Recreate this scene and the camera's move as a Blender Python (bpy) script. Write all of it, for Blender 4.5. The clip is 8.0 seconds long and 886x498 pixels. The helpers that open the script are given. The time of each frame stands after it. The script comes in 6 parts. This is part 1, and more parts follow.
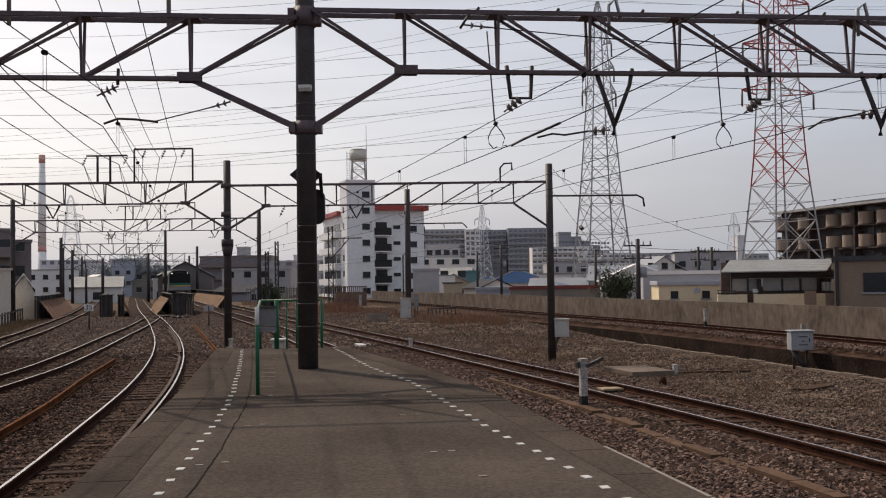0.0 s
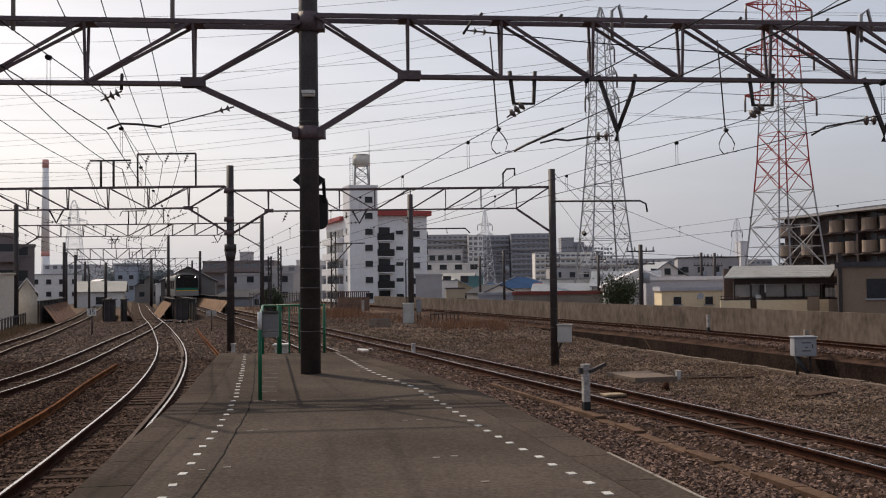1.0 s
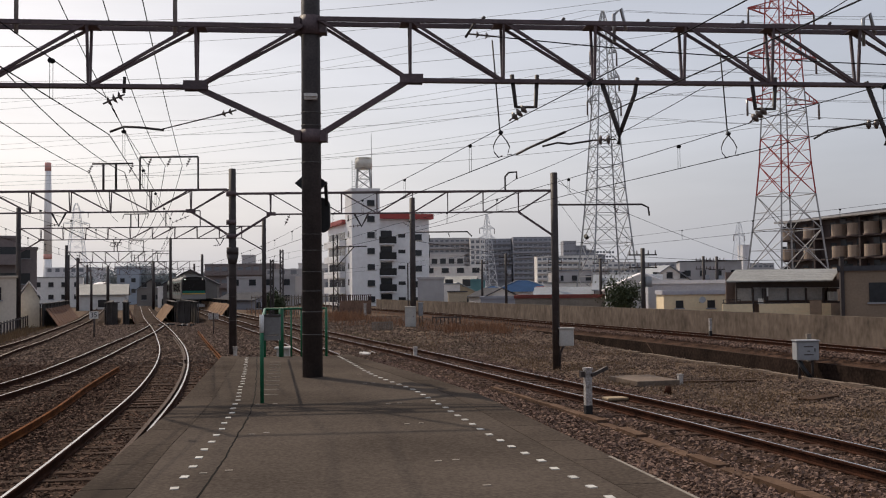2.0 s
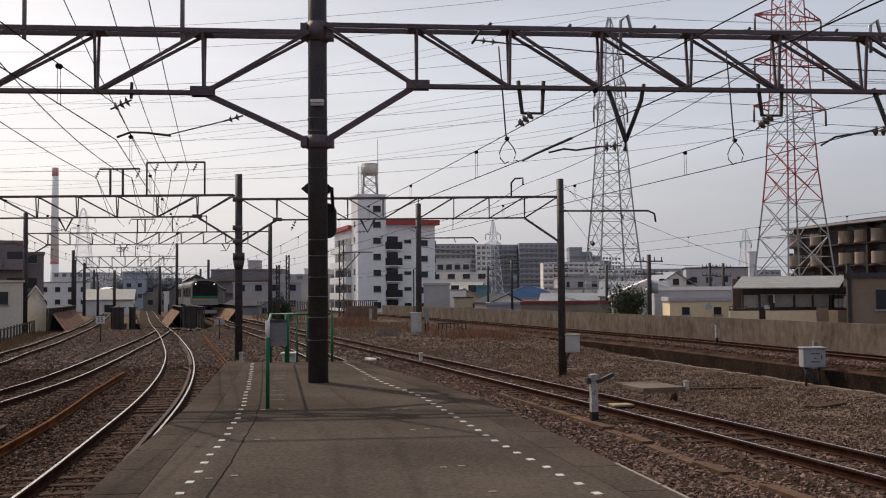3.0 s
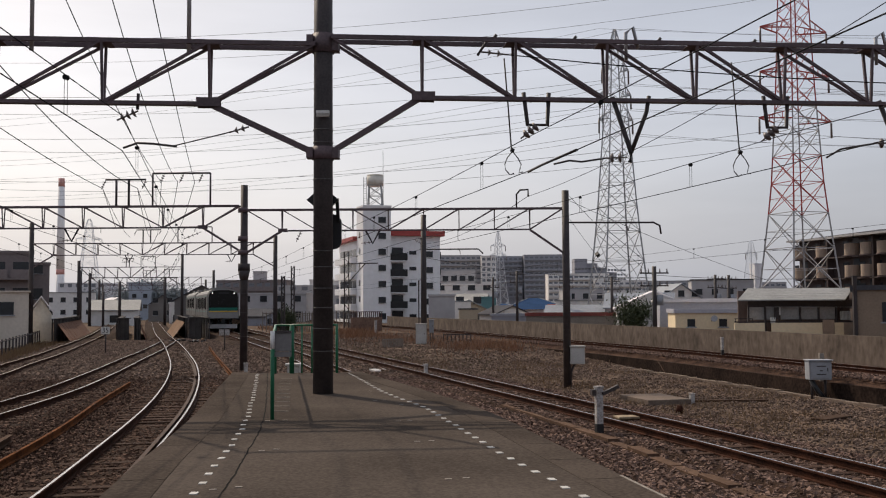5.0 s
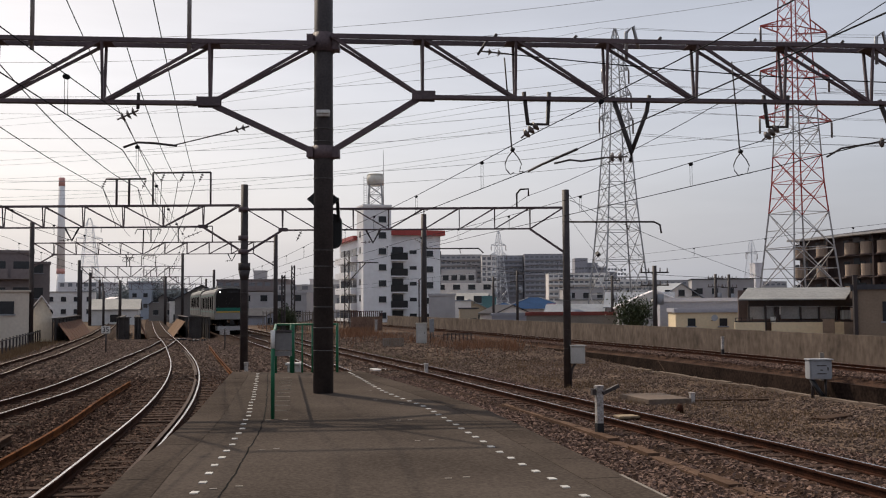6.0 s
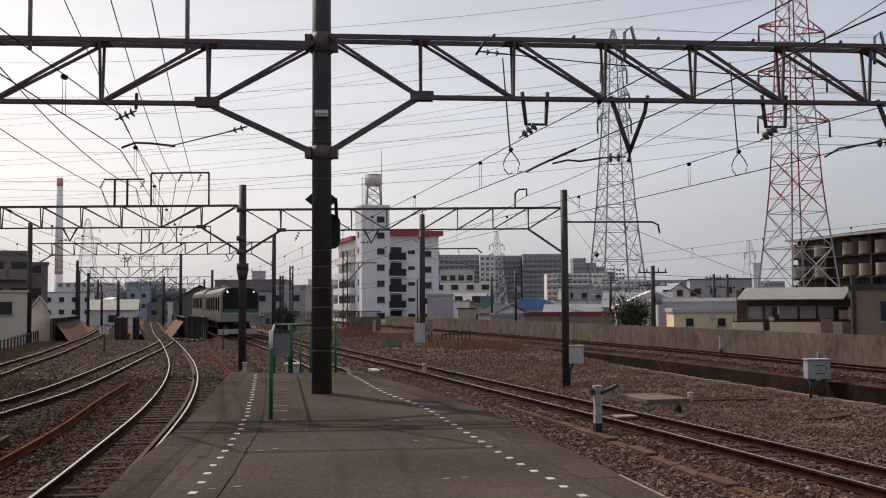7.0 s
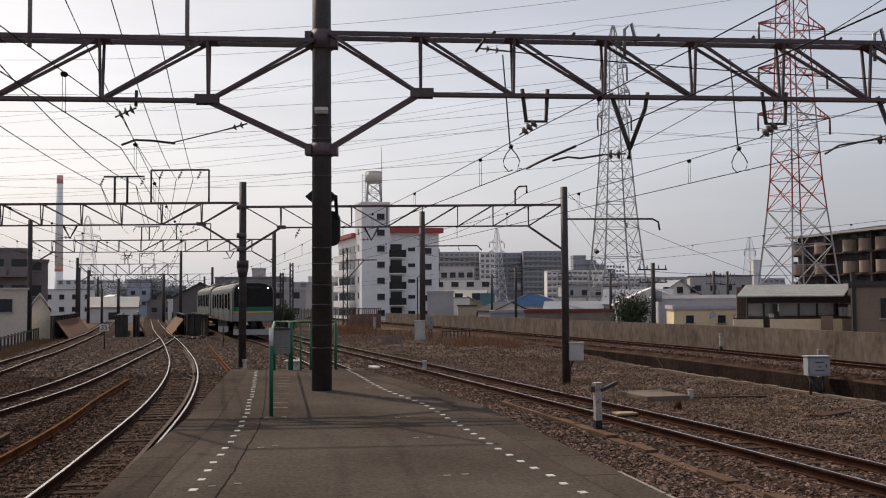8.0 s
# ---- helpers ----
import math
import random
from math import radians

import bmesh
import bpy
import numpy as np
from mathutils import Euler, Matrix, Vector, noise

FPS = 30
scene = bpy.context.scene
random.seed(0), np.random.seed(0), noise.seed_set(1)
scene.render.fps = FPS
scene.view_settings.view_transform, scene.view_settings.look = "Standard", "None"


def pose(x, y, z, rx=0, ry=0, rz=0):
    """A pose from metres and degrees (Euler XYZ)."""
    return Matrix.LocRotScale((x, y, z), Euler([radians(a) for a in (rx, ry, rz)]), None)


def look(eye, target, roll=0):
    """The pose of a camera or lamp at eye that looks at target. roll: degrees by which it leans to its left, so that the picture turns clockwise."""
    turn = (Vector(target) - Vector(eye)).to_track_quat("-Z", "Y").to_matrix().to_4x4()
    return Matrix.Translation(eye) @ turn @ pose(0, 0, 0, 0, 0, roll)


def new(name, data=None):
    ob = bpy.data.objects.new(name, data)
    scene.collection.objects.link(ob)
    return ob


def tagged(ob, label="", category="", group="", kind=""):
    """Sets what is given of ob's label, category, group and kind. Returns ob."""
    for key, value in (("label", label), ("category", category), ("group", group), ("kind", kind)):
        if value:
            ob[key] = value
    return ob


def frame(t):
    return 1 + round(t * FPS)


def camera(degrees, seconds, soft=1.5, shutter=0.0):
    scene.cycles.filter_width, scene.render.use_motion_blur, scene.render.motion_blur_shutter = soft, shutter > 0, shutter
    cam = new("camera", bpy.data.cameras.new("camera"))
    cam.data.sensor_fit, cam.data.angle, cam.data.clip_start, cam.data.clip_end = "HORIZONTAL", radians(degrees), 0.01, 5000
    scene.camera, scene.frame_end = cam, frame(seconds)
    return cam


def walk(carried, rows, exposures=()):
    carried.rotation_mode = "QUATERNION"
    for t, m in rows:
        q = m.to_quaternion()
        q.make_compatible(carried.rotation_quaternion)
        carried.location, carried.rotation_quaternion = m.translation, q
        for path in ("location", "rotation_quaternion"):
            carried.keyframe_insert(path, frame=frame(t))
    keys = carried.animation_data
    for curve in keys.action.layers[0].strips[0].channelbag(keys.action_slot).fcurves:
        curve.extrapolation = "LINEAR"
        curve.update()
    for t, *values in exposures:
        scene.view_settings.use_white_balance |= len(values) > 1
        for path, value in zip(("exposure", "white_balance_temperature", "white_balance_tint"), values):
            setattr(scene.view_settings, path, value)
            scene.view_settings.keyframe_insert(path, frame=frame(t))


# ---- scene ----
cam = camera(47.07, 8.0, soft=1.1)
walk(cam, [
    (0.0, pose(0, 0, 2.45, 91.715, 0.809, -0.787)),
    (0.5, pose(0, 0, 2.45, 91.801, 0.779, -0.750)),
    (1.0, pose(0, 0, 2.45, 92.015, 0.704, -0.633)),
    (1.5, pose(0, 0, 2.45, 92.115, 0.676, -0.588)),
    (3.0, pose(0, 0, 2.45, 92.541, 0.479, -0.190)),
    (3.5, pose(0, 0, 2.45, 92.796, 0.387, -0.002)),
    (4.0, pose(0, 0, 2.45, 93.042, 0.373, 0.018)),
    (4.5, pose(0, 0, 2.45, 93.191, 0.346, 0.062)),
    (6.0, pose(0, 0, 2.45, 93.143, 0.334, 0.107)),
    (6.5, pose(0, 0, 2.45, 93.172, 0.351, 0.065)),
    (7.0, pose(0, 0, 2.45, 93.152, 0.374, 0.014)),
    (7.5, pose(0, 0, 2.45, 93.055, 0.439, 0.011)),
    (8.0, pose(0, 0, 2.45, 92.989, 0.399, 0.021)),
])

# ---- world and sun ----
SUN_AZ, SUN_EL = radians(-37), radians(45)          # azimuth from +y, negative to the west
world = bpy.data.worlds.new("world")
scene.world = world
world.use_nodes = True
wn, wl = world.node_tree.nodes, world.node_tree.links
sky = wn.new("ShaderNodeTexSky")
sky.sky_type, sky.sun_disc = "NISHITA", False
sky.sun_elevation, sky.sun_rotation = SUN_EL, SUN_AZ
sky.air_density, sky.dust_density, sky.ozone_density = 1.0, 7.0, 1.5
haze = wn.new("ShaderNodeMix")
haze.data_type = "RGBA"
haze.inputs["Factor"].default_value = 0.5
haze.inputs["B"].default_value = (7.95, 8.35, 9.5, 1)
wl.new(sky.outputs[0], haze.inputs["A"])
# forward-scattering haze: brighter towards the sun, most near the horizon
co = wn.new("ShaderNodeTexCoord")
dot = wn.new("ShaderNodeVectorMath")
dot.operation = "DOT_PRODUCT"
dot.inputs[1].default_value = (math.sin(SUN_AZ) * math.cos(SUN_EL), math.cos(SUN_AZ) * math.cos(SUN_EL), math.sin(SUN_EL))
wl.new(co.outputs["Generated"], dot.inputs[0])
near_sun = wn.new("ShaderNodeMapRange")
near_sun.interpolation_type = "SMOOTHSTEP"
near_sun.inputs["From Min"].default_value, near_sun.inputs["From Max"].default_value = 0.4, 0.85
near_sun.inputs["To Min"].default_value = 0.22
wl.new(dot.outputs["Value"], near_sun.inputs["Value"])
sep = wn.new("ShaderNodeSeparateXYZ")
wl.new(co.outputs["Generated"], sep.inputs[0])
low = wn.new("ShaderNodeMapRange")
low.inputs["From Min"].default_value, low.inputs["From Max"].default_value = 0.0, 0.29
low.inputs["To Min"].default_value, low.inputs["To Max"].default_value = 1.0, 0.0
wl.new(sep.outputs["Z"], low.inputs["Value"])
gain = wn.new("ShaderNodeMath")
gain.operation = "MULTIPLY"
wl.new(near_sun.outputs[0], gain.inputs[0])
wl.new(low.outputs[0], gain.inputs[1])
lift = wn.new("ShaderNodeMath")
lift.operation = "MULTIPLY_ADD"
lift.inputs[1].default_value, lift.inputs[2].default_value = 0.56, 0.95
wl.new(gain.outputs[0], lift.inputs[0])
scaled = wn.new("ShaderNodeVectorMath")
scaled.operation = "SCALE"
wl.new(haze.outputs["Result"], scaled.inputs[0])
wl.new(lift.outputs[0], scaled.inputs["Scale"])
warm = wn.new("ShaderNodeVectorMath")
warm.operation = "SCALE"
warm.inputs[0].default_value = (1.1, 0.55, -0.1)
horizon = wn.new("ShaderNodeMath")
horizon.operation = "MULTIPLY"
wl.new(gain.outputs[0], horizon.inputs[0])
wl.new(low.outputs[0], horizon.inputs[1])
wl.new(horizon.outputs[0], warm.inputs["Scale"])
warmed = wn.new("ShaderNodeVectorMath")
warmed.operation = "ADD"
wl.new(scaled.outputs[0], warmed.inputs[0])
wl.new(warm.outputs[0], warmed.inputs[1])
streaks = wn.new("ShaderNodeMapping")
streaks.inputs["Scale"].default_value = (1.5, 1.0, 9.0)
streaks.inputs["Rotation"].default_value = (0.0, 0.12, 0.0)
wl.new(co.outputs["Generated"], streaks.inputs["Vector"])
cloud = wn.new("ShaderNodeTexNoise")
cloud.inputs["Scale"].default_value, cloud.inputs["Detail"].default_value = 2.2, 5.0
wl.new(streaks.outputs[0], cloud.inputs["Vector"])
veil = wn.new("ShaderNodeMapRange")
veil.inputs["From Min"].default_value, veil.inputs["From Max"].default_value = 0.3, 0.7
veil.inputs["To Min"].default_value, veil.inputs["To Max"].default_value = 0.93, 1.06
wl.new(cloud.outputs["Fac"], veil.inputs["Value"])
veiled = wn.new("ShaderNodeVectorMath")
veiled.operation = "SCALE"
wl.new(warmed.outputs[0], veiled.inputs[0])
wl.new(veil.outputs[0], veiled.inputs["Scale"])
wl.new(veiled.outputs[0], wn["Background"].inputs["Color"])
wn["Background"].inputs["Strength"].default_value = 0.095
sun = new("sun", bpy.data.lights.new("sun", "SUN"))
sun.data.energy, sun.data.angle, sun.data.color = 3.3, radians(0.6), (1.0, 0.85, 0.68)
SUN_WAY = Vector((math.sin(SUN_AZ) * math.cos(SUN_EL), math.cos(SUN_AZ) * math.cos(SUN_EL), math.sin(SUN_EL)))
sun.matrix_world = look(SUN_WAY * 100, (0, 0, 0))
scene.view_settings.exposure = 0.0


# ---- materials ----
def mat(name, a, b=None, rough=0.8, metal=0.0, scale=4.0, fine=40.0, bump=0.15, contrast=0.25, spec=0.3, island=0.0, pieces=0.0, streak=0.0):
    """Two colours mixed by large and fine noise, with relief."""
    m = bpy.data.materials.new(name)
    m.use_nodes = True
    n, l = m.node_tree.nodes, m.node_tree.links
    p = n["Principled BSDF"]
    p.inputs["Roughness"].default_value, p.inputs["Metallic"].default_value = rough, metal
    p.inputs["Specular IOR Level"].default_value = spec
    b = b or tuple(c * 0.7 for c in a)
    co = n.new("ShaderNodeTexCoord")
    mp = n.new("ShaderNodeMapping")
    l.new(co.outputs["Object"], mp.inputs["Vector"])
    if streak:
        mp.inputs["Scale"].default_value = (1, 1, streak)
    t1, t2 = n.new("ShaderNodeTexNoise"), n.new("ShaderNodeTexNoise")
    t1.inputs["Scale"].default_value, t2.inputs["Scale"].default_value = scale, fine
    t1.inputs["Detail"].default_value, t2.inputs["Detail"].default_value = 5, 4
    l.new(mp.outputs[0], t1.inputs["Vector"])
    l.new(mp.outputs[0], t2.inputs["Vector"])
    mx = n.new("ShaderNodeMath")
    mx.operation = "ADD"
    l.new(t1.outputs["Fac"], mx.inputs[0])
    l.new(t2.outputs["Fac"], mx.inputs[1])
    rg = n.new("ShaderNodeMapRange")
    rg.inputs["From Min"].default_value, rg.inputs["From Max"].default_value = 1 - contrast, 1 + contrast
    l.new(mx.outputs[0], rg.inputs["Value"])
    fac = rg.outputs[0]
    for amount, kind, out in ((island, "ShaderNodeNewGeometry", "Random Per Island"), (pieces, "ShaderNodeObjectInfo", "Random")):
        if amount:
            src = n.new(kind)
            mm = n.new("ShaderNodeMix")
            mm.inputs["Factor"].default_value = amount
            l.new(fac, mm.inputs["A"])
            l.new(src.outputs[out], mm.inputs["B"])
            fac = mm.outputs["Result"]
    c = n.new("ShaderNodeMix")
    c.data_type = "RGBA"
    c.inputs["A"].default_value, c.inputs["B"].default_value = (*a, 1), (*b, 1)
    l.new(fac, c.inputs["Factor"])
    l.new(c.outputs["Result"], p.inputs["Base Color"])
    if bump:
        bp = n.new("ShaderNodeBump")
        bp.inputs["Strength"].default_value, bp.inputs["Distance"].default_value = bump, 0.02
        l.new(mx.outputs[0], bp.inputs["Height"])
        l.new(bp.outputs[0], p.inputs["Normal"])
    return m


def glow(name, colour, strength):
    m = mat(name, colour, colour, 0.3)
    p = m.node_tree.nodes["Principled BSDF"]
    p.inputs["Emission Color"].default_value, p.inputs["Emission Strength"].default_value = (*colour, 1), strength
    return m


EARTH = mat("earth", (0.14, 0.096, 0.068), (0.046, 0.031, 0.022), 0.95, scale=0.35, fine=14, bump=0.6, contrast=0.3, spec=0.05)
BALLAST = mat("ballast", (0.04633, 0.02705, 0.01852), (0.01459, 0.008689, 0.00629), 0.95, scale=1.2, fine=22, bump=1.0, contrast=0.22, spec=0.05)
ASPHALT = mat("asphalt", (0.092, 0.0765, 0.0655), (0.05, 0.0415, 0.0356), 0.95, scale=0.55, fine=34, bump=0.35, contrast=0.24, spec=0.0)
CONCRETE = mat("concrete", (0.24, 0.21, 0.18), (0.14, 0.122, 0.104), 0.9, scale=0.8, fine=12, bump=0.25)
STAINED = mat("stained_concrete", (0.19, 0.15, 0.122), (0.062, 0.048, 0.039), 0.95, scale=0.9, fine=4.0, bump=0.15, streak=0.55, contrast=0.38, spec=0.1)
DARK_STEEL = mat("dark_steel", (0.055, 0.044, 0.043), (0.03, 0.0245, 0.0245), 0.6, 0.0, scale=3, fine=30, bump=0.1)
MAROON_STEEL = mat("maroon_steel", (0.125, 0.088, 0.094), (0.068, 0.05, 0.055), 0.55, 0.0, scale=2, fine=25, bump=0.1)
GREY_STEEL = mat("grey_steel", (0.4, 0.4, 0.4), (0.28, 0.28, 0.29), 0.45, 0.6, scale=3, fine=30, bump=0.05)
PAINT_WHITE = mat("white_paint", (0.68, 0.67, 0.65), (0.5, 0.485, 0.46), 0.6, scale=2, fine=25, bump=0.05)
PAINT_GREY = mat("pale_grey_paint", (0.4, 0.385, 0.38), (0.29, 0.28, 0.275), 0.55, bump=0.05)
# far pylon steel, its haze painted in as a pale base colour
FAR_STEEL = mat("hazy_steel", (0.62, 0.64, 0.68), (0.56, 0.58, 0.62), 0.7, bump=0)
RED_PAINT = mat("red_paint", (0.42, 0.075, 0.065), (0.3, 0.055, 0.05), 0.55, bump=0.05)
GREEN_PAINT = mat("green_paint", (0.015, 0.13, 0.06), (0.01, 0.09, 0.045), 0.45, bump=0.05)
RAIL_SIDE = mat("rusty_rail", (0.055, 0.0225, 0.0135), (0.018, 0.008, 0.0055), 0.9, 0.0, scale=3, fine=30, spec=0.05)
RAIL_HEAD = mat("polished_rail", (0.5, 0.48, 0.47), (0.36, 0.335, 0.32), 0.24, 1.0, bump=0.0)
WOOD = mat("sleeper_wood", (0.07626, 0.04609, 0.03379), (0.0246, 0.01497, 0.01147), 0.9, scale=3, fine=30, pieces=0.5, bump=0.4, spec=0.05)
RUST = mat("rust", (0.17, 0.062, 0.024), (0.065, 0.025, 0.012), 0.85, 0.1, scale=2, fine=20)
WIRE = mat("wire", (0.022, 0.022, 0.024), rough=0.8, bump=0, spec=0.03)
# wire grey paled for distance, haze put into the colour
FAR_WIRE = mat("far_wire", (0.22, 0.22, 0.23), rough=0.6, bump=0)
FACADE = mat("white_facade", (0.82, 0.81, 0.82), (0.72, 0.71, 0.71), 0.85, scale=0.15, fine=1.5, bump=0.02)
# both greys are lightened, the second also blued, to paint in distance haze
FAR_FACADE = mat("grey_facade", (0.42, 0.41, 0.42), (0.35, 0.34, 0.35), 0.9, scale=0.1, fine=1, bump=0)
MID_FACADE = mat("hazy_slate_facade", (0.31, 0.315, 0.35), (0.26, 0.265, 0.3), 0.9, scale=0.1, fine=1, bump=0)
BROWN_FACADE = mat("brown_facade", (0.165, 0.12, 0.105), (0.12, 0.086, 0.077), 0.85, scale=0.5, fine=5, bump=0.05)
TAN_FACADE = mat("tan_facade", (0.34, 0.26, 0.2), (0.26, 0.2, 0.155), 0.85, scale=0.5, fine=5, bump=0.05)
CREAM = mat("cream_facade", (0.75, 0.62, 0.42), (0.64, 0.53, 0.36), 0.85, scale=0.4, fine=6, bump=0.05)
ROOF_GREY = mat("grey_roof", (0.3, 0.3, 0.29), (0.21, 0.21, 0.205), 0.7, scale=0.5, fine=5, bump=0.1)
ROOF_DARK = mat("dark_roof", (0.08, 0.08, 0.088), (0.055, 0.055, 0.062), 0.9, scale=0.5, fine=5, bump=0.1, spec=0.04)
ROOF_BLUE = mat("blue_roof", (0.025, 0.065, 0.15), (0.018, 0.045, 0.105), 0.85, scale=0.5, fine=5, bump=0.1, spec=0.05)
GLASS = mat("window_glass", (0.03, 0.033, 0.038), (0.02, 0.022, 0.026), 0.15, 0.0, bump=0, spec=0.3)
# train stainless, darkened to put the dim side's shade into the colour
STAINLESS = mat("brushed_stainless", (0.136, 0.1287, 0.124), (0.096, 0.09126, 0.088), 0.5, 0.3, scale=1, fine=20, bump=0.05)
BLACK = mat("black_paint", (0.02, 0.02, 0.022), (0.012, 0.012, 0.013), 0.4, bump=0.02)
TEAL = mat("teal_stripe", (0.012, 0.14, 0.1), (0.009, 0.11, 0.08), 0.4, bump=0)
YELLOW = mat("yellow_paint", (0.75, 0.5, 0.05), (0.6, 0.38, 0.04), 0.6, bump=0.05)
PORCELAIN = mat("porcelain", (0.16, 0.13, 0.12), (0.1, 0.08, 0.075), 0.3, bump=0)
DRY_GRASS = mat("dry_grass", (0.22, 0.1456, 0.078), (0.0935, 0.056, 0.0312), 0.9, scale=1, fine=10, bump=0, island=0.6)
LEAF = mat("leaf", (0.05, 0.065, 0.028), (0.025, 0.034, 0.016), 0.7, bump=0, island=0.7)
ROOF_WHITE = mat("pale_car_roof", (0.225, 0.2213, 0.2137), (0.15, 0.1477, 0.1425), 0.65, scale=1, fine=10, bump=0.05)
BOARD_GREY = mat("grey_board", (0.3, 0.31, 0.33), (0.24, 0.25, 0.27), 0.6, bump=0.05)
EDGE_CONCRETE = mat("edge_concrete", (0.084, 0.0685, 0.058), (0.046, 0.038, 0.0325), 0.95, spec=0.0, scale=0.8, fine=28, bump=0.4, contrast=0.17, pieces=0.1)
BRIDGE_STEEL = mat("bridge_steel", (0.085, 0.077, 0.074), (0.05, 0.045, 0.043), 0.9, 0.0, scale=1, fine=10, spec=0.08)
TROUGH = mat("trough_concrete", (0.0792, 0.047, 0.031), (0.0352, 0.021, 0.014), 0.95, scale=1, fine=12, pieces=0.5, spec=0.08)
TAN_RENDER = mat("brown_render", (0.25, 0.19, 0.14), (0.2, 0.15, 0.112), 0.9, scale=0.6, fine=8, bump=0.05)
ROOF_SLATE = mat("slate_roof", (0.25, 0.27, 0.3), (0.19, 0.205, 0.23), 0.7, scale=0.5, fine=5, bump=0.05)
ROOF_RED = mat("rusty_red_roof", (0.2, 0.05, 0.04), (0.13, 0.035, 0.03), 0.7, scale=0.5, fine=5)
TEAL_WALL = mat("teal_sheet", (0.12, 0.25, 0.26), (0.09, 0.19, 0.2), 0.7, scale=0.5, fine=5)
FAR_WHITE = mat("pale_facade", (0.74, 0.72, 0.7), (0.62, 0.6, 0.58), 0.9, scale=0.2, fine=2, bump=0.02)
# distance haze is put into this pale facade colour
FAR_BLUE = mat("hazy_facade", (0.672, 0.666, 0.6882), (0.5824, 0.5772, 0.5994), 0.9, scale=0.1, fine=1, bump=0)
# chimney shaft and bands paled: the haze before them is in the colours
FAR_CHIM = mat("haze_lightened_chimney", (0.85, 0.83, 0.82), (0.78, 0.76, 0.75), 0.9, scale=0.1, fine=1, bump=0)
CHIM_RED = mat("haze_paled_red", (0.65, 0.34, 0.3), (0.58, 0.3, 0.26), 0.9, scale=0.1, fine=1, bump=0)
CREAM_TANK = mat("tank_paint", (0.68, 0.65, 0.58), (0.55, 0.52, 0.46), 0.6, scale=0.5, fine=4, bump=0.02)
WEED_RUST = mat("rusty_weeds", (0.3, 0.155, 0.085), (0.12, 0.062, 0.036), 0.9, scale=1, fine=10, bump=0, island=0.6)
STONE = mat("ballast_stone", (0.235, 0.157, 0.126), (0.036, 0.0225, 0.017), 0.95, scale=1.0, fine=12, bump=0.2, island=0.75, spec=0.05)
STONE_DARK = mat("dark_ballast_stone", (0.16, 0.099, 0.073), (0.019, 0.0115, 0.0088), 0.95, scale=1.0, fine=12, bump=0.2, island=0.75, spec=0.05)
RENDER_WARM = mat("warm_render", (0.6, 0.53, 0.45), (0.5, 0.44, 0.37), 0.9, scale=0.3, fine=5, bump=0.04)
BAND = mat("dull_band", (0.13, 0.12, 0.115), (0.06, 0.055, 0.055), 0.6, 0.3, scale=6, fine=40)
GREEN_GRASS = mat("green_grass", (0.125, 0.115, 0.06), (0.075, 0.068, 0.034), 0.8, scale=1, fine=10, bump=0, island=0.6)
BITUMEN = mat("bitumen", (0.012, 0.011, 0.01), (0.007, 0.0065, 0.006), 0.95, bump=0.1, spec=0.05)
CABINET = mat("cabinet_paint", (0.46, 0.45, 0.43), (0.33, 0.32, 0.3), 0.6, scale=2, fine=20, bump=0.04)
STONE_MID = mat("brown_ballast_stone", (0.25, 0.178, 0.14), (0.042, 0.0295, 0.023), 0.95, scale=1.0, fine=12, bump=0.2, island=0.75, spec=0.05)
MARK = mat("worn_line_paint", (0.5, 0.49, 0.47), (0.3, 0.29, 0.27), 0.75, scale=8, fine=60, pieces=0.5, bump=0.05)
RAIL_DULL = mat("dull_rail", (0.24, 0.21, 0.19), (0.12, 0.09, 0.07), 0.5, 0.5, scale=2, fine=20, bump=0.0)
ROOF_SHEET = mat("blue_grey_sheet", (0.42, 0.42, 0.46), (0.34, 0.34, 0.38), 0.6, scale=0.6, fine=6, bump=0.05)
ROOF_PALE = mat("pale_roof", (0.72, 0.69, 0.7), (0.6, 0.575, 0.58), 0.7, scale=0.4, fine=5, bump=0.05)
TRAIN_GLASS = mat("train_glass", (0.012, 0.012, 0.013), (0.008, 0.008, 0.009), 0.5, bump=0, spec=0.0)
KERB = mat("kerb_concrete", (0.1898, 0.149, 0.121), (0.1075, 0.08197, 0.06552), 0.95, scale=1, fine=12, pieces=0.3, spec=0.08)
DAMP = mat("damp_concrete", (0.036, 0.02394, 0.019), (0.0084, 0.0057, 0.00475), 0.95, scale=0.8, fine=9, bump=0.3, spec=0.03)
# rusty ballast in a brighter copy, with sunlight put into the colour
EAST_BALLAST = mat("sunlit_rusty_ballast", (0.08511, 0.04968, 0.03475), (0.02471, 0.01408, 0.01019), 0.95, scale=1.2, fine=22, bump=1.0, contrast=0.22, spec=0.05)
WORN_WHITE = mat("worn_white_paint", (0.5, 0.485, 0.475), (0.16, 0.135, 0.12), 0.7, scale=5, fine=26, bump=0.1, contrast=0.32)
# window glass lightened so that far panes carry painted haze
FAR_GLASS = mat("haze_lightened_glass", (0.2, 0.21, 0.235), (0.15, 0.16, 0.18), 0.4, bump=0, spec=0.2)
SCREEN = mat("grey_screen", (0.3, 0.29, 0.28), (0.22, 0.215, 0.21), 0.6, scale=1, fine=8, bump=0.02)
OLD_BOARD = mat("old_pale_board", (0.3, 0.23, 0.15), (0.17, 0.125, 0.08), 0.85, scale=3, fine=25)
OLD_RUST = mat("orange_rust", (0.16, 0.06, 0.02), (0.045, 0.017, 0.008), 0.95, scale=2.5, fine=25, spec=0.05)
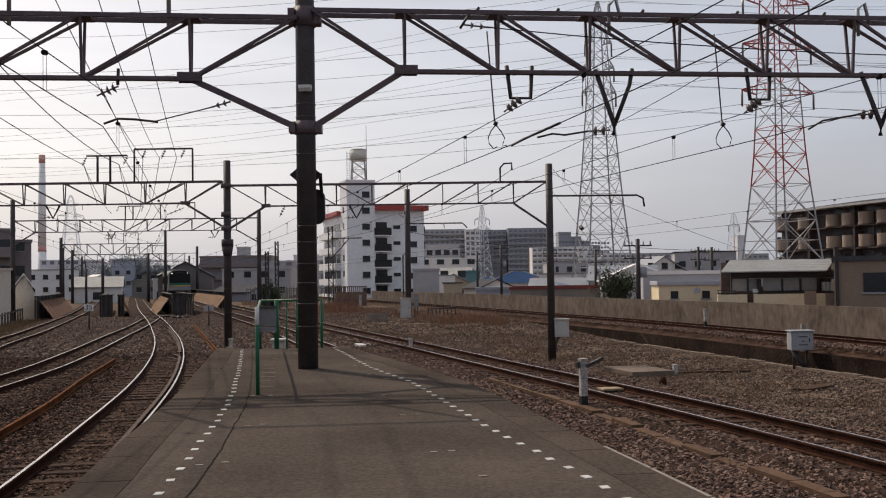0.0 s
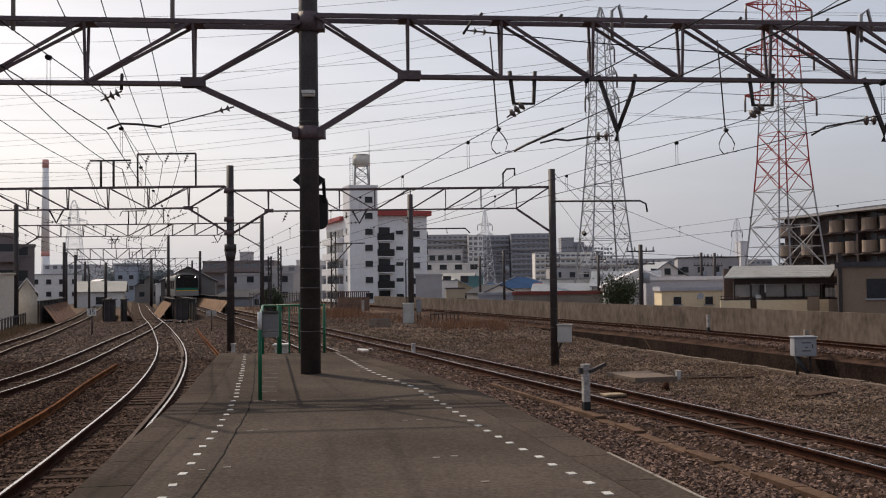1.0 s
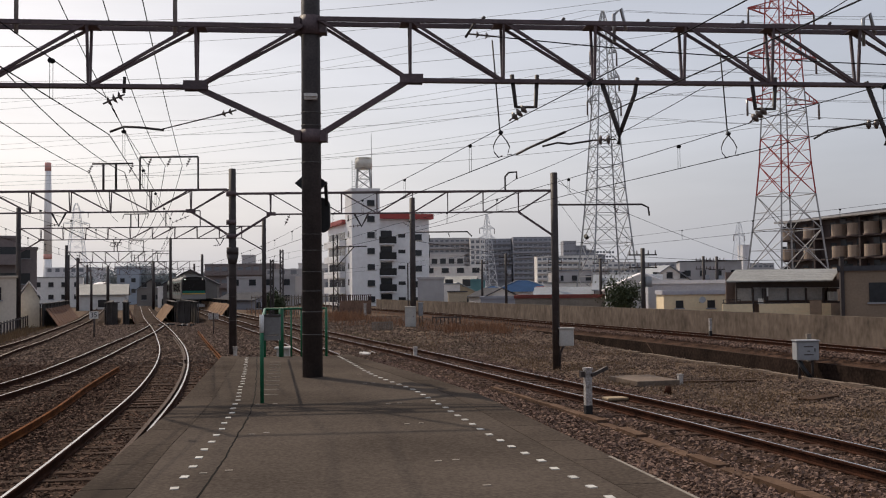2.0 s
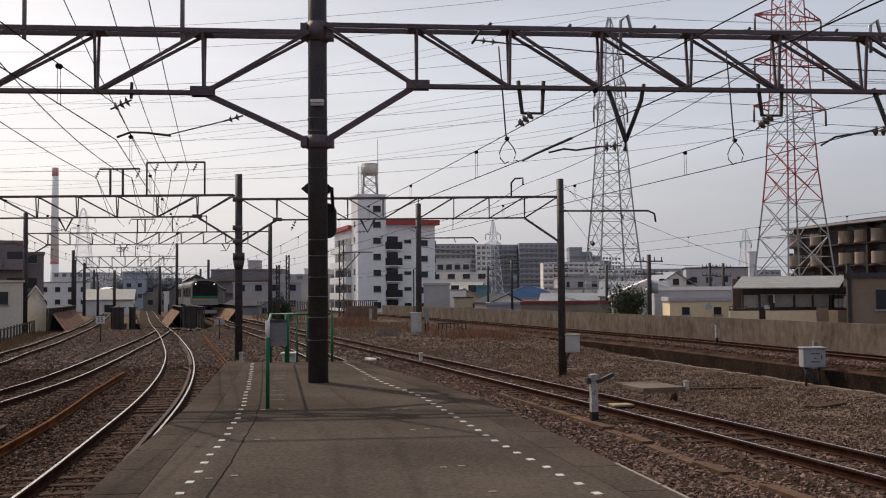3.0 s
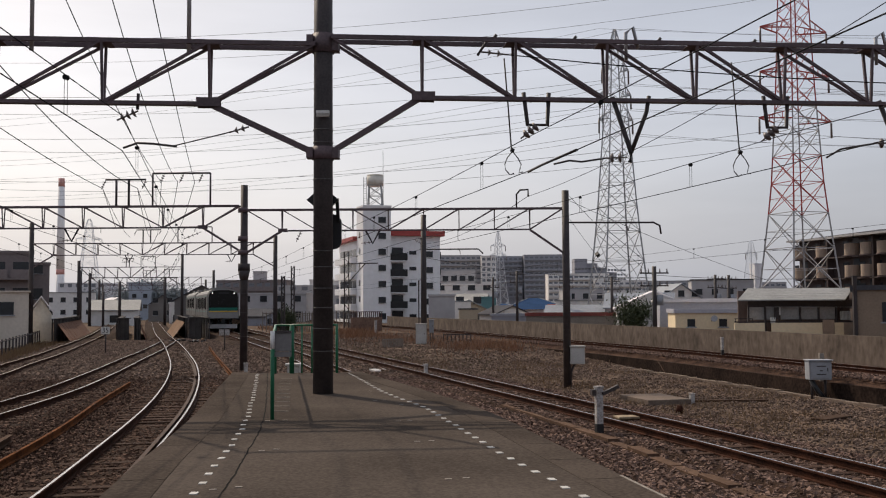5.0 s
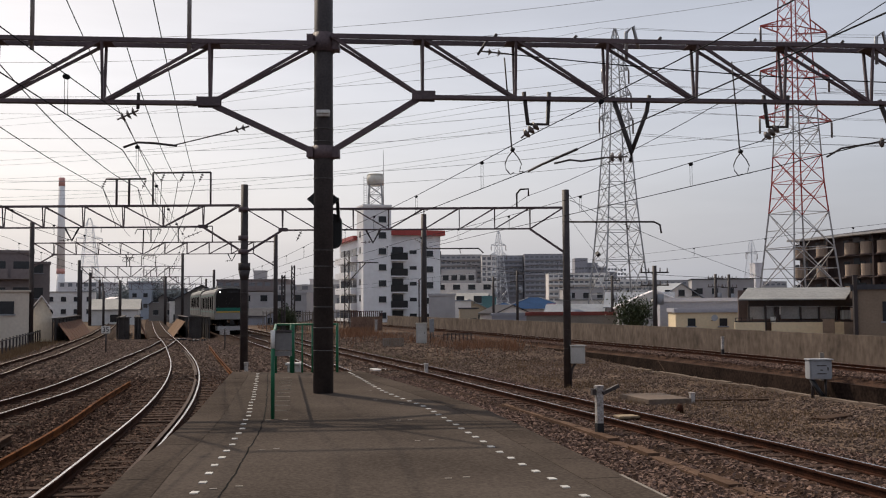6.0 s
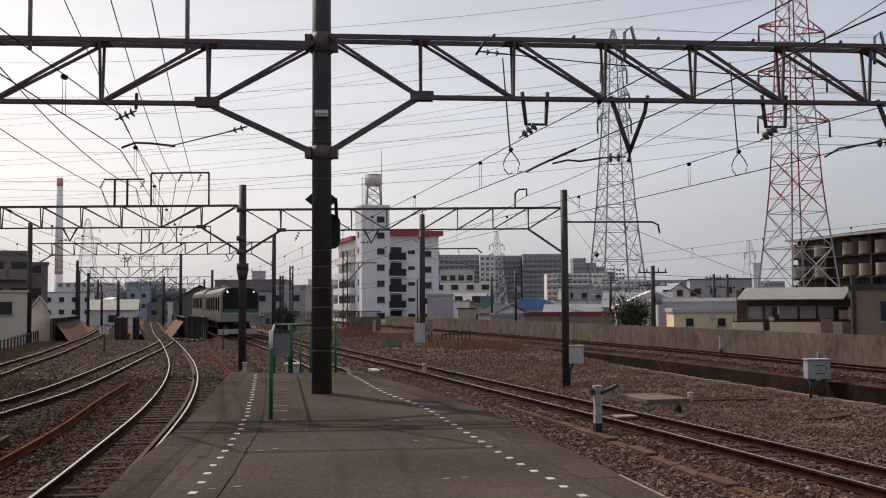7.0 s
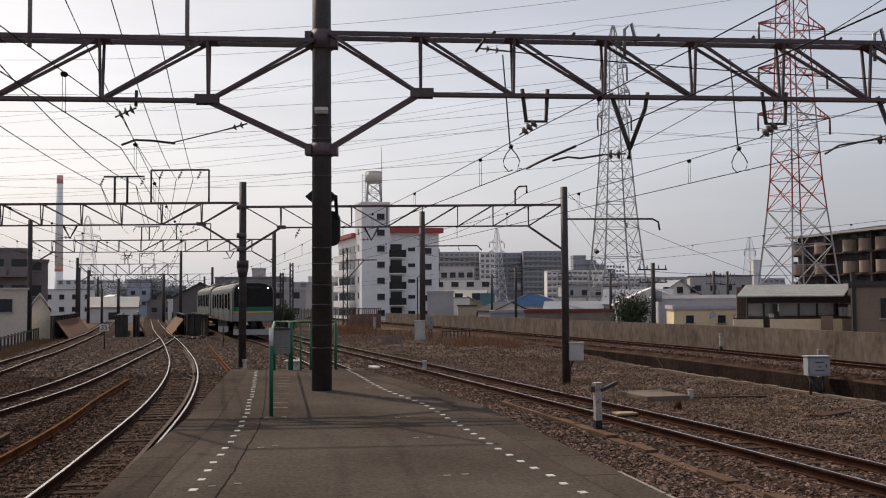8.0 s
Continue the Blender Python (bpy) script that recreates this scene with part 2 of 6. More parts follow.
DIRTY_KERB = mat("dirty_kerb_concrete", (0.14, 0.088, 0.06), (0.06, 0.037, 0.026), 0.95, scale=1, fine=12, pieces=0.3, spec=0.05)
TAN_PLATE = mat("tan_plate", (0.26, 0.165, 0.105), (0.15, 0.09, 0.055), 0.9, scale=1.2, fine=10, spec=0.1)
# leaf colour greyed and brightened, with distance haze painted in
FAR_LEAF = mat("hazy_leaf", (0.323, 0.3485, 0.36), (0.204, 0.2295, 0.243), 0.9, bump=0, island=0.6, spec=0.05)
BROWN_RAIL = mat("brown_rail", (0.07, 0.042, 0.032), (0.038, 0.023, 0.018), 0.75, scale=3, fine=30, spec=0.1)
CAB_GLASS = mat("cab_glass", (0.02, 0.018, 0.018), (0.012, 0.011, 0.011), 0.3, bump=0, spec=0.12)
# brown wall colour darkened to paint in the shade of recessed loggias
SHADED_BROWN = mat("loggia_shade_brown", (0.062, 0.045, 0.042), (0.045, 0.032, 0.03), 0.8, scale=0.5, fine=6, bump=0.04)
# same stainless brightened for the cab front, to offset its shade
CAB_EDGE = mat("brightened_stainless", (0.27, 0.26, 0.25), (0.21, 0.2, 0.195), 0.45, 0.3, scale=1, fine=20, bump=0.03)
# brown facade raised in tone to paint the haze over it
HAZY_BROWN = mat("haze_lightened_brown_facade", (0.23, 0.195, 0.19), (0.18, 0.15, 0.148), 0.9, scale=0.3, fine=3, bump=0.03)
GABLE_GREY = mat("brown_grey_boards", (0.2, 0.185, 0.175), (0.15, 0.138, 0.13), 0.9, scale=0.4, fine=5, bump=0.05, spec=0.1)
YARD_STONE = mat("grey_yard_stone", (0.235, 0.17, 0.135), (0.04, 0.0285, 0.0225), 0.95, scale=1.0, fine=12, bump=0.2, island=0.75, spec=0.05)
CREAM_DULL = mat("dull_cream_facade", (0.46, 0.38, 0.28), (0.36, 0.3, 0.22), 0.9, scale=0.4, fine=6, bump=0.05)
BANK = mat("brown_bank", (0.22, 0.14, 0.105), (0.12, 0.078, 0.06), 0.95, scale=1.5, fine=9, bump=0.3, spec=0.05)
RUST_DARK = mat("dark_red_boards", (0.1, 0.05, 0.045), (0.06, 0.03, 0.027), 0.9, scale=2, fine=12, bump=0.05)
# blue-grey facade with aerial haze mixed into its base colour
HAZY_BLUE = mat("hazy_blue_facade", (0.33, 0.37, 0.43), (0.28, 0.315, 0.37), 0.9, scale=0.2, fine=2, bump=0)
DULL_BOARD = mat("dull_grey_board", (0.2, 0.19, 0.185), (0.15, 0.142, 0.14), 0.7, scale=4, fine=30, bump=0.05)
LAMP_ON = glow("headlamp_glow", (1.0, 0.95, 0.85), 8.0)


# ---- mesh helpers ----
def part(name, bm, material, parent=None, label=""):
    me = bpy.data.meshes.new(name)
    bm.to_mesh(me)
    bm.free()
    for m in material if isinstance(material, (list, tuple)) else [material]:
        me.materials.append(m)
    ob = new(name, me)
    ob.parent = parent
    return tagged(ob, label)


def root(name, m=None, label="", category="", group="", kind=""):
    ob = new(name)
    if m is not None:
        ob.matrix_world = m
    ob.empty_display_size = 0.2
    return tagged(ob, label, category, group, kind)


def box(bm, c, s, m=None, mi=0):
    """An axis-aligned box with centre c and size s, turned by m."""
    x, y, z = (v / 2 for v in s)
    vs = [Vector((c[0] + i * x, c[1] + j * y, c[2] + k * z)) for i in (-1, 1) for j in (-1, 1) for k in (-1, 1)]
    vs = [bm.verts.new(m @ v if m else v) for v in vs]
    for f in ((0, 1, 3, 2), (4, 6, 7, 5), (0, 4, 5, 1), (2, 3, 7, 6), (0, 2, 6, 4), (1, 5, 7, 3)):
        bm.faces.new([vs[i] for i in f]).material_index = mi


def beam(bm, a, b, w, h=None, mi=0):
    """A bar of rectangular section from a to b; w across, h upwards."""
    a, b = Vector(a), Vector(b)
    q = (b - a).to_track_quat("Y", "Z").to_matrix().to_4x4()
    box(bm, (0, (b - a).length / 2, 0), (w, (b - a).length, h or w), Matrix.Translation(a) @ q, mi)


def rod(bm, a, b, r, r2=None, seg=8, mi=0, caps=True):
    a, b = Vector(a), Vector(b)
    q = (b - a).to_track_quat("Z", "Y").to_matrix()
    rings = []
    for p, rr in ((a, r), (b, r if r2 is None else r2)):
        rings.append([bm.verts.new(p + q @ Vector((rr * math.cos(6.28318 * i / seg), rr * math.sin(6.28318 * i / seg), 0))) for i in range(seg)])
    for i in range(seg):
        f = bm.faces.new((rings[0][i], rings[0][(i + 1) % seg], rings[1][(i + 1) % seg], rings[1][i]))
        f.smooth, f.material_index = seg > 6, mi
    if caps:
        bm.faces.new(rings[0][::-1]).material_index = mi
        bm.faces.new(rings[1]).material_index = mi


def tube(bm, pts, r, seg=6, mi=0):
    """One bent tube through the points."""
    pts = [Vector(p) for p in pts]
    rings = []
    for i, p in enumerate(pts):
        q = (pts[min(i + 1, len(pts) - 1)] - pts[max(i - 1, 0)]).to_track_quat("Z", "Y").to_matrix()
        rings.append([bm.verts.new(p + q @ Vector((r * math.cos(6.28318 * k / seg), r * math.sin(6.28318 * k / seg), 0))) for k in range(seg)])
    for a, b in zip(rings, rings[1:]):
        for k in range(seg):
            f = bm.faces.new((a[k], a[(k + 1) % seg], b[(k + 1) % seg], b[k]))
            f.smooth, f.material_index = True, mi
    bm.faces.new(rings[0][::-1])
    bm.faces.new(rings[-1])


def prism(bm, outline, z0, z1, mi=0):
    """An upright prism over a polygon outline, anticlockwise."""
    lo = [bm.verts.new((x, y, z0)) for x, y in outline]
    hi = [bm.verts.new((x, y, z1)) for x, y in outline]
    n = len(outline)
    for i in range(n):
        bm.faces.new((lo[i], lo[(i + 1) % n], hi[(i + 1) % n], hi[i])).material_index = mi
    bm.faces.new(hi).material_index = mi
    bm.faces.new(lo[::-1]).material_index = mi


def sweep(bm, line, profile, mis=None, closed=True):
    """A profile of (across, up) swept along points (x, y, z)."""
    rings = []
    for i, p in enumerate(line):
        d = Vector(line[min(i + 1, len(line) - 1)]) - Vector(line[max(i - 1, 0)])
        n = Vector((d.y, -d.x, 0)).normalized()
        rings.append([bm.verts.new(Vector(p) + n * u + Vector((0, 0, v))) for u, v in profile])
    k = len(profile)
    for a, b in zip(rings, rings[1:]):
        for j in range(k if closed else k - 1):
            f = bm.faces.new((a[j], b[j], b[(j + 1) % k], a[(j + 1) % k]))
            f.material_index = mis[j] if mis else 0
    if closed:
        bm.faces.new(rings[0])
        bm.faces.new(rings[-1][::-1])


def shared(name, bm, m):
    me = bpy.data.meshes.new(name)
    bm.to_mesh(me)
    bm.free()
    for x in m if isinstance(m, (list, tuple)) else [m]:
        me.materials.append(x)
    return me


def put(name, me, parent, m, label=""):
    ob = new(name, me)
    ob.parent = parent
    ob.matrix_local = m
    return tagged(ob, label)


# ---- lines of the tracks: x over y ----
class Line:
    """A smooth line x(y) through a few points."""
    def __init__(self, pts):
        pts = sorted(pts, key=lambda p: p[1])
        self.x, self.y = np.array([p[0] for p in pts]), np.array([p[1] for p in pts])
        self.m = np.gradient(self.x, self.y)

    def at(self, y):
        i = int(np.clip(np.searchsorted(self.y, y) - 1, 0, len(self.y) - 2))
        h = self.y[i + 1] - self.y[i]
        t = (y - self.y[i]) / h
        return float((2 * t**3 - 3 * t**2 + 1) * self.x[i] + (t**3 - 2 * t**2 + t) * h * self.m[i] + (3 * t**2 - 2 * t**3) * self.x[i + 1] + (t**3 - t**2) * h * self.m[i + 1])

    def slope(self, y):
        return (self.at(y + 0.5) - self.at(y - 0.5))

    def pts(self, y0, y1, step, off=0.0, z=0.0):
        out = []
        for y in np.linspace(y0, y1, max(2, int(abs(y1 - y0) / step) + 1)):
            s = self.slope(y)
            k = math.hypot(1, s)
            out.append((self.at(y) + off / k, y - off * s / k, z))
        return out


L1 = Line([(-3.2, -8), (-3.5, 0), (-4.0, 7), (-4.87, 13.6), (-5.5, 17.5), (-6.8, 25), (-8.5, 33), (-11, 43), (-14.1, 54), (-19.4, 72), (-23.7, 86), (-39, 138), (-60, 210), (-92, 320)])
L2 = Line([(-9.5, -8), (-9.7, 0), (-10.1, 13), (-10.93, 24.4), (-11.55, 30.3), (-12.87, 38), (-15.0, 49), (-16.9, 59), (-18.45, 66.5), (-20.3, 75)])
L3 = Line([(-12.8, -8), (-13.3, 10), (-14.9, 25), (-17.2, 38.7), (-18.6, 44), (-21, 54), (-23.4, 63), (-31.1, 91), (-38, 114), (-55, 170), (-75, 240), (-98, 320)])
LA = Line([(5.3, -8), (4.2, 0), (3.1, 7), (1.75, 13), (-0.1, 21), (-2.3, 31), (-4.8, 41), (-9, 57), (-13.25, 71), (-15.75, 79.1), (-22, 99.6), (-29.5, 124.2), (-33.3, 136.5), (-60, 223), (-90, 320)])
R1 = Line([(10.6, -8), (9.1, 2), (7.5, 9), (6.37, 13.6), (4.93, 19.2), (3.45, 24.5), (1.8, 30.3), (0.1, 36.4), (-3.9, 49.9), (-8.9, 67), (-14.7, 87), (-20.1, 105), (-32, 144), (-56, 225), (-86, 320)])
R2 = Line([(24, -8), (22.5, 0), (20.0, 15), (17.9, 30), (16.5, 36.8), (15.2, 43), (12.9, 53.5), (8.8, 68.7), (3.8, 87.8), (-4.9, 118), (-14, 150), (-36, 225), (-65, 320)])


# ---- ground ----
def ground_z(x, y):
    """Ground falls off to a lower yard beside the line R1 and stays low beyond."""
    yy = min(max(y, -8), 320)
    d = x - R1.at(yy)
    t = min(max((d - 1.7) / 1.8, 0), 1)
    far = min(max((y - 50) / 24, 0), 1) if d < 40 else 0
    return -0.35 - 0.65 * t * t * (3 - 2 * t) * (1 - far * far * (3 - 2 * far))


def ground():
    xs = np.concatenate([[-3000, -1200, -500, -250, -140], np.arange(-90, 60, 1.0), [70, 100, 180, 400, 1000, 3000]])
    ys = np.concatenate([[-400, -100, -30], np.arange(-10, 130, 1.25), np.arange(135, 321, 8), [400, 600, 1000, 2000, 3500]])
    verts = []
    for y in ys:
        for x in xs:
            near = -60 < x < 40 and y < 130
            verts.append((x, y, ground_z(x, y) + (0.06 * noise.noise((x * 0.6, y * 0.6, 0)) if near else 0)))
    n = len(xs)
    faces = [(j * n + i, j * n + i + 1, (j + 1) * n + i + 1, (j + 1) * n + i) for j in range(len(ys) - 1) for i in range(n - 1)]
    me = bpy.data.meshes.new("ground")
    me.from_pydata(verts, [], faces)
    me.shade_smooth()
    me.materials.append(EARTH)
    tagged(new("ground", me), "brown earth ground with dry weeds", "ground", kind="structure")


ground()

PLAT_L = [(-1.95, -9), (-2.1, 0), (-2.41, 7.2), (-2.59, 8.5), (-2.78, 10.2), (-3.06, 12.5), (-3.53, 15.6), (-4.32, 20.9)]
PLAT_R = [(-1.75, 20.9), (-0.22, 15.8), (0.5, 13.06), (0.98, 10.3), (1.54, 7.04), (2.62, 0), (3.7, -9)]


def platform():
    base = root("platform", None, "dark asphalt station platform with concrete edges", "platform", kind="structure")
    bm = bmesh.new()
    prism(bm, (PLAT_L + PLAT_R)[::-1], -0.45, 1.08)
    part("platform_body", bm, CONCRETE, base)
    inset = [(x + 0.06, y) for x, y in PLAT_L[:-1]] + [(PLAT_L[-1][0] + 0.06, 20.82), (PLAT_R[0][0] - 0.06, 20.82)] + [(x - 0.06, y) for x, y in PLAT_R[1:]]
    bm = bmesh.new()
    prism(bm, inset[::-1], 1.084, 1.1)
    part("platform_top", bm, ASPHALT, base)


platform()


def grade(y):
    """The eastern platform track climbs towards its bridge."""
    return float(np.interp(y, [60, 90, 108, 140], [0.0, 0.18, 0.33, 0.33]))


def climb(pts):
    return [(x, y, z + grade(y)) for x, y, z in pts]


def gauge_track(name, line, y0, y1, label, sleepers=True, head=None, half=0.565, drop=0.0, lift=list):
    base = root(name, None, label, "railway track", kind="structure")
    step = 1.5
    bm = bmesh.new()
    sweep(bm, lift(line.pts(y0, y1, 2.0)), [(-1.9, -0.5), (-1.15, -0.17), (1.15, -0.17), (1.9, -0.5)], closed=False)
    part("ballast_bed", bm, BALLAST, base)
    for side in (-1, 1):
        bm = bmesh.new()
        o = side * half
        prof = [(-0.06, -0.15), (0.06, -0.15), (0.055, -0.135), (0.012, -0.125), (0.012, -0.045), (0.033, -0.035), (0.033, -0.012), (0.021, 0.0), (-0.021, 0.0), (-0.033, -0.012), (-0.033, -0.035), (-0.012, -0.045), (-0.012, -0.125), (-0.055, -0.135)]
        mis = [0] * 14
        mis[7] = 1
        sweep(bm, lift(line.pts(y0, y1, step, o, -drop)), prof, mis)
        part("rail", bm, [RAIL_SIDE, head or RAIL_HEAD], base)
    if sleepers:
        bm = bmesh.new()
        box(bm, (0, 0, -0.21), (2.1, 0.21, 0.14))
        bmesh.ops.bevel(bm, geom=[e for e in bm.edges], offset=0.012, segments=1, affect="EDGES")
        me = bpy.data.meshes.new("sleeper")
        bm.to_mesh(me)
        bm.free()
        me.materials.append(WOOD)
        y, k = y0, 0
        while y < min(y1, 95) and k < 160:
            s = line.slope(y)
            ob = new("sleeper", me)
            ob.parent = base
            ob.matrix_world = pose(line.at(y) + random.uniform(-0.04, 0.04), y, lift([(0, y, 0)])[0][2] + random.uniform(-0.035, 0.004), 0, 0, -math.degrees(math.atan(s)) + random.uniform(-1.5, 1.5))
            y += 0.6 / math.hypot(1, s)
            k += 1
    return base


gauge_track("track_platform_west", L1, -6, 320, "curved railway track with polished rails on dark ballast", half=0.53)
gauge_track("track_siding", L2, -6, 75, "railway track joining the curve at a turnout", half=0.53, drop=0.005)
gauge_track("track_west", L3, -6, 320, "railway track on brown ballast", head=RAIL_DULL)
gauge_track("track_platform_east", LA, -6, 320, "railway track beside the platform", lift=climb)
gauge_track("track_middle", R1, -6, 320, "railway track with rusty rails on brown ballast")
gauge_track("track_east", R2, -6, 320, "railway track along the concrete wall", head=RAIL_DULL)


def ballast_fields():
    for name, la, lb, oa, ob_, y0, y1, z in (("ballast_field_east", LA, R1, 0.9, -0.9, -6, 130, -0.25), ("ballast_field_west", L3, L1, 0.9, -0.9, -6, 72, -0.27)):
        bm = bmesh.new()
        a, b = la.pts(y0, y1, 2.0, oa, z), lb.pts(y0, y1, 2.0, ob_, z)
        va, vb = [bm.verts.new(p) for p in a], [bm.verts.new(p) for p in b]
        lo_a, lo_b = [bm.verts.new((p[0], p[1], -0.6)) for p in a], [bm.verts.new((p[0], p[1], -0.6)) for p in b]
        for i in range(len(a) - 1):
            bm.faces.new((va[i], vb[i], vb[i + 1], va[i + 1]))
            bm.faces.new((va[i + 1], lo_a[i + 1], lo_a[i], va[i]))
            bm.faces.new((vb[i], lo_b[i], lo_b[i + 1], vb[i + 1]))
        tagged(part(name, bm, BALLAST), "brown ballast filling between the tracks", "ballast", kind="structure")


ballast_fields()


def boundary_wall():
    base = root("wall_east", None, "stained concrete boundary wall beside the track", "wall", kind="structure")
    pts = R2.pts(-8, 137, 3.0, 2.7)
    for a, b in zip(pts, pts[1:]):
        bm = bmesh.new()
        beam(bm, (*a[:2], 0.0), (b[0], b[1], 0.0), 0.18, 2.1)
        part("wall_panel", bm, STAINED, base)


boundary_wall()


def brown_bank():
    """Low brown wall with a dark red picket top where the boundary wall ends."""
    b = root("low_wall", None, "low brown wall topped with dark red pickets", "wall", kind="structure")
    bm = bmesh.new()
    box(bm, (-8.7, 113.2, 0.35), (3.5, 0.25, 1.7))
    part("wall_body", bm, BANK, b)
    bm = bmesh.new()
    box(bm, (0, 0, 0), (0.1, 0.08, 0.6))
    me = shared("picket", bm, RUST_DARK)
    for k in range(16):
        put("picket", me, b, pose(-10.4 + 0.226 * k, 113.2, 1.48))
    bm = bmesh.new()
    box(bm, (-8.7, 113.2, 1.8), (3.6, 0.14, 0.08))
    part("top_rail", bm, RUST_DARK, b)


def embankment():
    bm = bmesh.new()
    sweep(bm, R2.pts(-8, 200, 3.0), [(-2.3, -1.3), (-2.3, -0.45), (-1.6, -0.2), (2.6, -0.2), (2.6, -1.3)])
    tagged(part("embankment", bm, EAST_BALLAST), "ballast embankment under the track beside the wall", "embankment", kind="structure")
    bm = bmesh.new()
    sweep(bm, R2.pts(-8, 200, 3.0), [(-2.46, -1.3), (-2.42, -0.42), (-2.3, -0.42), (-2.3, -1.3)])
    tagged(part("retaining_wall", bm, DAMP), "low dark stained concrete retaining wall under ballast", "retaining wall", kind="structure")


embankment()
brown_bank()


# ---- overhead line gantries ----
ZUP = Vector((0, 0, 1))


def girder(base, o, u, posts, z_top, z_bot, flip, start=0.0, w=0.32, chord=0.058, m=None, end=None):
    """Twin-sided lattice girder from point o along u; posts: distances of the uprights, flip: index where the diagonals turn round."""
    m = m or MAROON_STEEL
    o, u = Vector(o), Vector(u)
    n = Vector((-u.y, u.x, 0))
    last = posts[-1] if end is None else end
    bm = bmesh.new()
    for s in (-1, 1):
        beam(bm, o + u * start + n * w / 2 * s + ZUP * z_top, o + u * last + n * w / 2 * s + ZUP * z_top, chord, chord * 1.15)
    for d in posts:
        box(bm, (0, 0, 0), (0.3, w + 0.02, 0.01), Matrix.Translation(o + u * d + ZUP * (z_top - chord / 2 - 0.008)) @ Matrix.Rotation(math.atan2(u.y, u.x), 4, "Z"))
    part("top_chord", bm, m, base)
    bm = bmesh.new()
    beam(bm, o + u * posts[0] + ZUP * z_bot, o + u * posts[-1] + ZUP * z_bot, 0.14, chord)
    part("bottom_chord", bm, m, base)
    bm = bmesh.new()
    for s in (-1, 1):
        beam(bm, o + u * (posts[0] - 0.16) + n * 0.09 * s + ZUP * (z_bot + 0.02), o + u * (posts[0] + 0.2) + n * 0.09 * s + ZUP * (z_bot + 0.02), 0.012, 0.14)
    part("gusset", bm, m, base)
    for i, d in enumerate(posts):
        p = o + u * d
        bm = bmesh.new()
        for s in (-1, 1):
            beam(bm, p + n * 0.05 * s + ZUP * z_bot, p + n * w / 2 * s + ZUP * z_top, 0.04, 0.04)
        part("post", bm, m, base)
    grid = [start] + list(posts)
    for i, (d0, d1) in enumerate(zip(grid, grid[1:])):
        p, q = o + u * d0, o + u * d1
        lo, hi = (q, p) if i < flip else (p, q)
        if i == 0:
            lo, hi = q, p
        bm = bmesh.new()
        for s in (-1, 1):
            beam(bm, lo + n * 0.05 * s + ZUP * z_bot, hi + n * w / 2 * s + ZUP * z_top, 0.048, 0.042)
        part("diagonal", bm, m, base)


def brace(base, a, b):
    bm = bmesh.new()
    beam(bm, a, b, 0.1, 0.085)
    part("brace", bm, MAROON_STEEL, base)


def mast(base, x, y, z0, z1, r=0.15, bands=()):
    bm = bmesh.new()
    rod(bm, (x, y, z0), (x, y, z1), r * 1.05, r * 0.95, 24)
    ob = part("mast", bm, DARK_STEEL, base)
    for z in bands:
        bm = bmesh.new()
        rod(bm, (x, y, z), (x, y, z + 0.014), r * 1.06, r * 1.06, 24)
        part("band", bm, BAND, ob, "thin worn steel band")
    return ob


def insulator(base, a, b, n=3, r=0.075):
    """A string of n discs between two points."""
    a, b = Vector(a), Vector(b)
    bm = bmesh.new()
    rod(bm, a, b, 0.014, 0.014, 6)
    for i in range(n):
        p = a.lerp(b, (i + 1) / (n + 1))
        d = (b - a).normalized() * 0.025
        rod(bm, p - d, p + d * 0.6, r, r * 0.35, 10)
    part("insulator", bm, PORCELAIN, base)


def pipe(base, pts, r=0.03, name="bracket", m=None):
    bm = bmesh.new()
    tube(bm, [Vector(p) for p in pts], r, 8)
    part(name, bm, m or DARK_STEEL, base)


P1 = Vector((-1.89, 15.84, 0))
U1 = Vector((math.cos(radians(5.5)), math.sin(radians(5.5)), 0))


def on1(s, z, off=0.0):
    return P1 + U1 * s + Vector((-U1.y, U1.x, 0)) * off + ZUP * z


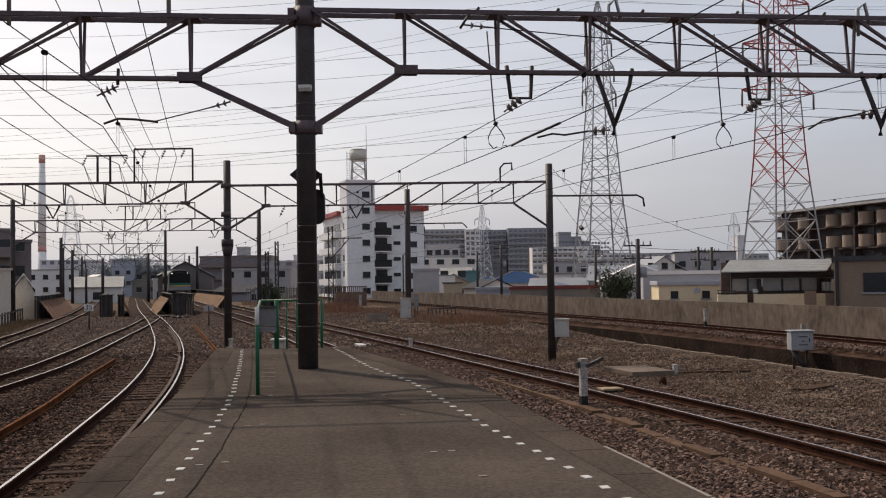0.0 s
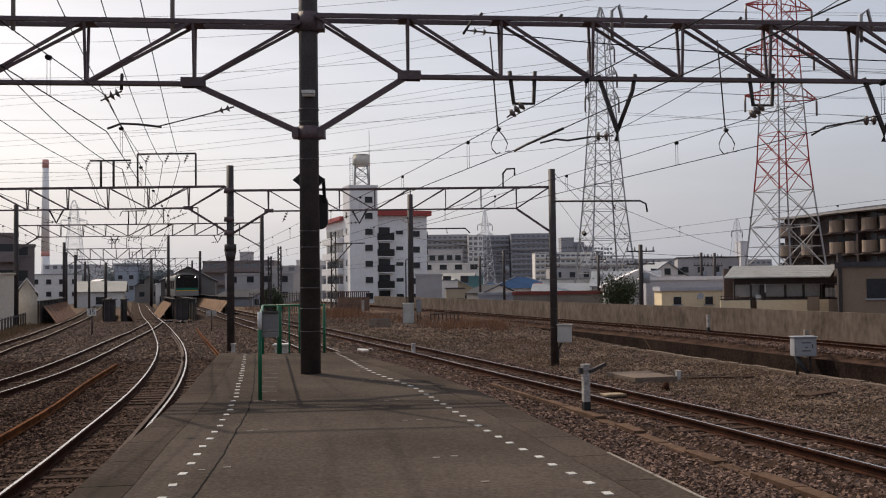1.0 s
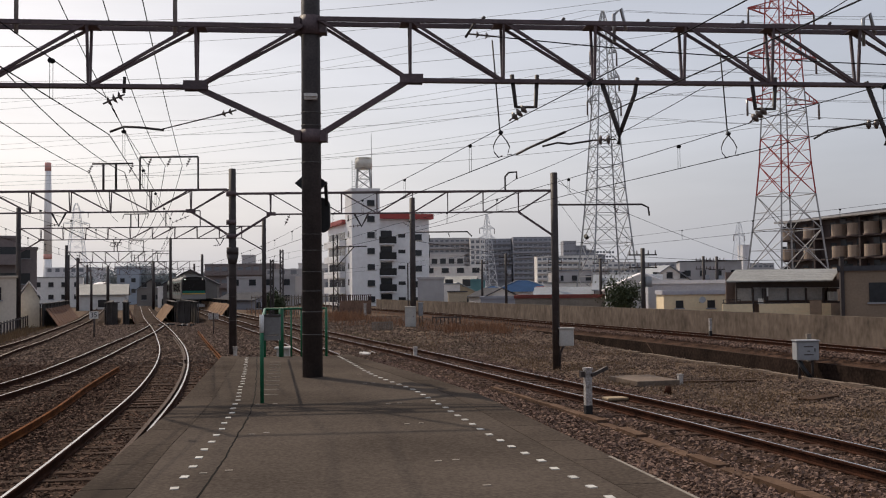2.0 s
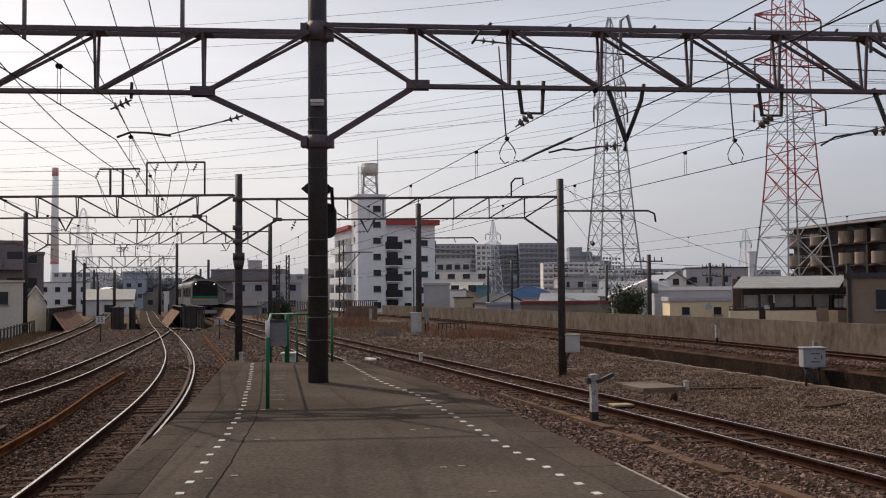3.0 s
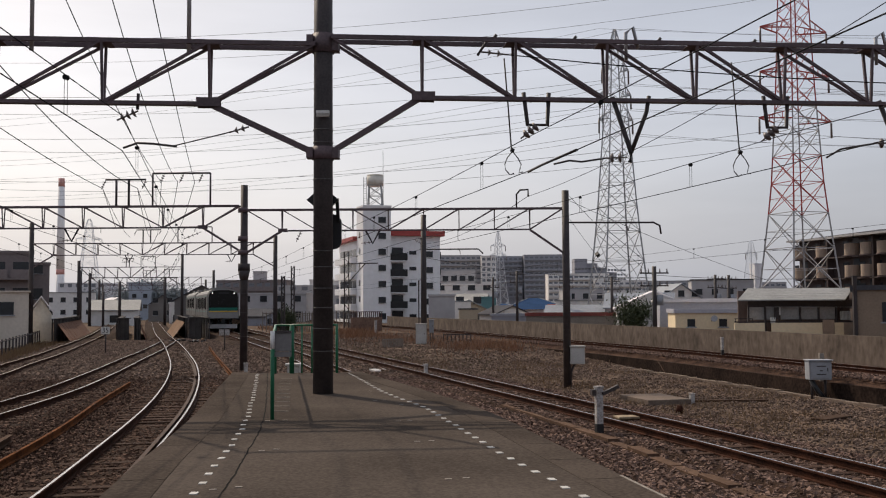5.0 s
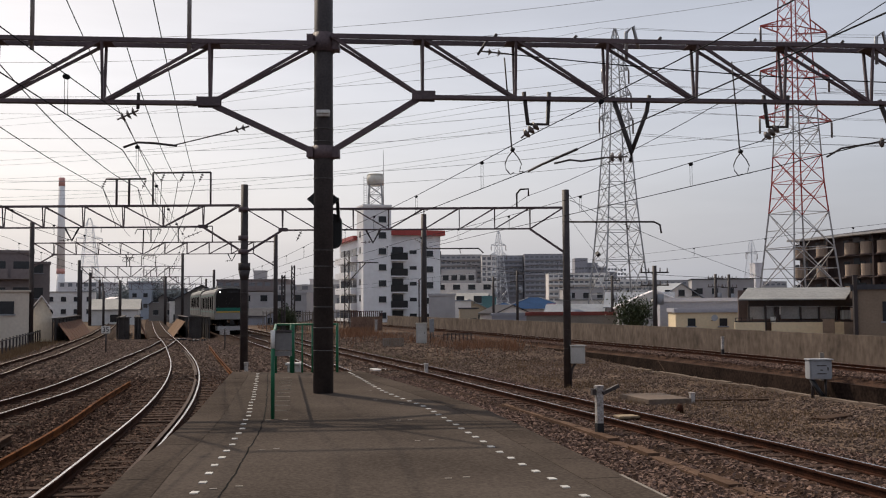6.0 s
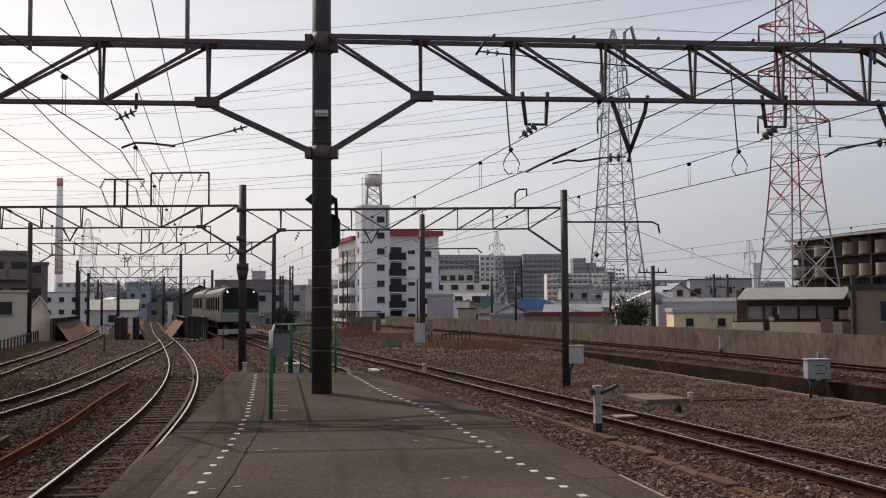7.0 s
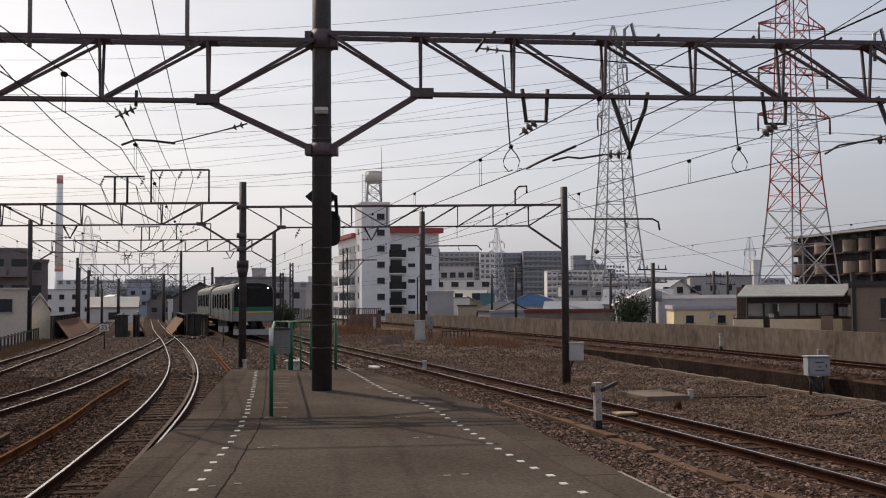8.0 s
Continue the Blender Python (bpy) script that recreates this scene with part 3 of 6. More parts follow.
def gantry_near():
    g = root("gantry", None, "dark maroon steel lattice gantry on a round platform post", "gantry", "overhead line gantries")
    pole = mast(g, -1.89, 15.84, 1.1, 9.4, 0.15, [1.75, 2.1, 2.42, 2.72, 3.05, 3.3, 4.42, 5.0, 5.2])
    girder(g, P1, U1, [1.56 + 1.485 * i for i in range(11)], 6.66, 5.74, 99, 0.12)
    girder(g, P1, -U1, [1.75 + 1.62 * i for i in range(10)], 6.54, 5.6, 99, 0.12)
    brace(g, on1(1.5, 5.72), on1(0.12, 4.86))
    brace(g, on1(-1.72, 5.58), on1(-0.12, 4.84))
    for z, h in ((6.58, 0.3), (4.84, 0.2)):
        bm = bmesh.new()
        rod(bm, on1(0, z - h / 2), on1(0, z + h / 2), 0.175, 0.175, 20)
        for s in (-0.2, 0.2):
            box(bm, on1(s, z), (0.1, 0.24, h * 0.8))
        part("collar", bm, MAROON_STEEL, g)
    bm = bmesh.new()
    box(bm, on1(0.0, 5.45, -0.2), (0.2, 0.12, 0.05))
    rod(bm, on1(-0.1, 5.41, -0.2), on1(0.1, 5.41, -0.2), 0.03, 0.03, 10)
    part("lamp_housing", bm, PAINT_WHITE, g, "small pale lamp housing on the post")
    # hangers with insulators
    for a, b in ((3.22, 3.6), (7.2, 7.58)):
        pipe(g, [on1(a - 0.03, 5.85), on1(a + 0.03, 5.33), on1(b - 0.03, 5.33), on1(b, 5.85)], 0.035, "hanger")
        m = (a + b) / 2 - 0.1
        insulator(g, on1(m + 0.12, 5.34), on1(m - 0.18, 5.1, -0.05), 3, 0.085)
    for a, b, c, up in ((4.64, 5.25, 4.92, 0.0), (9.15, 9.8, 9.47, 0.28)):
        pipe(g, [on1(a, 5.8), on1(c + 0.02, 4.9), on1(c, 4.74)], 0.04, "hanger")
        pipe(g, [on1(b, 5.82), on1(b - 0.05, 5.55), on1(c + 0.02, 4.9)], 0.035, "hanger")
        insulator(g, on1(c - 0.05, 4.82 + up), on1(c - 0.45, 4.8 + up), 2, 0.085)
        pipe(g, [on1(c - 0.42, 4.8 + up), on1(c - 0.8, 4.74 + up), on1(c - 1.0, 4.76 + up * 0.8), on1(c - 1.25, 4.7 + up * 0.5)], 0.016, "steady_arm")
    pipe(g, [(1.36, 16.28, 4.59), (1.5, 15.65, 4.605), (1.85, 14.05, 4.6)], 0.02, "wire_clamp")
    insulator(g, on1(2.5, 6.5), on1(2.95, 6.46), 2, 0.06)
    pipe(g, [on1(2.45, 6.44), on1(2.62, 6.7)], 0.02, "bracket")
    for s in (4.88, 9.13):
        pipe(g, [on1(s, 6.4), on1(s, 6.85), on1(s + 0.12, 6.95), on1(s + 0.2, 6.6)], 0.03, "bracket", GREY_STEEL)
    for s in (2.7, 4.0, 5.4, 7.0, 8.5):
        pipe(g, [on1(s, 6.7), on1(s + 0.06, 6.78)], 0.025, "clamp")
    pipe(g, [on1(-2.84, 5.75), on1(-2.85, 5.5)], 0.025, "hanger")
    insulator(g, on1(-2.84, 5.48), on1(-3.15, 5.32, -0.05), 3, 0.085)
    pipe(g, [on1(-3.06, 4.9), on1(-2.85, 4.98), on1(-2.6, 4.97), on1(-2.25, 4.93)], 0.018, "steady_arm")
    insulator(g, on1(-1.15, 5.25), on1(-1.45, 5.16), 2, 0.06)
    pipe(g, [on1(-1.45, 5.16), on1(-2.3, 4.94)], 0.01, "stay_wire")
    # feeder frame on top
    for s in (-4.45, -2.08):
        pipe(g, [on1(s, 6.4), on1(s, 8.55)], 0.035, "upright", GREY_STEEL)
    pipe(g, [on1(-4.45, 8.5), on1(-2.08, 8.5)], 0.035, "crossbar", GREY_STEEL)
    # loops of jumper cable
    for s, z in ((3.0, 4.67), (6.76, 4.67)):
        pts = [on1(s - 0.12, 6.4), on1(s - 0.06, 5.6), on1(s - 0.02, 5.0), on1(s, 4.88)]
        pipe(g, pts, 0.012, "jumper_cable")
        pipe(g, [on1(s, 4.9), on1(s - 0.08, 4.8), on1(s - 0.125, 4.69), on1(s - 0.11, 4.6), on1(s - 0.04, 4.52), on1(s + 0.02, 4.55)], 0.009, "jumper_loop")
        pipe(g, [on1(s, 4.9), on1(s + 0.09, 4.79), on1(s + 0.14, 4.69), on1(s + 0.12, 4.62), on1(s + 0.1, 4.56), on1(s + 0.17, 4.57)], 0.009, "jumper_loop")
        bm = bmesh.new()
        rod(bm, on1(s - 0.03, 4.93), on1(s + 0.03, 4.91), 0.035, 0.03, 10)
        part("clamp", bm, BLACK, g)
    # round signal seen from behind, on a bracket of the post
    sig = root("signal", None, "black rounded railway signal seen from behind on the platform post", "signal")
    bm = bmesh.new()
    for z in (3.5, 3.79):
        rod(bm, (-1.79, 16.3, z), (-1.79, 16.42, z), 0.135, 0.135, 24)
    box(bm, (-1.79, 16.36, 3.645), (0.27, 0.116, 0.29))
    part("backplate", bm, BLACK, sig)
    bm = bmesh.new()
    for s in (-1, 1):
        x0, x1 = -1.92 + s * 0.08, -1.92 + s * 0.255
        vs = [bm.verts.new((x, y, z)) for y in (16.0, 16.12) for x, z in ((x0, 4.28), (x1, 4.13), (x0, 3.98))]
        bm.faces.new(vs[:3])
        bm.faces.new(vs[3:][::-1])
        for k in range(3):
            bm.faces.new((vs[k], vs[k + 3], vs[(k + 1) % 3 + 3], vs[(k + 1) % 3]))
        bmesh.ops.recalc_face_normals(bm, faces=bm.faces[:])
        part("bracket", bm, BLACK, sig)
        bm = bmesh.new()
    beam(bm, (-1.7, 16.1, 4.15), (-1.7, 16.3, 3.8), 0.05, 0.06)
    part("arm", bm, BLACK, sig)
    bm = bmesh.new()
    rod(bm, (-1.79, 16.42, 3.79), (-1.79, 16.56, 3.79), 0.1, 0.1, 16)
    rod(bm, (-1.79, 16.42, 3.5), (-1.79, 16.56, 3.5), 0.1, 0.1, 16)
    part("lamp_hood", bm, BLACK, sig)


gantry_near()


def frame_top(g, x0, x1, y, z0, z1, n, inset=False):
    """A portal on top of a girder that carries feeder insulators."""
    if inset:
        for x in (x0 + (x1 - x0) * 0.27, x0 + (x1 - x0) * 0.58):
            pipe(g, [(x, y, z0), (x, y, z1)], 0.05, "upright")
    else:
        for x in (x0, x1):
            pipe(g, [(x, y, z0), (x, y, z1)], 0.04, "upright")
    pipe(g, [(x0, y, z1), (x1, y, z1)], 0.04, "crossbar")
    for i in range(n):
        x = x0 + (x1 - x0) * ((i + 0.6) / n if not inset else i)
        insulator(g, (x, y, z1 - 0.03), (x - 0.14, y - 0.1, z1 - 0.42), 3, 0.07)


def gantry_mid():
    g = root("gantry", None, "dark steel lattice gantry between two round posts across the tracks", "gantry", "overhead line gantries")
    mast(g, -8.4, 42.6, -0.4, 7.55, 0.155, [1.2, 2.2, 3.0, 4.7, 5.3, 6.5])
    mast(g, 5.1, 42.6, -1.05, 7.25, 0.155, [0.6, 1.4, 2.6, 4.6, 5.9])
    girder(g, (-8.45, 42.6, 0), (1, 0, 0), [1.65 + 1.485 * i for i in range(8)], 6.5, 5.62, 4, 0.14, end=13.4)
    girder(g, (-8.45, 42.6, 0), (-1, 0, 0), [1.68 + 1.68 * i for i in range(11)], 6.68, 5.78, 2, 0.14)
    brace(g, (-6.8, 42.6, 5.62), (-8.3, 42.6, 4.7))
    brace(g, (-10.13, 42.6, 5.76), (-8.6, 42.6, 4.8))
    brace(g, (3.6, 42.6, 5.6), (4.97, 42.6, 4.65))
    bm = bmesh.new()
    beam(bm, (3.6, 42.6, 5.62), (4.97, 42.6, 6.48), 0.1, 0.06)
    part("diagonal", bm, MAROON_STEEL, g)
    for z in (4.72, 5.3, 6.5):
        bm = bmesh.new()
        rod(bm, (-8.45, 42.6, z - 0.1), (-8.45, 42.6, z + 0.1), 0.21, 0.21, 16)
        part("collar", bm, MAROON_STEEL, g)
    bm = bmesh.new()
    rod(bm, (-8.4, 42.6, 3.55), (-8.4, 42.6, 3.95), 0.17, 0.25, 12)
    rod(bm, (-8.4, 42.6, 3.95), (-8.4, 42.6, 4.25), 0.25, 0.25, 12)
    part("cable_hood", bm, DARK_STEEL, g)
    frame_top(g, -14.25, -12.55, 42.6, 6.7, 7.82, 2, True)
    frame_top(g, -12.26, -9.83, 42.6, 6.7, 8.08, 3)
    pipe(g, [(3.05, 42.6, 6.5), (3.05, 42.6, 7.1), (3.2, 42.6, 7.28), (3.54, 42.6, 7.3), (3.54, 42.6, 7.0)], 0.04)
    pipe(g, [(5.2, 42.6, 5.9), (8.8, 42.6, 5.88), (9.05, 42.6, 5.75), (9.1, 42.6, 5.4)], 0.04, "cantilever")
    insulator(g, (7.6, 42.6, 5.85), (7.75, 42.5, 5.5), 3)
    for x, z in ((-15.65, 5.78), (-3.0, 5.62)):
        pipe(g, [(x - 0.3, 42.6, z), (x, 42.6, z - 0.55), (x + 0.3, 42.6, z)], 0.045, "hanger")
        insulator(g, (x, 42.6, z - 0.5), (x - 0.5, 42.5, z - 0.55), 2)
    insulator(g, (-10.2, 42.6, 5.6), (-10.9, 42.5, 5.3), 3)
    insulator(g, (-6.0, 42.6, 5.6), (-6.2, 42.5, 5.15), 3)
    bm = bmesh.new()
    box(bm, (5.5, 42.45, 0.35), (0.58, 0.4, 0.72))
    bmesh.ops.bevel(bm, geom=bm.edges[:], offset=0.02, segments=1, affect="EDGES")
    box(bm, (5.5, 42.43, 0.73), (0.64, 0.48, 0.04))
    part("equipment_box", bm, CABINET, g, "white metal equipment box on the post")
    pipe(g, [(5.4, 42.5, 0.0), (5.25, 42.5, -0.3), (5.2, 42.5, -1.05)], 0.05, "conduit", DARK_STEEL)


gantry_mid()


def gantry_far(y, xl, xr, z0, z1, n, top_l, top_r, thick=0.16):
    g = root("gantry", None, "distant dark lattice gantry across the tracks", "gantry", "overhead line gantries")
    mast(g, xl, y, -0.4, top_l, thick * 1.1)
    mast(g, xr, y, -0.4, top_r, thick)
    step = (xr - xl) / n
    girder(g, (xl, y, 0), (1, 0, 0), [step * (i + 1) for i in range(n - 1)], z1, z0, n // 2, 0.1, end=xr - xl)
    brace(g, (xl + step, y, z0), (xl + 0.1, y, z0 - 0.9))
    brace(g, (xr - step, y, z0), (xr - 0.1, y, z0 - 0.9))
    w = xr - xl
    frame_top(g, xl + w * 0.43, xl + w * 0.53, y, z1, z1 + 1.0, 2, True)
    frame_top(g, xl + w * 0.6, xl + w * 0.74, y, z1, z1 + 1.2, 3)
    for f in (0.4, 0.82):
        x = xl + w * f
        pipe(g, [(x - 0.3, y, z0), (x, y, z0 - 0.55), (x + 0.3, y, z0)], 0.045, "hanger")
        insulator(g, (x, y, z0 - 0.5), (x - 0.5, y, z0 - 0.55), 2)


gantry_far(76, -30.9, -12.64, 6.36, 7.24, 11, 8.8, 7.75)
gantry_far(114, -41.0, -29.4, 5.75, 6.95, 8, 7.7, 8.4, 0.16)
gantry_far(152, -53.0, -34.5, 5.7, 6.9, 10, 7.6, 7.9, 0.2)
gantry_far(196, -66.5, -46.0, 5.7, 6.9, 10, 7.7, 7.7, 0.2)
gantry_far(250, -84.0, -60.0, 5.7, 6.9, 10, 7.7, 7.7, 0.2)


def line_pole(x, y, z0, z1, r=0.14, arms=(), label="dark round overhead line pole beside the track"):
    p = root("line_pole", None, label, "pole", "line poles")
    mast(p, x, y, z0, z1, r)
    for z, dx in arms:
        pipe(p, [(x, y, z), (x + dx * 0.92, y, z), (x + dx, y, z - 0.35)], 0.05, "cantilever")
        insulator(p, (x + dx * 0.6, y, z), (x + dx * 0.6 + 0.1, y, z - 0.4), 3, 0.08)
    return p


p747 = line_pole(-1.53, 75, -1.0, 9.15, 0.21, [(6.6, 4.4)])
pipe(p747, [(-1.9, 75, -0.9), (-1.9, 75, 4.3), (-1.6, 75, 4.4)], 0.05, "conduit")
insulator(p747, (-1.5, 74.8, 6.9), (-2.2, 74.8, 7.3), 3, 0.1)
line_pole(-41.2, 150, -0.4, 6.95, 0.2)
line_pole(-46.5, 130, -0.4, 7.2, 0.16)
line_pole(-45.0, 141, -0.4, 6.0, 0.2)
line_pole(-45.6, 136, -0.4, 4.6, 0.16)
def utility_pole(x, y, z1, w=1.6):
    p = root("utility_pole", None, "dark utility pole with crossarms among the houses", "pole", "utility poles")
    mast(p, x, y, -1.0, z1, 0.15)
    for k, z in enumerate((z1 - 0.45, z1 - 1.3)):
        bm = bmesh.new()
        beam(bm, (x - w / 2, y, z), (x + w / 2, y, z), 0.09, 0.09)
        part("crossarm", bm, DARK_STEEL, p)
        for s in (-0.45, -0.2, 0.2, 0.45):
            bm = bmesh.new()
            rod(bm, (x + s * w, y, z + 0.04), (x + s * w, y, z + 0.3), 0.05, 0.03, 6)
            part("pin_insulator", bm, PORCELAIN, p)
    bm = bmesh.new()
    rod(bm, (x + 0.35, y - 0.1, z1 - 2.6), (x + 0.35, y - 0.1, z1 - 1.9), 0.22, 0.22, 10)
    part("transformer", bm, BOARD_GREY, p)


utility_pole(14.02, 68, 4.98, 1.9)
utility_pole(16.6, 101, 5.2)
utility_pole(8.4, 118, 6.4)
utility_pole(27.4, 103, 5.4)
utility_pole(28.2, 101, 5.3)
utility_pole(13.4, 112, 5.6)
utility_pole(6.2, 130, 6.0)


def lattice_pole(x, y, z0, z1, w, arm=0):
    p = root("lattice_pole", None, "slim dark lattice steel pole", "pole", "line poles")
    bm = bmesh.new()
    n = 14
    for sx in (-1, 1):
        for sy in (-1, 1):
            beam(bm, (x + sx * w / 2, y + sy * w / 2, z0), (x + sx * w / 2, y + sy * w / 2, z1), 0.1)
    for i in range(n):
        a, b = z0 + (z1 - z0) * i / n, z0 + (z1 - z0) * (i + 1) / n
        s = 1 if i % 2 else -1
        beam(bm, (x - s * w / 2, y - w / 2, a), (x + s * w / 2, y - w / 2, b), 0.07)
        beam(bm, (x - w / 2, y - s * w / 2, a), (x - w / 2, y + s * w / 2, b), 0.07)
    part("lattice", bm, DARK_STEEL, p)
    if arm:
        pipe(p, [(x, y, z1 - 1.5), (x + arm, y, z1 - 1.5)], 0.07, "cantilever")
        pipe(p, [(x, y, z1 - 4.2), (x + arm * 0.6, y, z1 - 1.5)], 0.07, "stay")


lattice_pole(-12.5, 130, -1, 9.4, 0.55, 4)
lattice_pole(-16.4, 110, -1, 6.8, 0.3)
lattice_pole(-14.6, 92, -1, 5.2, 0.25)


# ---- wires ----
def wire(base, a, b, sag=0.0, r=0.009, m=None, name="wire", n=10):
    a, b = Vector(a), Vector(b)
    pts = []
    for i in range(n + 1):
        f = i / n
        p = a.lerp(b, f)
        p.z -= sag * 4 * f * (1 - f)
        pts.append(p)
    bm = bmesh.new()
    tube(bm, pts, r, 5)
    part(name, bm, m or WIRE, base)
    return pts


def catenary(label, sup):
    """Messenger and contact wires over the supports (x, y, messenger z, contact z), with droppers."""
    c = root("overhead_wire", None, label, "overhead line", "overhead wires")
    for k, ((x0, y0, m0, c0), (x1, y1, m1, c1)) in enumerate(zip(sup, sup[1:])):
        far = 1.0 if y0 < 60 else 1.5
        pts = wire(c, (x0, y0, m0), (x1, y1, m1), 0.12, 0.0072 * far, name="messenger_wire")
        wire(c, (x0, y0, c0), (x1, y1, c1), 0.0, 0.0078 * far, name="contact_wire", n=2)
        if y0 < 80:
            for i in range(1, 10, 2):
                p = pts[i]
                f = i / 10
                zc = c0 + (c1 - c0) * f
                bm = bmesh.new()
                for s in (-0.02, 0.02):
                    rod(bm, (p.x + s, p.y, p.z), (p.x + s, p.y, zc), 0.0035, 0.0035, 4)
                rod(bm, (p.x, p.y - 0.04, p.z - 0.03), (p.x, p.y + 0.04, p.z - 0.02), 0.035, 0.035, 8)
                part("dropper", bm, WIRE, c)


def supports(line, off, ys, m=5.25, c=4.68):
    return [(line.at(y) + o, y, m, c) for y, o in zip(ys, off)]


YS = [-14, 16.0, 42.6, 76, 114, 152, 196, 250]
catenary("twin overhead wires above the platform track", [(8.0, -14, 5.15, 4.6), (1.39, 16.15, 5.15, 4.6)] + supports(LA, [-0.25, 0.2, -0.2, 0.2, 0, 0], YS[2:], 5.15, 4.6))
catenary("twin overhead wires above the middle track", [(12.4, -14, 5.15, 4.66), (5.37, 16.54, 5.15, 4.66)] + supports(R1, [0.1, 0.2, -0.2, 0.2, 0, 0], YS[2:], 5.15, 4.66))
catenary("twin overhead wires above the curved track", [(-2.7, -14, 5.4, 4.86), (-4.95, 15.55, 5.4, 4.86)] + supports(L1, [0.0, 0.2, -0.2, 0.2, 0, 0], YS[2:], 5.36, 4.88))
catenary("twin overhead wires above the west track", supports(L3, [-0.2, 0.2, -0.2, 0.2, -0.2, 0.2, 0, 0], YS, 5.4, 4.9))
catenary("twin overhead wires above the siding track", [(-9.2, -14, 5.4, 4.9), (-10.0, 15.0, 5.4, 4.9), (-14.6, 42.6, 5.3, 4.9), (-20.6, 76, 5.5, 4.9)])
catenary("twin overhead wires above the east track", supports(R2, [0, 0, 0, 0, 0, 0, 0, 0], [-14, 10, 42.6, 75, 118, 150, 196, 250], 5.4, 4.8))

feed = root("feeder_wires", None, "dark feeder cables strung between the gantries", "overhead line", "overhead wires")
for x2, x1, z1, sag in ((-11.87, -6.7, 9.1, 0.45), (-11.18, -5.6, 8.8, 0.6), (-10.47, -4.7, 8.1, 0.2)):
    wire(feed, (x1 + 3.6, -14, z1 + 0.2), (x1, 15.6, z1), 0.2, 0.011, name="cable")
    wire(feed, (x1, 15.6, z1), (x2, 42.5, 7.69), sag, 0.011, name="cable", n=14)
    wire(feed, (x2, 42.5, 7.69), (x2 - 9.6, 76, 7.95), 0.3, 0.014, name="cable")
    wire(feed, (x2 - 9.6, 76, 7.95), (x2 - 22, 114, 7.9), 0.3, 0.02, name="cable")
for x2, x1, z1, sag in ((-14.34, -10.25, 8.3, 0.35), (-12.87, -8.25, 9.05, 0.8)):
    wire(feed, (x1 + 3.5, -14, z1 + 0.6), (x1, 12, z1), 0.2, 0.012, name="cable")
    wire(feed, (x1, 12, z1), (x2, 42.5, 7.44), sag, 0.014, name="cable", n=16)
    wire(feed, (x2, 42.5, 7.44), (x2 + 0.55, 42.55, 5.8), 0.0, 0.012, name="cable", n=2)
    wire(feed, (x2, 42.5, 7.44), (x2 - 9.2, 76, 7.7), 0.3, 0.014, name="cable")
wire(feed, on1(2.95, 6.46), on1(17, 6.2), 0.25, 0.01, name="cable")
wire(feed, (3.5, 42.6, 7.0), (-1.7, 75, 7.0), 0.5, 0.012, name="cable")
wire(feed, (3.5, 42.6, 7.0), on1(10.5, 8.2), 0.4, 0.01, name="cable")
wire(feed, (5.1, 42.6, 7.2), (13.9, 68, 4.4), 0.2, 0.01, name="cable")
wire(feed, (5.1, 42.6, 6.9), (20, 60, 3.5), 0.2, 0.01, name="cable")
wire(feed, (13.97, 68, 4.4), (32, 60, 4.6), 0.5, 0.014, name="cable")
wire(feed, (13.97, 68, 4.2), (-1.5, 75, 6.0), 0.4, 0.014, name="cable")
stay = root("stay_rod", None, "pale slanting stay rod in the lower yard", "stay")
bm = bmesh.new()
rod(bm, (9.6, 49.5, 0.9), (9.35, 41.5, -1.05), 0.011, 0.011, 6)
part("rod", bm, TROUGH, stay)
insul = root("strain_insulator", None, "round dark strain insulator on a stay cable", "insulator")
bm = bmesh.new()
rod(bm, (6.9, 46.0, 4.75), (7.0, 46.1, 4.66), 0.1, 0.1, 10)
rod(bm, (5.15, 42.6, 6.2), (8.6, 49.5, 3.2), 0.008, 0.008, 5)
part("disc", bm, BLACK, insul)


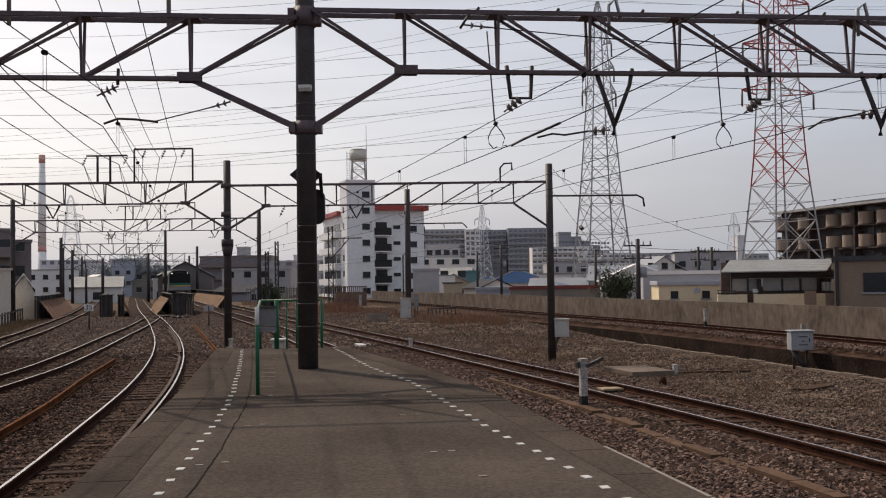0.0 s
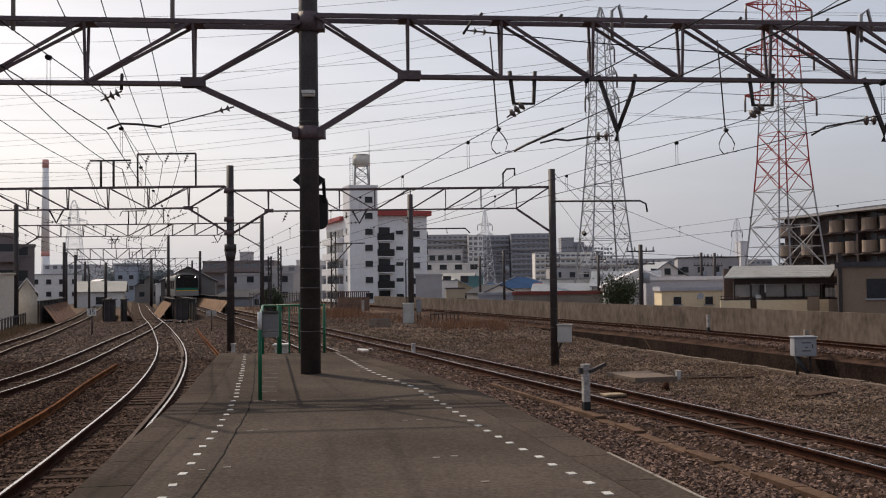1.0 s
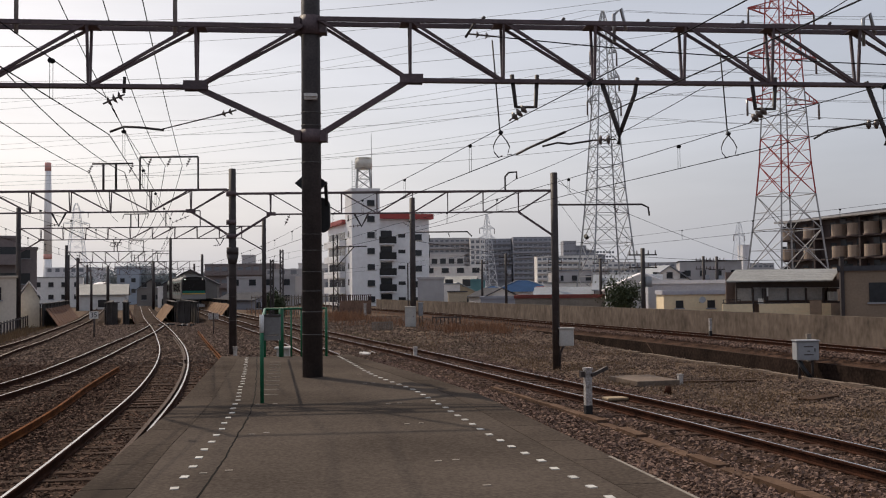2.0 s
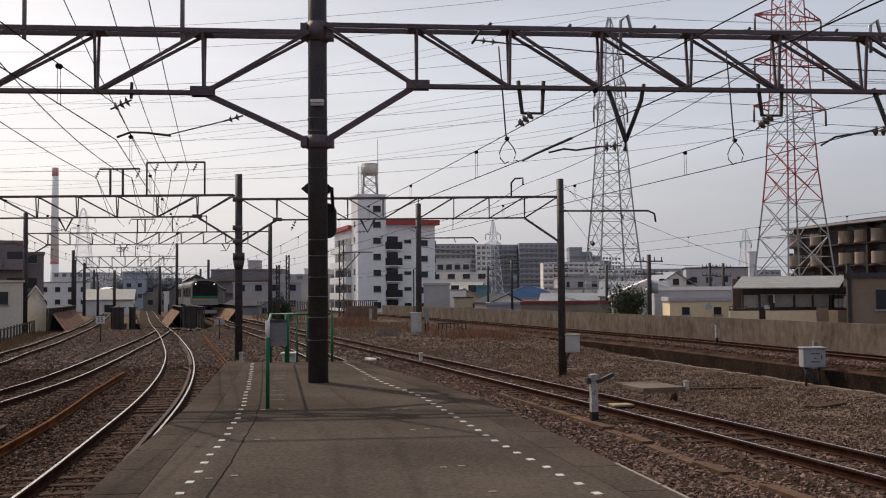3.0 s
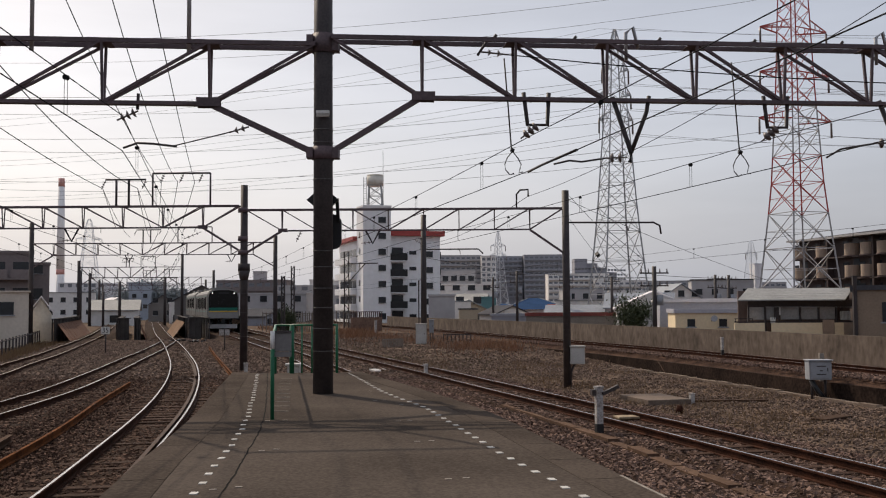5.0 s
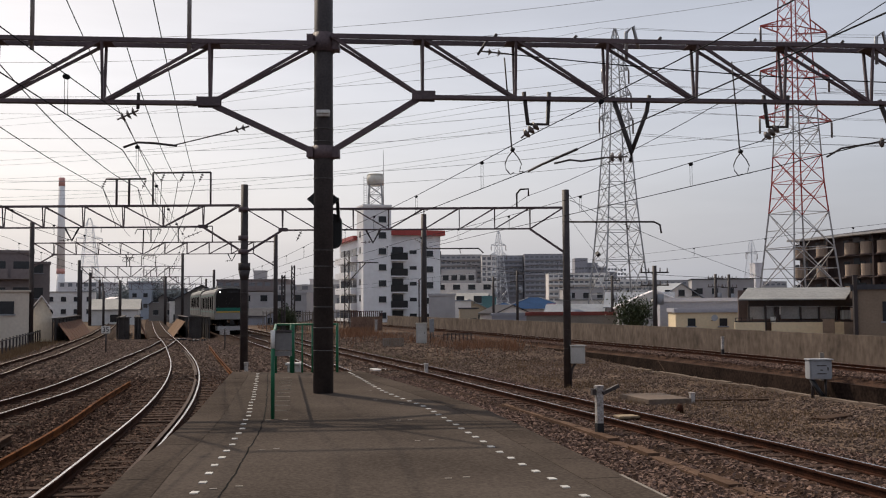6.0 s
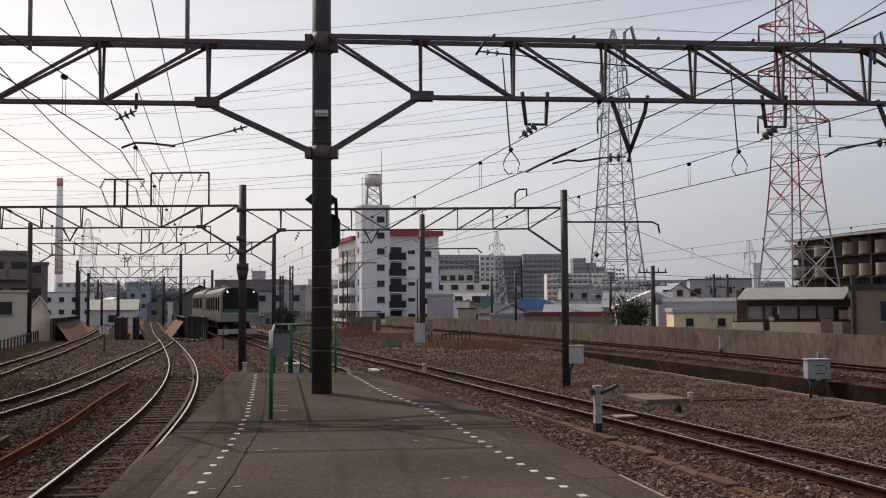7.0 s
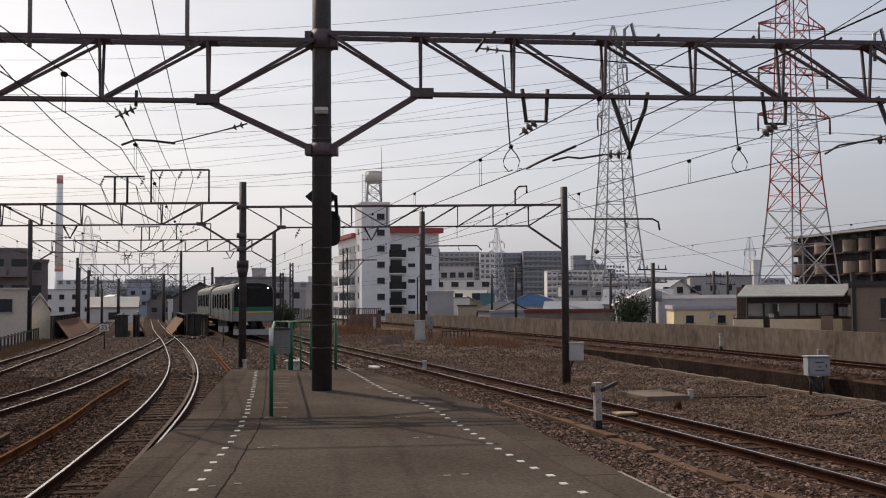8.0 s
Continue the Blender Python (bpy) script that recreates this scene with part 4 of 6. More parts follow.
# ---- power pylons ----
def pylon(x, y, z0, widths, mats, bands, arms, label, rz=12):
    """Square lattice tower. widths: (z, width); bands: top z of each colour band; arms: (z, half length)."""
    t = root("pylon", pose(x, y, z0, 0, 0, rz), label, "pylon", "lattice power pylons")
    zs = [widths[0][0]]
    wz, ww = [w[0] for w in widths], [w[1] for w in widths]
    while zs[-1] < wz[-1] - 0.5:
        zs.append(min(wz[-1], zs[-1] + 0.72 * float(np.interp(zs[-1], wz, ww)) + 0.15))
    for bi, (lo, hi) in enumerate(zip([-9] + bands, bands + [999])):
        bm = bmesh.new()
        for a, b in zip(zs, zs[1:]):
            if not lo <= (a + b) / 2 < hi:
                continue
            wa, wb = float(np.interp(a, wz, ww)), float(np.interp(b, wz, ww))
            sq = ((-1, -1), (1, -1), (1, 1), (-1, 1))
            ca = [Vector((p * wa / 2, q * wa / 2, a)) for p, q in sq]
            cb = [Vector((p * wb / 2, q * wb / 2, b)) for p, q in sq]
            th = 0.052 + 0.007 * wa
            for k in range(4):
                j = (k + 1) % 4
                beam(bm, ca[k], cb[k], th * 1.7)
                beam(bm, ca[k], cb[j], th * 0.8)
                beam(bm, ca[j], cb[k], th * 0.8)
                if wa > 3:
                    beam(bm, cb[k], cb[j], th * 0.8)
                    mid = (ca[k] + cb[j]) / 2
                    beam(bm, mid, (ca[k] + cb[k]) / 2, th * 0.5)
                    beam(bm, mid, (ca[j] + cb[j]) / 2, th * 0.5)
        if len(bm.verts):
            part("lattice", bm, mats[bi % len(mats)], t)
        else:
            bm.free()
    for z, half in arms:
        w = float(np.interp(z, wz, ww))
        for s in (-1, 1):
            bm = bmesh.new()
            for q in (-1, 1):
                beam(bm, (s * w / 2, q * w / 2, z), (s * (w / 2 + half), 0, z + 0.1), 0.12)
                beam(bm, (s * w / 2, q * w / 2, z + 0.9), (s * (w / 2 + half), 0, z + 0.15), 0.1)
                for f in (0.3, 0.6):
                    beam(bm, (s * (w / 2 + half * f), q * w / 2 * (1 - f), z), (s * (w / 2 + half * f), q * w / 2 * (1 - f), z + 0.85 * (1 - f)), 0.07)
            part("cross_arm", bm, mats[0] if z < 0 else mats[-1], t)
            bm = bmesh.new()
            rod(bm, (s * (w / 2 + half), 0, z), (s * (w / 2 + half), 0, z - 1.6), 0.11, 0.11, 8)
            part("insulator", bm, PORCELAIN, t)
    for sx in (-1, 1):
        for sy in (-1, 1):
            bm = bmesh.new()
            w = ww[0]
            box(bm, (sx * w / 2, sy * w / 2, wz[0] - 0.2), (0.9, 0.9, 0.8))
            part("footing", bm, CONCRETE, t)
    return t


pylon(20.5, 120, -1.0, [(0.0, 6.2), (2.3, 5.7), (13.6, 3.7), (27.6, 1.95), (33.6, 1.3), (36.5, 0.12)], [GREY_STEEL], [], [(25.3, 1.0), (28.3, 1.0), (31.3, 0.9)], "grey steel lattice power pylon among the houses")
pylon(36.65, 105, -1.0, [(0.0, 6.55), (5.2, 5.6), (15, 3.75), (25.6, 2.75), (34.5, 2.2), (46, 1.3), (49, 0.2)], [PAINT_GREY, RED_PAINT, PAINT_GREY, RED_PAINT], [12.5, 19.8, 24.5], [(22.4, 2.9), (27.2, 2.9), (31.9, 2.9), (38, 2.8)], "red and white banded lattice power pylon", 18)

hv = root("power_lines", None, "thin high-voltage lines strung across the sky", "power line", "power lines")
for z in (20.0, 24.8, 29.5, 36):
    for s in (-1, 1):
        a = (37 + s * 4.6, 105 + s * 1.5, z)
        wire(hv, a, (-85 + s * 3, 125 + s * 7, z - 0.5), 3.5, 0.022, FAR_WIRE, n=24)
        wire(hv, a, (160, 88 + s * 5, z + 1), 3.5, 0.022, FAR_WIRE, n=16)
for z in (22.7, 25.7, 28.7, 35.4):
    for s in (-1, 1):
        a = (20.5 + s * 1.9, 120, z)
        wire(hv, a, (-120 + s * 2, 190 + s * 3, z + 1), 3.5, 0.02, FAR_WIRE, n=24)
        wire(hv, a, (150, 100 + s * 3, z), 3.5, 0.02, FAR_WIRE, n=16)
pylon(90.6, 300, 0, [(0, 4.0), (10, 3.0), (20, 1.0), (21, 0.2)], [FAR_STEEL], [], [(17, 1.5)], "far grey lattice mast behind the houses", 30)
pylon(-133, 380, 0, [(0, 9), (20, 5), (34, 2), (36, 0.3)], [FAR_STEEL], [], [(28, 3), (32, 3)], "far grey lattice pylon beside the chimney", 30)
pylon(17.0, 320, 0, [(0, 5), (12, 3), (24, 1), (26, 0.2)], [FAR_STEEL], [], [(18, 2), (21, 2)], "far grey lattice pylon before the slab blocks", 30)


# ---- train ----
def plate(w, h, t=0.03, bevel=0.0):
    """An upright panel facing -y, centred."""
    bm = bmesh.new()
    box(bm, (0, 0, 0), (w, t, h))
    if bevel:
        bmesh.ops.bevel(bm, geom=[e for e in bm.edges if abs(e.verts[0].co.y - e.verts[1].co.y) > 1e-4], offset=bevel, segments=2, affect="EDGES")
    return bm


CAR_WINDOW = shared("side_window", plate(1.7, 0.95, 0.03, 0.08), TRAIN_GLASS)
CAR_DOOR = shared("door", plate(1.3, 1.85, 0.03), STAINLESS)
CAR_PANE = shared("door_window", plate(0.5, 1.1, 0.03, 0.05), TRAIN_GLASS)


def train_car(front):
    label = "stainless commuter train car with black cab front and teal stripe" if front else "stainless commuter train car with a teal waist stripe"
    car = root("train_car", None, label, "train", "train cars")
    prof = [(-1.4, 1.0), (1.4, 1.0), (1.4, 2.9), (1.36, 3.2), (1.2, 3.42), (0.85, 3.56), (0.4, 3.62), (-0.4, 3.62), (-0.85, 3.56), (-1.2, 3.42), (-1.36, 3.2), (-1.4, 2.9)]
    bm = bmesh.new()
    y0 = 0.25 if front else 0.0
    sweep(bm, [(0, y0, 0), (0, 10, 0), (0, 19.5, 0)], prof, [0, 0, 0, 1, 1, 1, 1, 1, 1, 1, 0, 0])
    part("body", bm, [STAINLESS, ROOF_WHITE], car)
    for s in (-1, 1):
        bm = bmesh.new()
        box(bm, (s * 1.403, 9.9, 2.98), (0.02, 19.0, 0.05))
        part("upper_stripe", bm, TEAL, car)
        bm = bmesh.new()
        box(bm, (s * 1.403, 9.9, 1.62), (0.02, 19.0, 0.1))
        part("waist_stripe", bm, TEAL, car)
        for i in range(4):
            y = 2.6 + i * 4.8
            d = put("door", CAR_DOOR, car, pose(s * 1.405, y, 2.0, 0, 0, 90))
            for k in (-0.32, 0.32):
                put("door_window", CAR_PANE, d, pose(k, -0.012 * s, 0.35))
            if i < 3:
                put("side_window", CAR_WINDOW, car, pose(s * 1.405, y + 2.4, 2.35, 0, 0, 90))
        bm = bmesh.new()
        box(bm, (s * 1.2, 9.9, 0.72), (0.12, 8.5, 0.5))
        part("underframe_box", bm, BLACK, car)
    for y in (6.5, 14.5):
        bm = bmesh.new()
        box(bm, (0, y, 3.68), (1.6, 2.8, 0.26))
        bmesh.ops.bevel(bm, geom=bm.edges[:], offset=0.08, segments=2, affect="EDGES")
        part("roof_unit", bm, ROOF_WHITE, car)
    for y in (2.8, 16.7):
        bg = part("bogie", _bogie(y), BLACK, car)
        for yy in (y - 1.05, y + 1.05):
            for s in (-0.56, 0.56):
                bm = bmesh.new()
                rod(bm, (s - 0.06, yy, 0.43), (s + 0.06, yy, 0.43), 0.43, 0.43, 20)
                part("wheel", bm, RAIL_SIDE, bg)
    if front:
        bm = bmesh.new()
        sweep(bm, [(0, 0.0, 0), (0, 0.26, 0)], [(u * 0.97, 1.02 + (v - 1.0) * 0.985) for u, v in prof])
        part("cab_shell", bm, CAB_EDGE, car)
        inner = [(-1.3, 1.7), (1.3, 1.7), (1.3, 2.86), (1.27, 3.12), (1.12, 3.32), (0.8, 3.45), (0.38, 3.51), (-0.38, 3.51), (-0.8, 3.45), (-1.12, 3.32), (-1.27, 3.12), (-1.3, 2.86)]
        bm = bmesh.new()
        sweep(bm, [(0, -0.03, 0), (0, 0.0, 0)], inner)
        part("cab_mask", bm, CAB_GLASS, car, "glossy black cab front panel")
        put("windscreen", shared("windscreen", plate(1.5, 1.0, 0.03, 0.08), CAB_GLASS), car, pose(0.28, -0.045, 2.52))
        put("side_pane", shared("side_pane", plate(0.62, 1.0, 0.03, 0.06), CAB_GLASS), car, pose(-0.86, -0.045, 2.52))
        for s in (-1, 1):
            bm = bmesh.new()
            rod(bm, (s * 0.98, -0.07, 3.2), (s * 0.98, -0.02, 3.2), 0.042, 0.046, 14)
            part("headlight", bm, LAMP_ON, car, "lit white headlight")
            bm = bmesh.new()
            beam(bm, (s * 1.33, -0.035, 1.7), (s * 1.33, -0.035, 2.9), 0.02, 0.05)
            part("corner_trim", bm, STAINLESS, car)
        put("display", shared("display", plate(0.95, 0.16, 0.03), BLACK), car, pose(0.05, -0.05, 3.24))
        put("front_stripe", shared("front_stripe", plate(2.52, 0.26, 0.03), TEAL), car, pose(0, -0.045, 1.83), "teal front stripe")
        put("yellow_stripe", shared("yellow_stripe", plate(2.52, 0.07, 0.03), YELLOW), car, pose(0, -0.045, 1.62), "thin yellow stripe")
        put("lower_panel", shared("lower_panel", plate(2.6, 0.5, 0.04), CAB_EDGE), car, pose(0, -0.02, 1.28))
        bm = bmesh.new()
        box(bm, (0, -0.1, 0.8), (0.3, 0.4, 0.3))
        part("coupler", bm, BLACK, car)
        bm = bmesh.new()
        prism(bm, [(-1.3, 0.45), (-1.15, 0.0), (1.15, 0.0), (1.3, 0.45)], 0.14, 0.5)
        part("snow_plough", bm, PAINT_GREY, car, "pale grey skirt under the cab")
        bm = bmesh.new()
        tube(bm, [(-0.3, -0.06, 2.2), (0.1, -0.07, 2.75)], 0.015)
        part("wiper", bm, BLACK, car)
    car.scale.x, car.scale.z = 1.03, 1.065
    return car


def _bogie(y):
    bm = bmesh.new()
    for s in (-1, 1):
        box(bm, (s * 0.85, y, 0.5), (0.16, 2.9, 0.26))
        box(bm, (s * 0.85, y, 0.72), (0.2, 0.7, 0.2))
    box(bm, (0, y, 0.55), (1.6, 0.4, 0.3))
    return bm


cars = [train_car(i == 0) for i in range(2)]


# ---- platform things ----
def green_fence():
    f = root("fence", None, "green painted tubular steel railing at the platform end", "fence")

    def post(x, y, z1=2.09, r=0.028, name="post"):
        bm = bmesh.new()
        rod(bm, (x, y, 1.1), (x, y, z1), r, r, 10)
        return part(name, bm, GREEN_PAINT, f)
    near, far, gate, right = (-2.07, 12.26), (-3.42, 20.6), (-3.09, 20.62), (-2.19, 20.7)
    p = post(*near, 2.14, 0.024)
    bm = bmesh.new()
    rod(bm, (*near, 1.94), (*near, 2.155), 0.0265, 0.028, 10)
    part("sleeve", bm, PAINT_WHITE, p, "white tape round the post top")
    post(*far, 2.07, 0.028)
    post(*gate, 2.07, 0.05)
    post(*right)
    for i in (1, 2):
        post(gate[0] + 0.2 * i, gate[1] + 0.02 * i, 2.05, 0.018, "bar")
    for z, legs in ((2.07, ((near, far), (far, right))),):
        for a, b in legs:
            bm = bmesh.new()
            rod(bm, (*a, z), (*b, z), 0.022, 0.022, 8)
            part("rail", bm, GREEN_PAINT, f)
    board = root("notice_board", None, "plain grey metal board fixed to the green railing", "board")
    bm = bmesh.new()
    box(bm, (-1.95, 12.3, 2.02), (0.2, 0.03, 0.22))
    bmesh.ops.bevel(bm, geom=bm.edges[:], offset=0.006, segments=1, affect="EDGES")
    part("panel", bm, DULL_BOARD, board)
    bm = bmesh.new()
    box(bm, (-1.95, 12.3, 1.875), (0.2, 0.028, 0.06))
    part("lower_panel", bm, DULL_BOARD, board)
    bm = bmesh.new()
    box(bm, (-1.95, 12.295, 2.145), (0.21, 0.05, 0.025))
    part("top_cap", bm, DARK_STEEL, board)


green_fence()


def cabinet_white(x, y, z, w, d, h, label, legs=0.0, m=None):
    c = root("equipment_cabinet", pose(x, y, z), label, "cabinet", "trackside cabinets")
    m = m or CABINET
    bm = bmesh.new()
    box(bm, (0, 0, legs + h / 2), (w, d, h))
    bmesh.ops.bevel(bm, geom=bm.edges[:], offset=0.02, segments=2, affect="EDGES")
    part("body", bm, m, c)
    bm = bmesh.new()
    box(bm, (0, -0.02, legs + h + 0.02), (w + 0.08, d + 0.08, 0.05))
    bmesh.ops.bevel(bm, geom=bm.edges[:], offset=0.012, segments=1, affect="EDGES")
    part("lid", bm, m, c)
    bm = bmesh.new()
    box(bm, (0, -d / 2 - 0.008, legs + h * 0.5), (w * 0.88, 0.012, h * 0.82))
    door = part("door", bm, m, c)
    bm = bmesh.new()
    box(bm, (w * 0.3, -d / 2 - 0.03, legs + h * 0.55), (0.03, 0.03, 0.12))
    part("handle", bm, DARK_STEEL, door)
    if legs:
        for s in (-1, 1):
            bm = bmesh.new()
            rod(bm, (s * w * 0.3, 0, 0), (s * w * 0.3, 0, legs), 0.05, 0.05, 8)
            part("leg", bm, DARK_STEEL, c)
    return c


relay = cabinet_white(13.5, 37, -1.05, 0.8, 0.5, 0.68, "weathered grey relay cabinet with faint lettering on dark legs", 0.75, BOARD_GREY)
for z, w in ((1.24, 0.34), (1.08, 0.1), (0.95, 0.34)):
    bm = bmesh.new()
    box(bm, (0.02, -0.268, z), (w, 0.006, 0.035))
    part("lettering", bm, DARK_STEEL, relay, "faint dark line of lettering")
bm = bmesh.new()
tube(bm, [(-0.3, -0.1, 0.75), (-0.1, -0.2, 0.35), (0.15, -0.3, 0.0)], 0.09, 8)
part("cable_duct", bm, BLACK, relay)
bm = bmesh.new()
box(bm, (0, 0, 0.75), (0.16, 0.16, 1.9))
tagged(part("stub_post", bm, CONCRETE), "square grey concrete post behind the relay cabinet", "post").matrix_world = pose(13.95, 37.9, -1.1)
cabinet_white(-1.72, 74.3, -0.42, 0.78, 0.6, 1.52, "tall white metal cabinet at the foot of a pole")
cabinet_white(-0.98, 75.4, -0.42, 0.34, 0.4, 0.95, "blue-grey metal cabinet on legs beside a pole", 0.85, BOARD_GREY)
cabinet_white(-3.34, 22.6, -0.35, 0.27, 0.26, 1.5, "small white cabinet beyond the platform end")


def marker_post(x, y, z, h, black=0.28, arm=False, label="white trackside marker post with a black foot", r=0.06):
    p = root("marker_post", pose(x, y, z, 0, 0, 12), label, "post", "trackside marker posts")
    bm = bmesh.new()
    box(bm, (0, 0, h * (0.5 + black / 2)), (r * 2, r * 2, h * (1 - black)))
    box(bm, (0, 0, h + 0.01), (r * 2.4, r * 2.4, 0.04))
    part("shaft", bm, WORN_WHITE, p)
    if black:
        bm = bmesh.new()
        box(bm, (0, 0, h * black / 2), (r * 2.1, r * 2.1, h * black))
        part("foot", bm, BLACK, p)
    if arm:
        bm = bmesh.new()
        beam(bm, (0.05, -0.1, h - 0.12), (0.42, -0.02, h + 0.02), 0.06, 0.07)
        box(bm, (-0.12, 0, h - 0.1), (0.08, 0.12, 0.12))
        part("arm", bm, DARK_STEEL, p)


marker_post(3.15, 21, -0.3, 1.05, 0.3, True, "white marker post with black foot and dark steel arm", 0.068)
marker_post(-0.74, 39.5, -0.35, 0.52, 0, False, "short white concrete marker stub", 0.065)
marker_post(-4.15, 21.3, -0.35, 1.6, 0, False, "white marker post at the platform end", 0.04)
marker_post(8.55, 35.5, -1.0, 0.34, 0, False, "short grey concrete marker stub", 0.075)
marker_post(13.9, 51.2, -0.25, 1.0, 0.4, False, "white marker post with a black foot", 0.06)
marker_post(-7.1, 105, -0.4, 1.35, 0, False, "leaning white marker post among dry weeds", 0.12)
bm = bmesh.new()
rod(bm, (0, 0, 0), (0.02, 0, 0.28), 0.14, 0.08, 9)
tagged(part("stump", bm, RAIL_SIDE), "dark rusted stump in the gravel yard", "stump").matrix_world = pose(7.4, 32.4, -1.02)


def platform_marks():
    base = bpy.data.objects["platform"]
    bm = bmesh.new()
    box(bm, (0, 0, 0), (0.057, 0.088, 0.006))
    me = shared("dash", bm, MARK)
    left = Line([(-1.55, 4), (-1.83, 7.48), (-2.0, 9.15), (-2.18, 10.78), (-2.99, 16.0), (-3.8, 20.7)])
    right = Line([(1.6, 4), (0.93, 7.42), (0.49, 9.42), (0.09, 11.67), (-0.27, 13.55), (-0.57, 14.62), (-0.96, 16.07), (-1.40, 18.11), (-2.00, 20.93)])
    for line, y, step in ((left, 4.0, 0.43), (right, 4.0, 0.36)):
        while y < 20.6:
            put("dash", me, base, pose(line.at(y) + random.uniform(-0.012, 0.012), y, 1.103, 0, 0, -math.degrees(math.atan(line.slope(y))) + random.uniform(-6, 6)))
            y += step * random.uniform(0.97, 1.03)
    bm = bmesh.new()
    box(bm, (0, 0, 0), (0.055, 0.035, 0.004))
    me = shared("faded_mark", bm, CONCRETE)
    for x, y in ((-1.72, 7.6), (-1.55, 7.7), (-1.72, 9.6), (-1.6, 9.7), (0.02, 8.0), (0.16, 8.05), (-0.28, 10.2), (-0.14, 10.25), (-0.55, 12.0), (-0.42, 12.05), (-1.0, 14.6), (-0.88, 14.65), (-1.2, 16.2), (-0.6, 14.0), (-2.1, 12.1), (-1.9, 12.15), (0.35, 7.0)):
        put("faded_mark", me, base, pose(x, y, 1.103, 0, 0, random.uniform(-20, 20)))
    for line, off, y0, y1, w in ((left, 0.2, 3, 20.6, 0.013),):
        bm = bmesh.new()
        pts = [(p[0] + 0.014 * noise.noise((p[1] * 2.1, off * 9, 0)) + 0.012 * noise.noise((p[1] * 11, off, 3)), p[1], 1.1022) for p in line.pts(y0, y1, 0.12, off)]
        sweep(bm, pts, [(-w / 2, -0.001), (w / 2, -0.001), (w / 2, 0.0012), (-w / 2, 0.0012)])
        part("seam", bm, BITUMEN, base)
    # edge slabs along both sides
    for name, pts, s in (("edge_slab", PLAT_L, 1), ("edge_slab", PLAT_R[::-1], -1)):
        ln = Line([p for p in pts])
        y = -1.0
        while y < 20.2:
            bm = bmesh.new()
            a, b = (ln.at(y + 0.006), y + 0.006), (ln.at(y + 0.99), y + 0.99)
            sweep(bm, [(*a, 1.1), (*b, 1.1)], [(-0.035 if s > 0 else -0.33, -0.12), (0.33 if s > 0 else 0.035, -0.12), (0.33 if s > 0 else 0.035, 0.004), (-0.035 if s > 0 else -0.33, 0.004)])
            part(name, bm, EDGE_CONCRETE, base)
            y += 1.0
    # worn pale strip added along the east edge, also painting its lit concrete
    ln = Line(PLAT_R)
    for k in range(9):
        y = -0.5 + k * 0.96
        bm = bmesh.new()
        sweep(bm, ln.pts(y, y + 0.93, 5, 0.022, 1.1062), [(-0.014, -0.03), (0.014, -0.03), (0.014, 0.0), (-0.014, 0.0)])
        part("lit_nosing", bm, CONCRETE, base)
    # row of short pale cross bars beside the railing
    bm = bmesh.new()
    box(bm, (0, 0, 0), (0.2, 0.03, 0.006))
    me = shared("tread_plate", bm, CONCRETE)
    for i in range(10):
        f = i / 10
        put("tread_plate", me, base, pose(-2.12 - 0.95 * f, 13.2 + 6.6 * f, 1.103))


platform_marks()


# ---- trackside ----
def speed_sign():
    s = root("speed_sign", pose(-19.95, 60, -0.35), "white speed board with dark number on a thin post", "sign")
    bm = bmesh.new()
    rod(bm, (0, 0, 0), (0, 0, 1.6), 0.045, 0.045, 8)
    part("post", bm, DARK_STEEL, s)
    put("board", shared("board", plate(0.52, 0.42, 0.03), PAINT_WHITE), s, pose(0, -0.05, 1.45))
    cu = bpy.data.curves.new("number", "FONT")
    cu.body, cu.size, cu.align_x, cu.align_y, cu.extrude = "35", 0.42, "CENTER", "CENTER", 0.004
    cu.materials.append(BLACK)
    t = new("number", cu)
    t.parent = s
    t.matrix_local = pose(0, -0.075, 1.45, 90, 0, 0)


speed_sign()


def plate_girder(line, off, y0, y1, h, stay=0, label="dark plate girder of a railway bridge", plates=None):
    g = root("bridge_girder", None, label, "bridge girder", "bridge girders")
    pts = line.pts(y0, y1, 3, off)
    bm = bmesh.new()
    sweep(bm, pts, [(-0.03, -0.5), (0.03, -0.5), (0.03, h), (-0.03, h)])
    part("web", bm, BRIDGE_STEEL, g)
    bm = bmesh.new()
    sweep(bm, pts, [(-0.22, h), (0.22, h), (0.22, h + 0.05), (-0.22, h + 0.05)])
    part("flange", bm, BRIDGE_STEEL, g)
    for p, q in zip(pts[::1], pts[1::1]):
        bm = bmesh.new()
        beam(bm, (p[0] - 0.12, p[1], -0.4), (p[0] - 0.12, p[1], h), 0.05, 0.2)
        beam(bm, (p[0] + 0.12, p[1], -0.4), (p[0] + 0.12, p[1], h), 0.05, 0.2)
        part("stiffener", bm, BRIDGE_STEEL, g)
    if stay:
        a, b = pts[0], pts[-1]
        n = max(1, int((y1 - y0) / 3))
        for i in range(n):
            f0, f1 = i / n + 0.004, (i + 1) / n - 0.004
            bm = bmesh.new()
            va = [Vector(a).lerp(Vector(b), f) for f in (f0, f1)]
            quad = [va[0] + Vector((stay * 0.25, 0, h * 0.75)), va[1] + Vector((stay * 0.25, 0, h * 0.75)), va[1] + Vector((stay * 1.3, 0, -0.25)), va[0] + Vector((stay * 1.3, 0, -0.25))]
            lo = [bm.verts.new(v) for v in quad]
            hi = [bm.verts.new(v + Vector((0.02, -0.02, 0.03))) for v in quad]
            bm.faces.new(lo)
            bm.faces.new(hi[::-1])
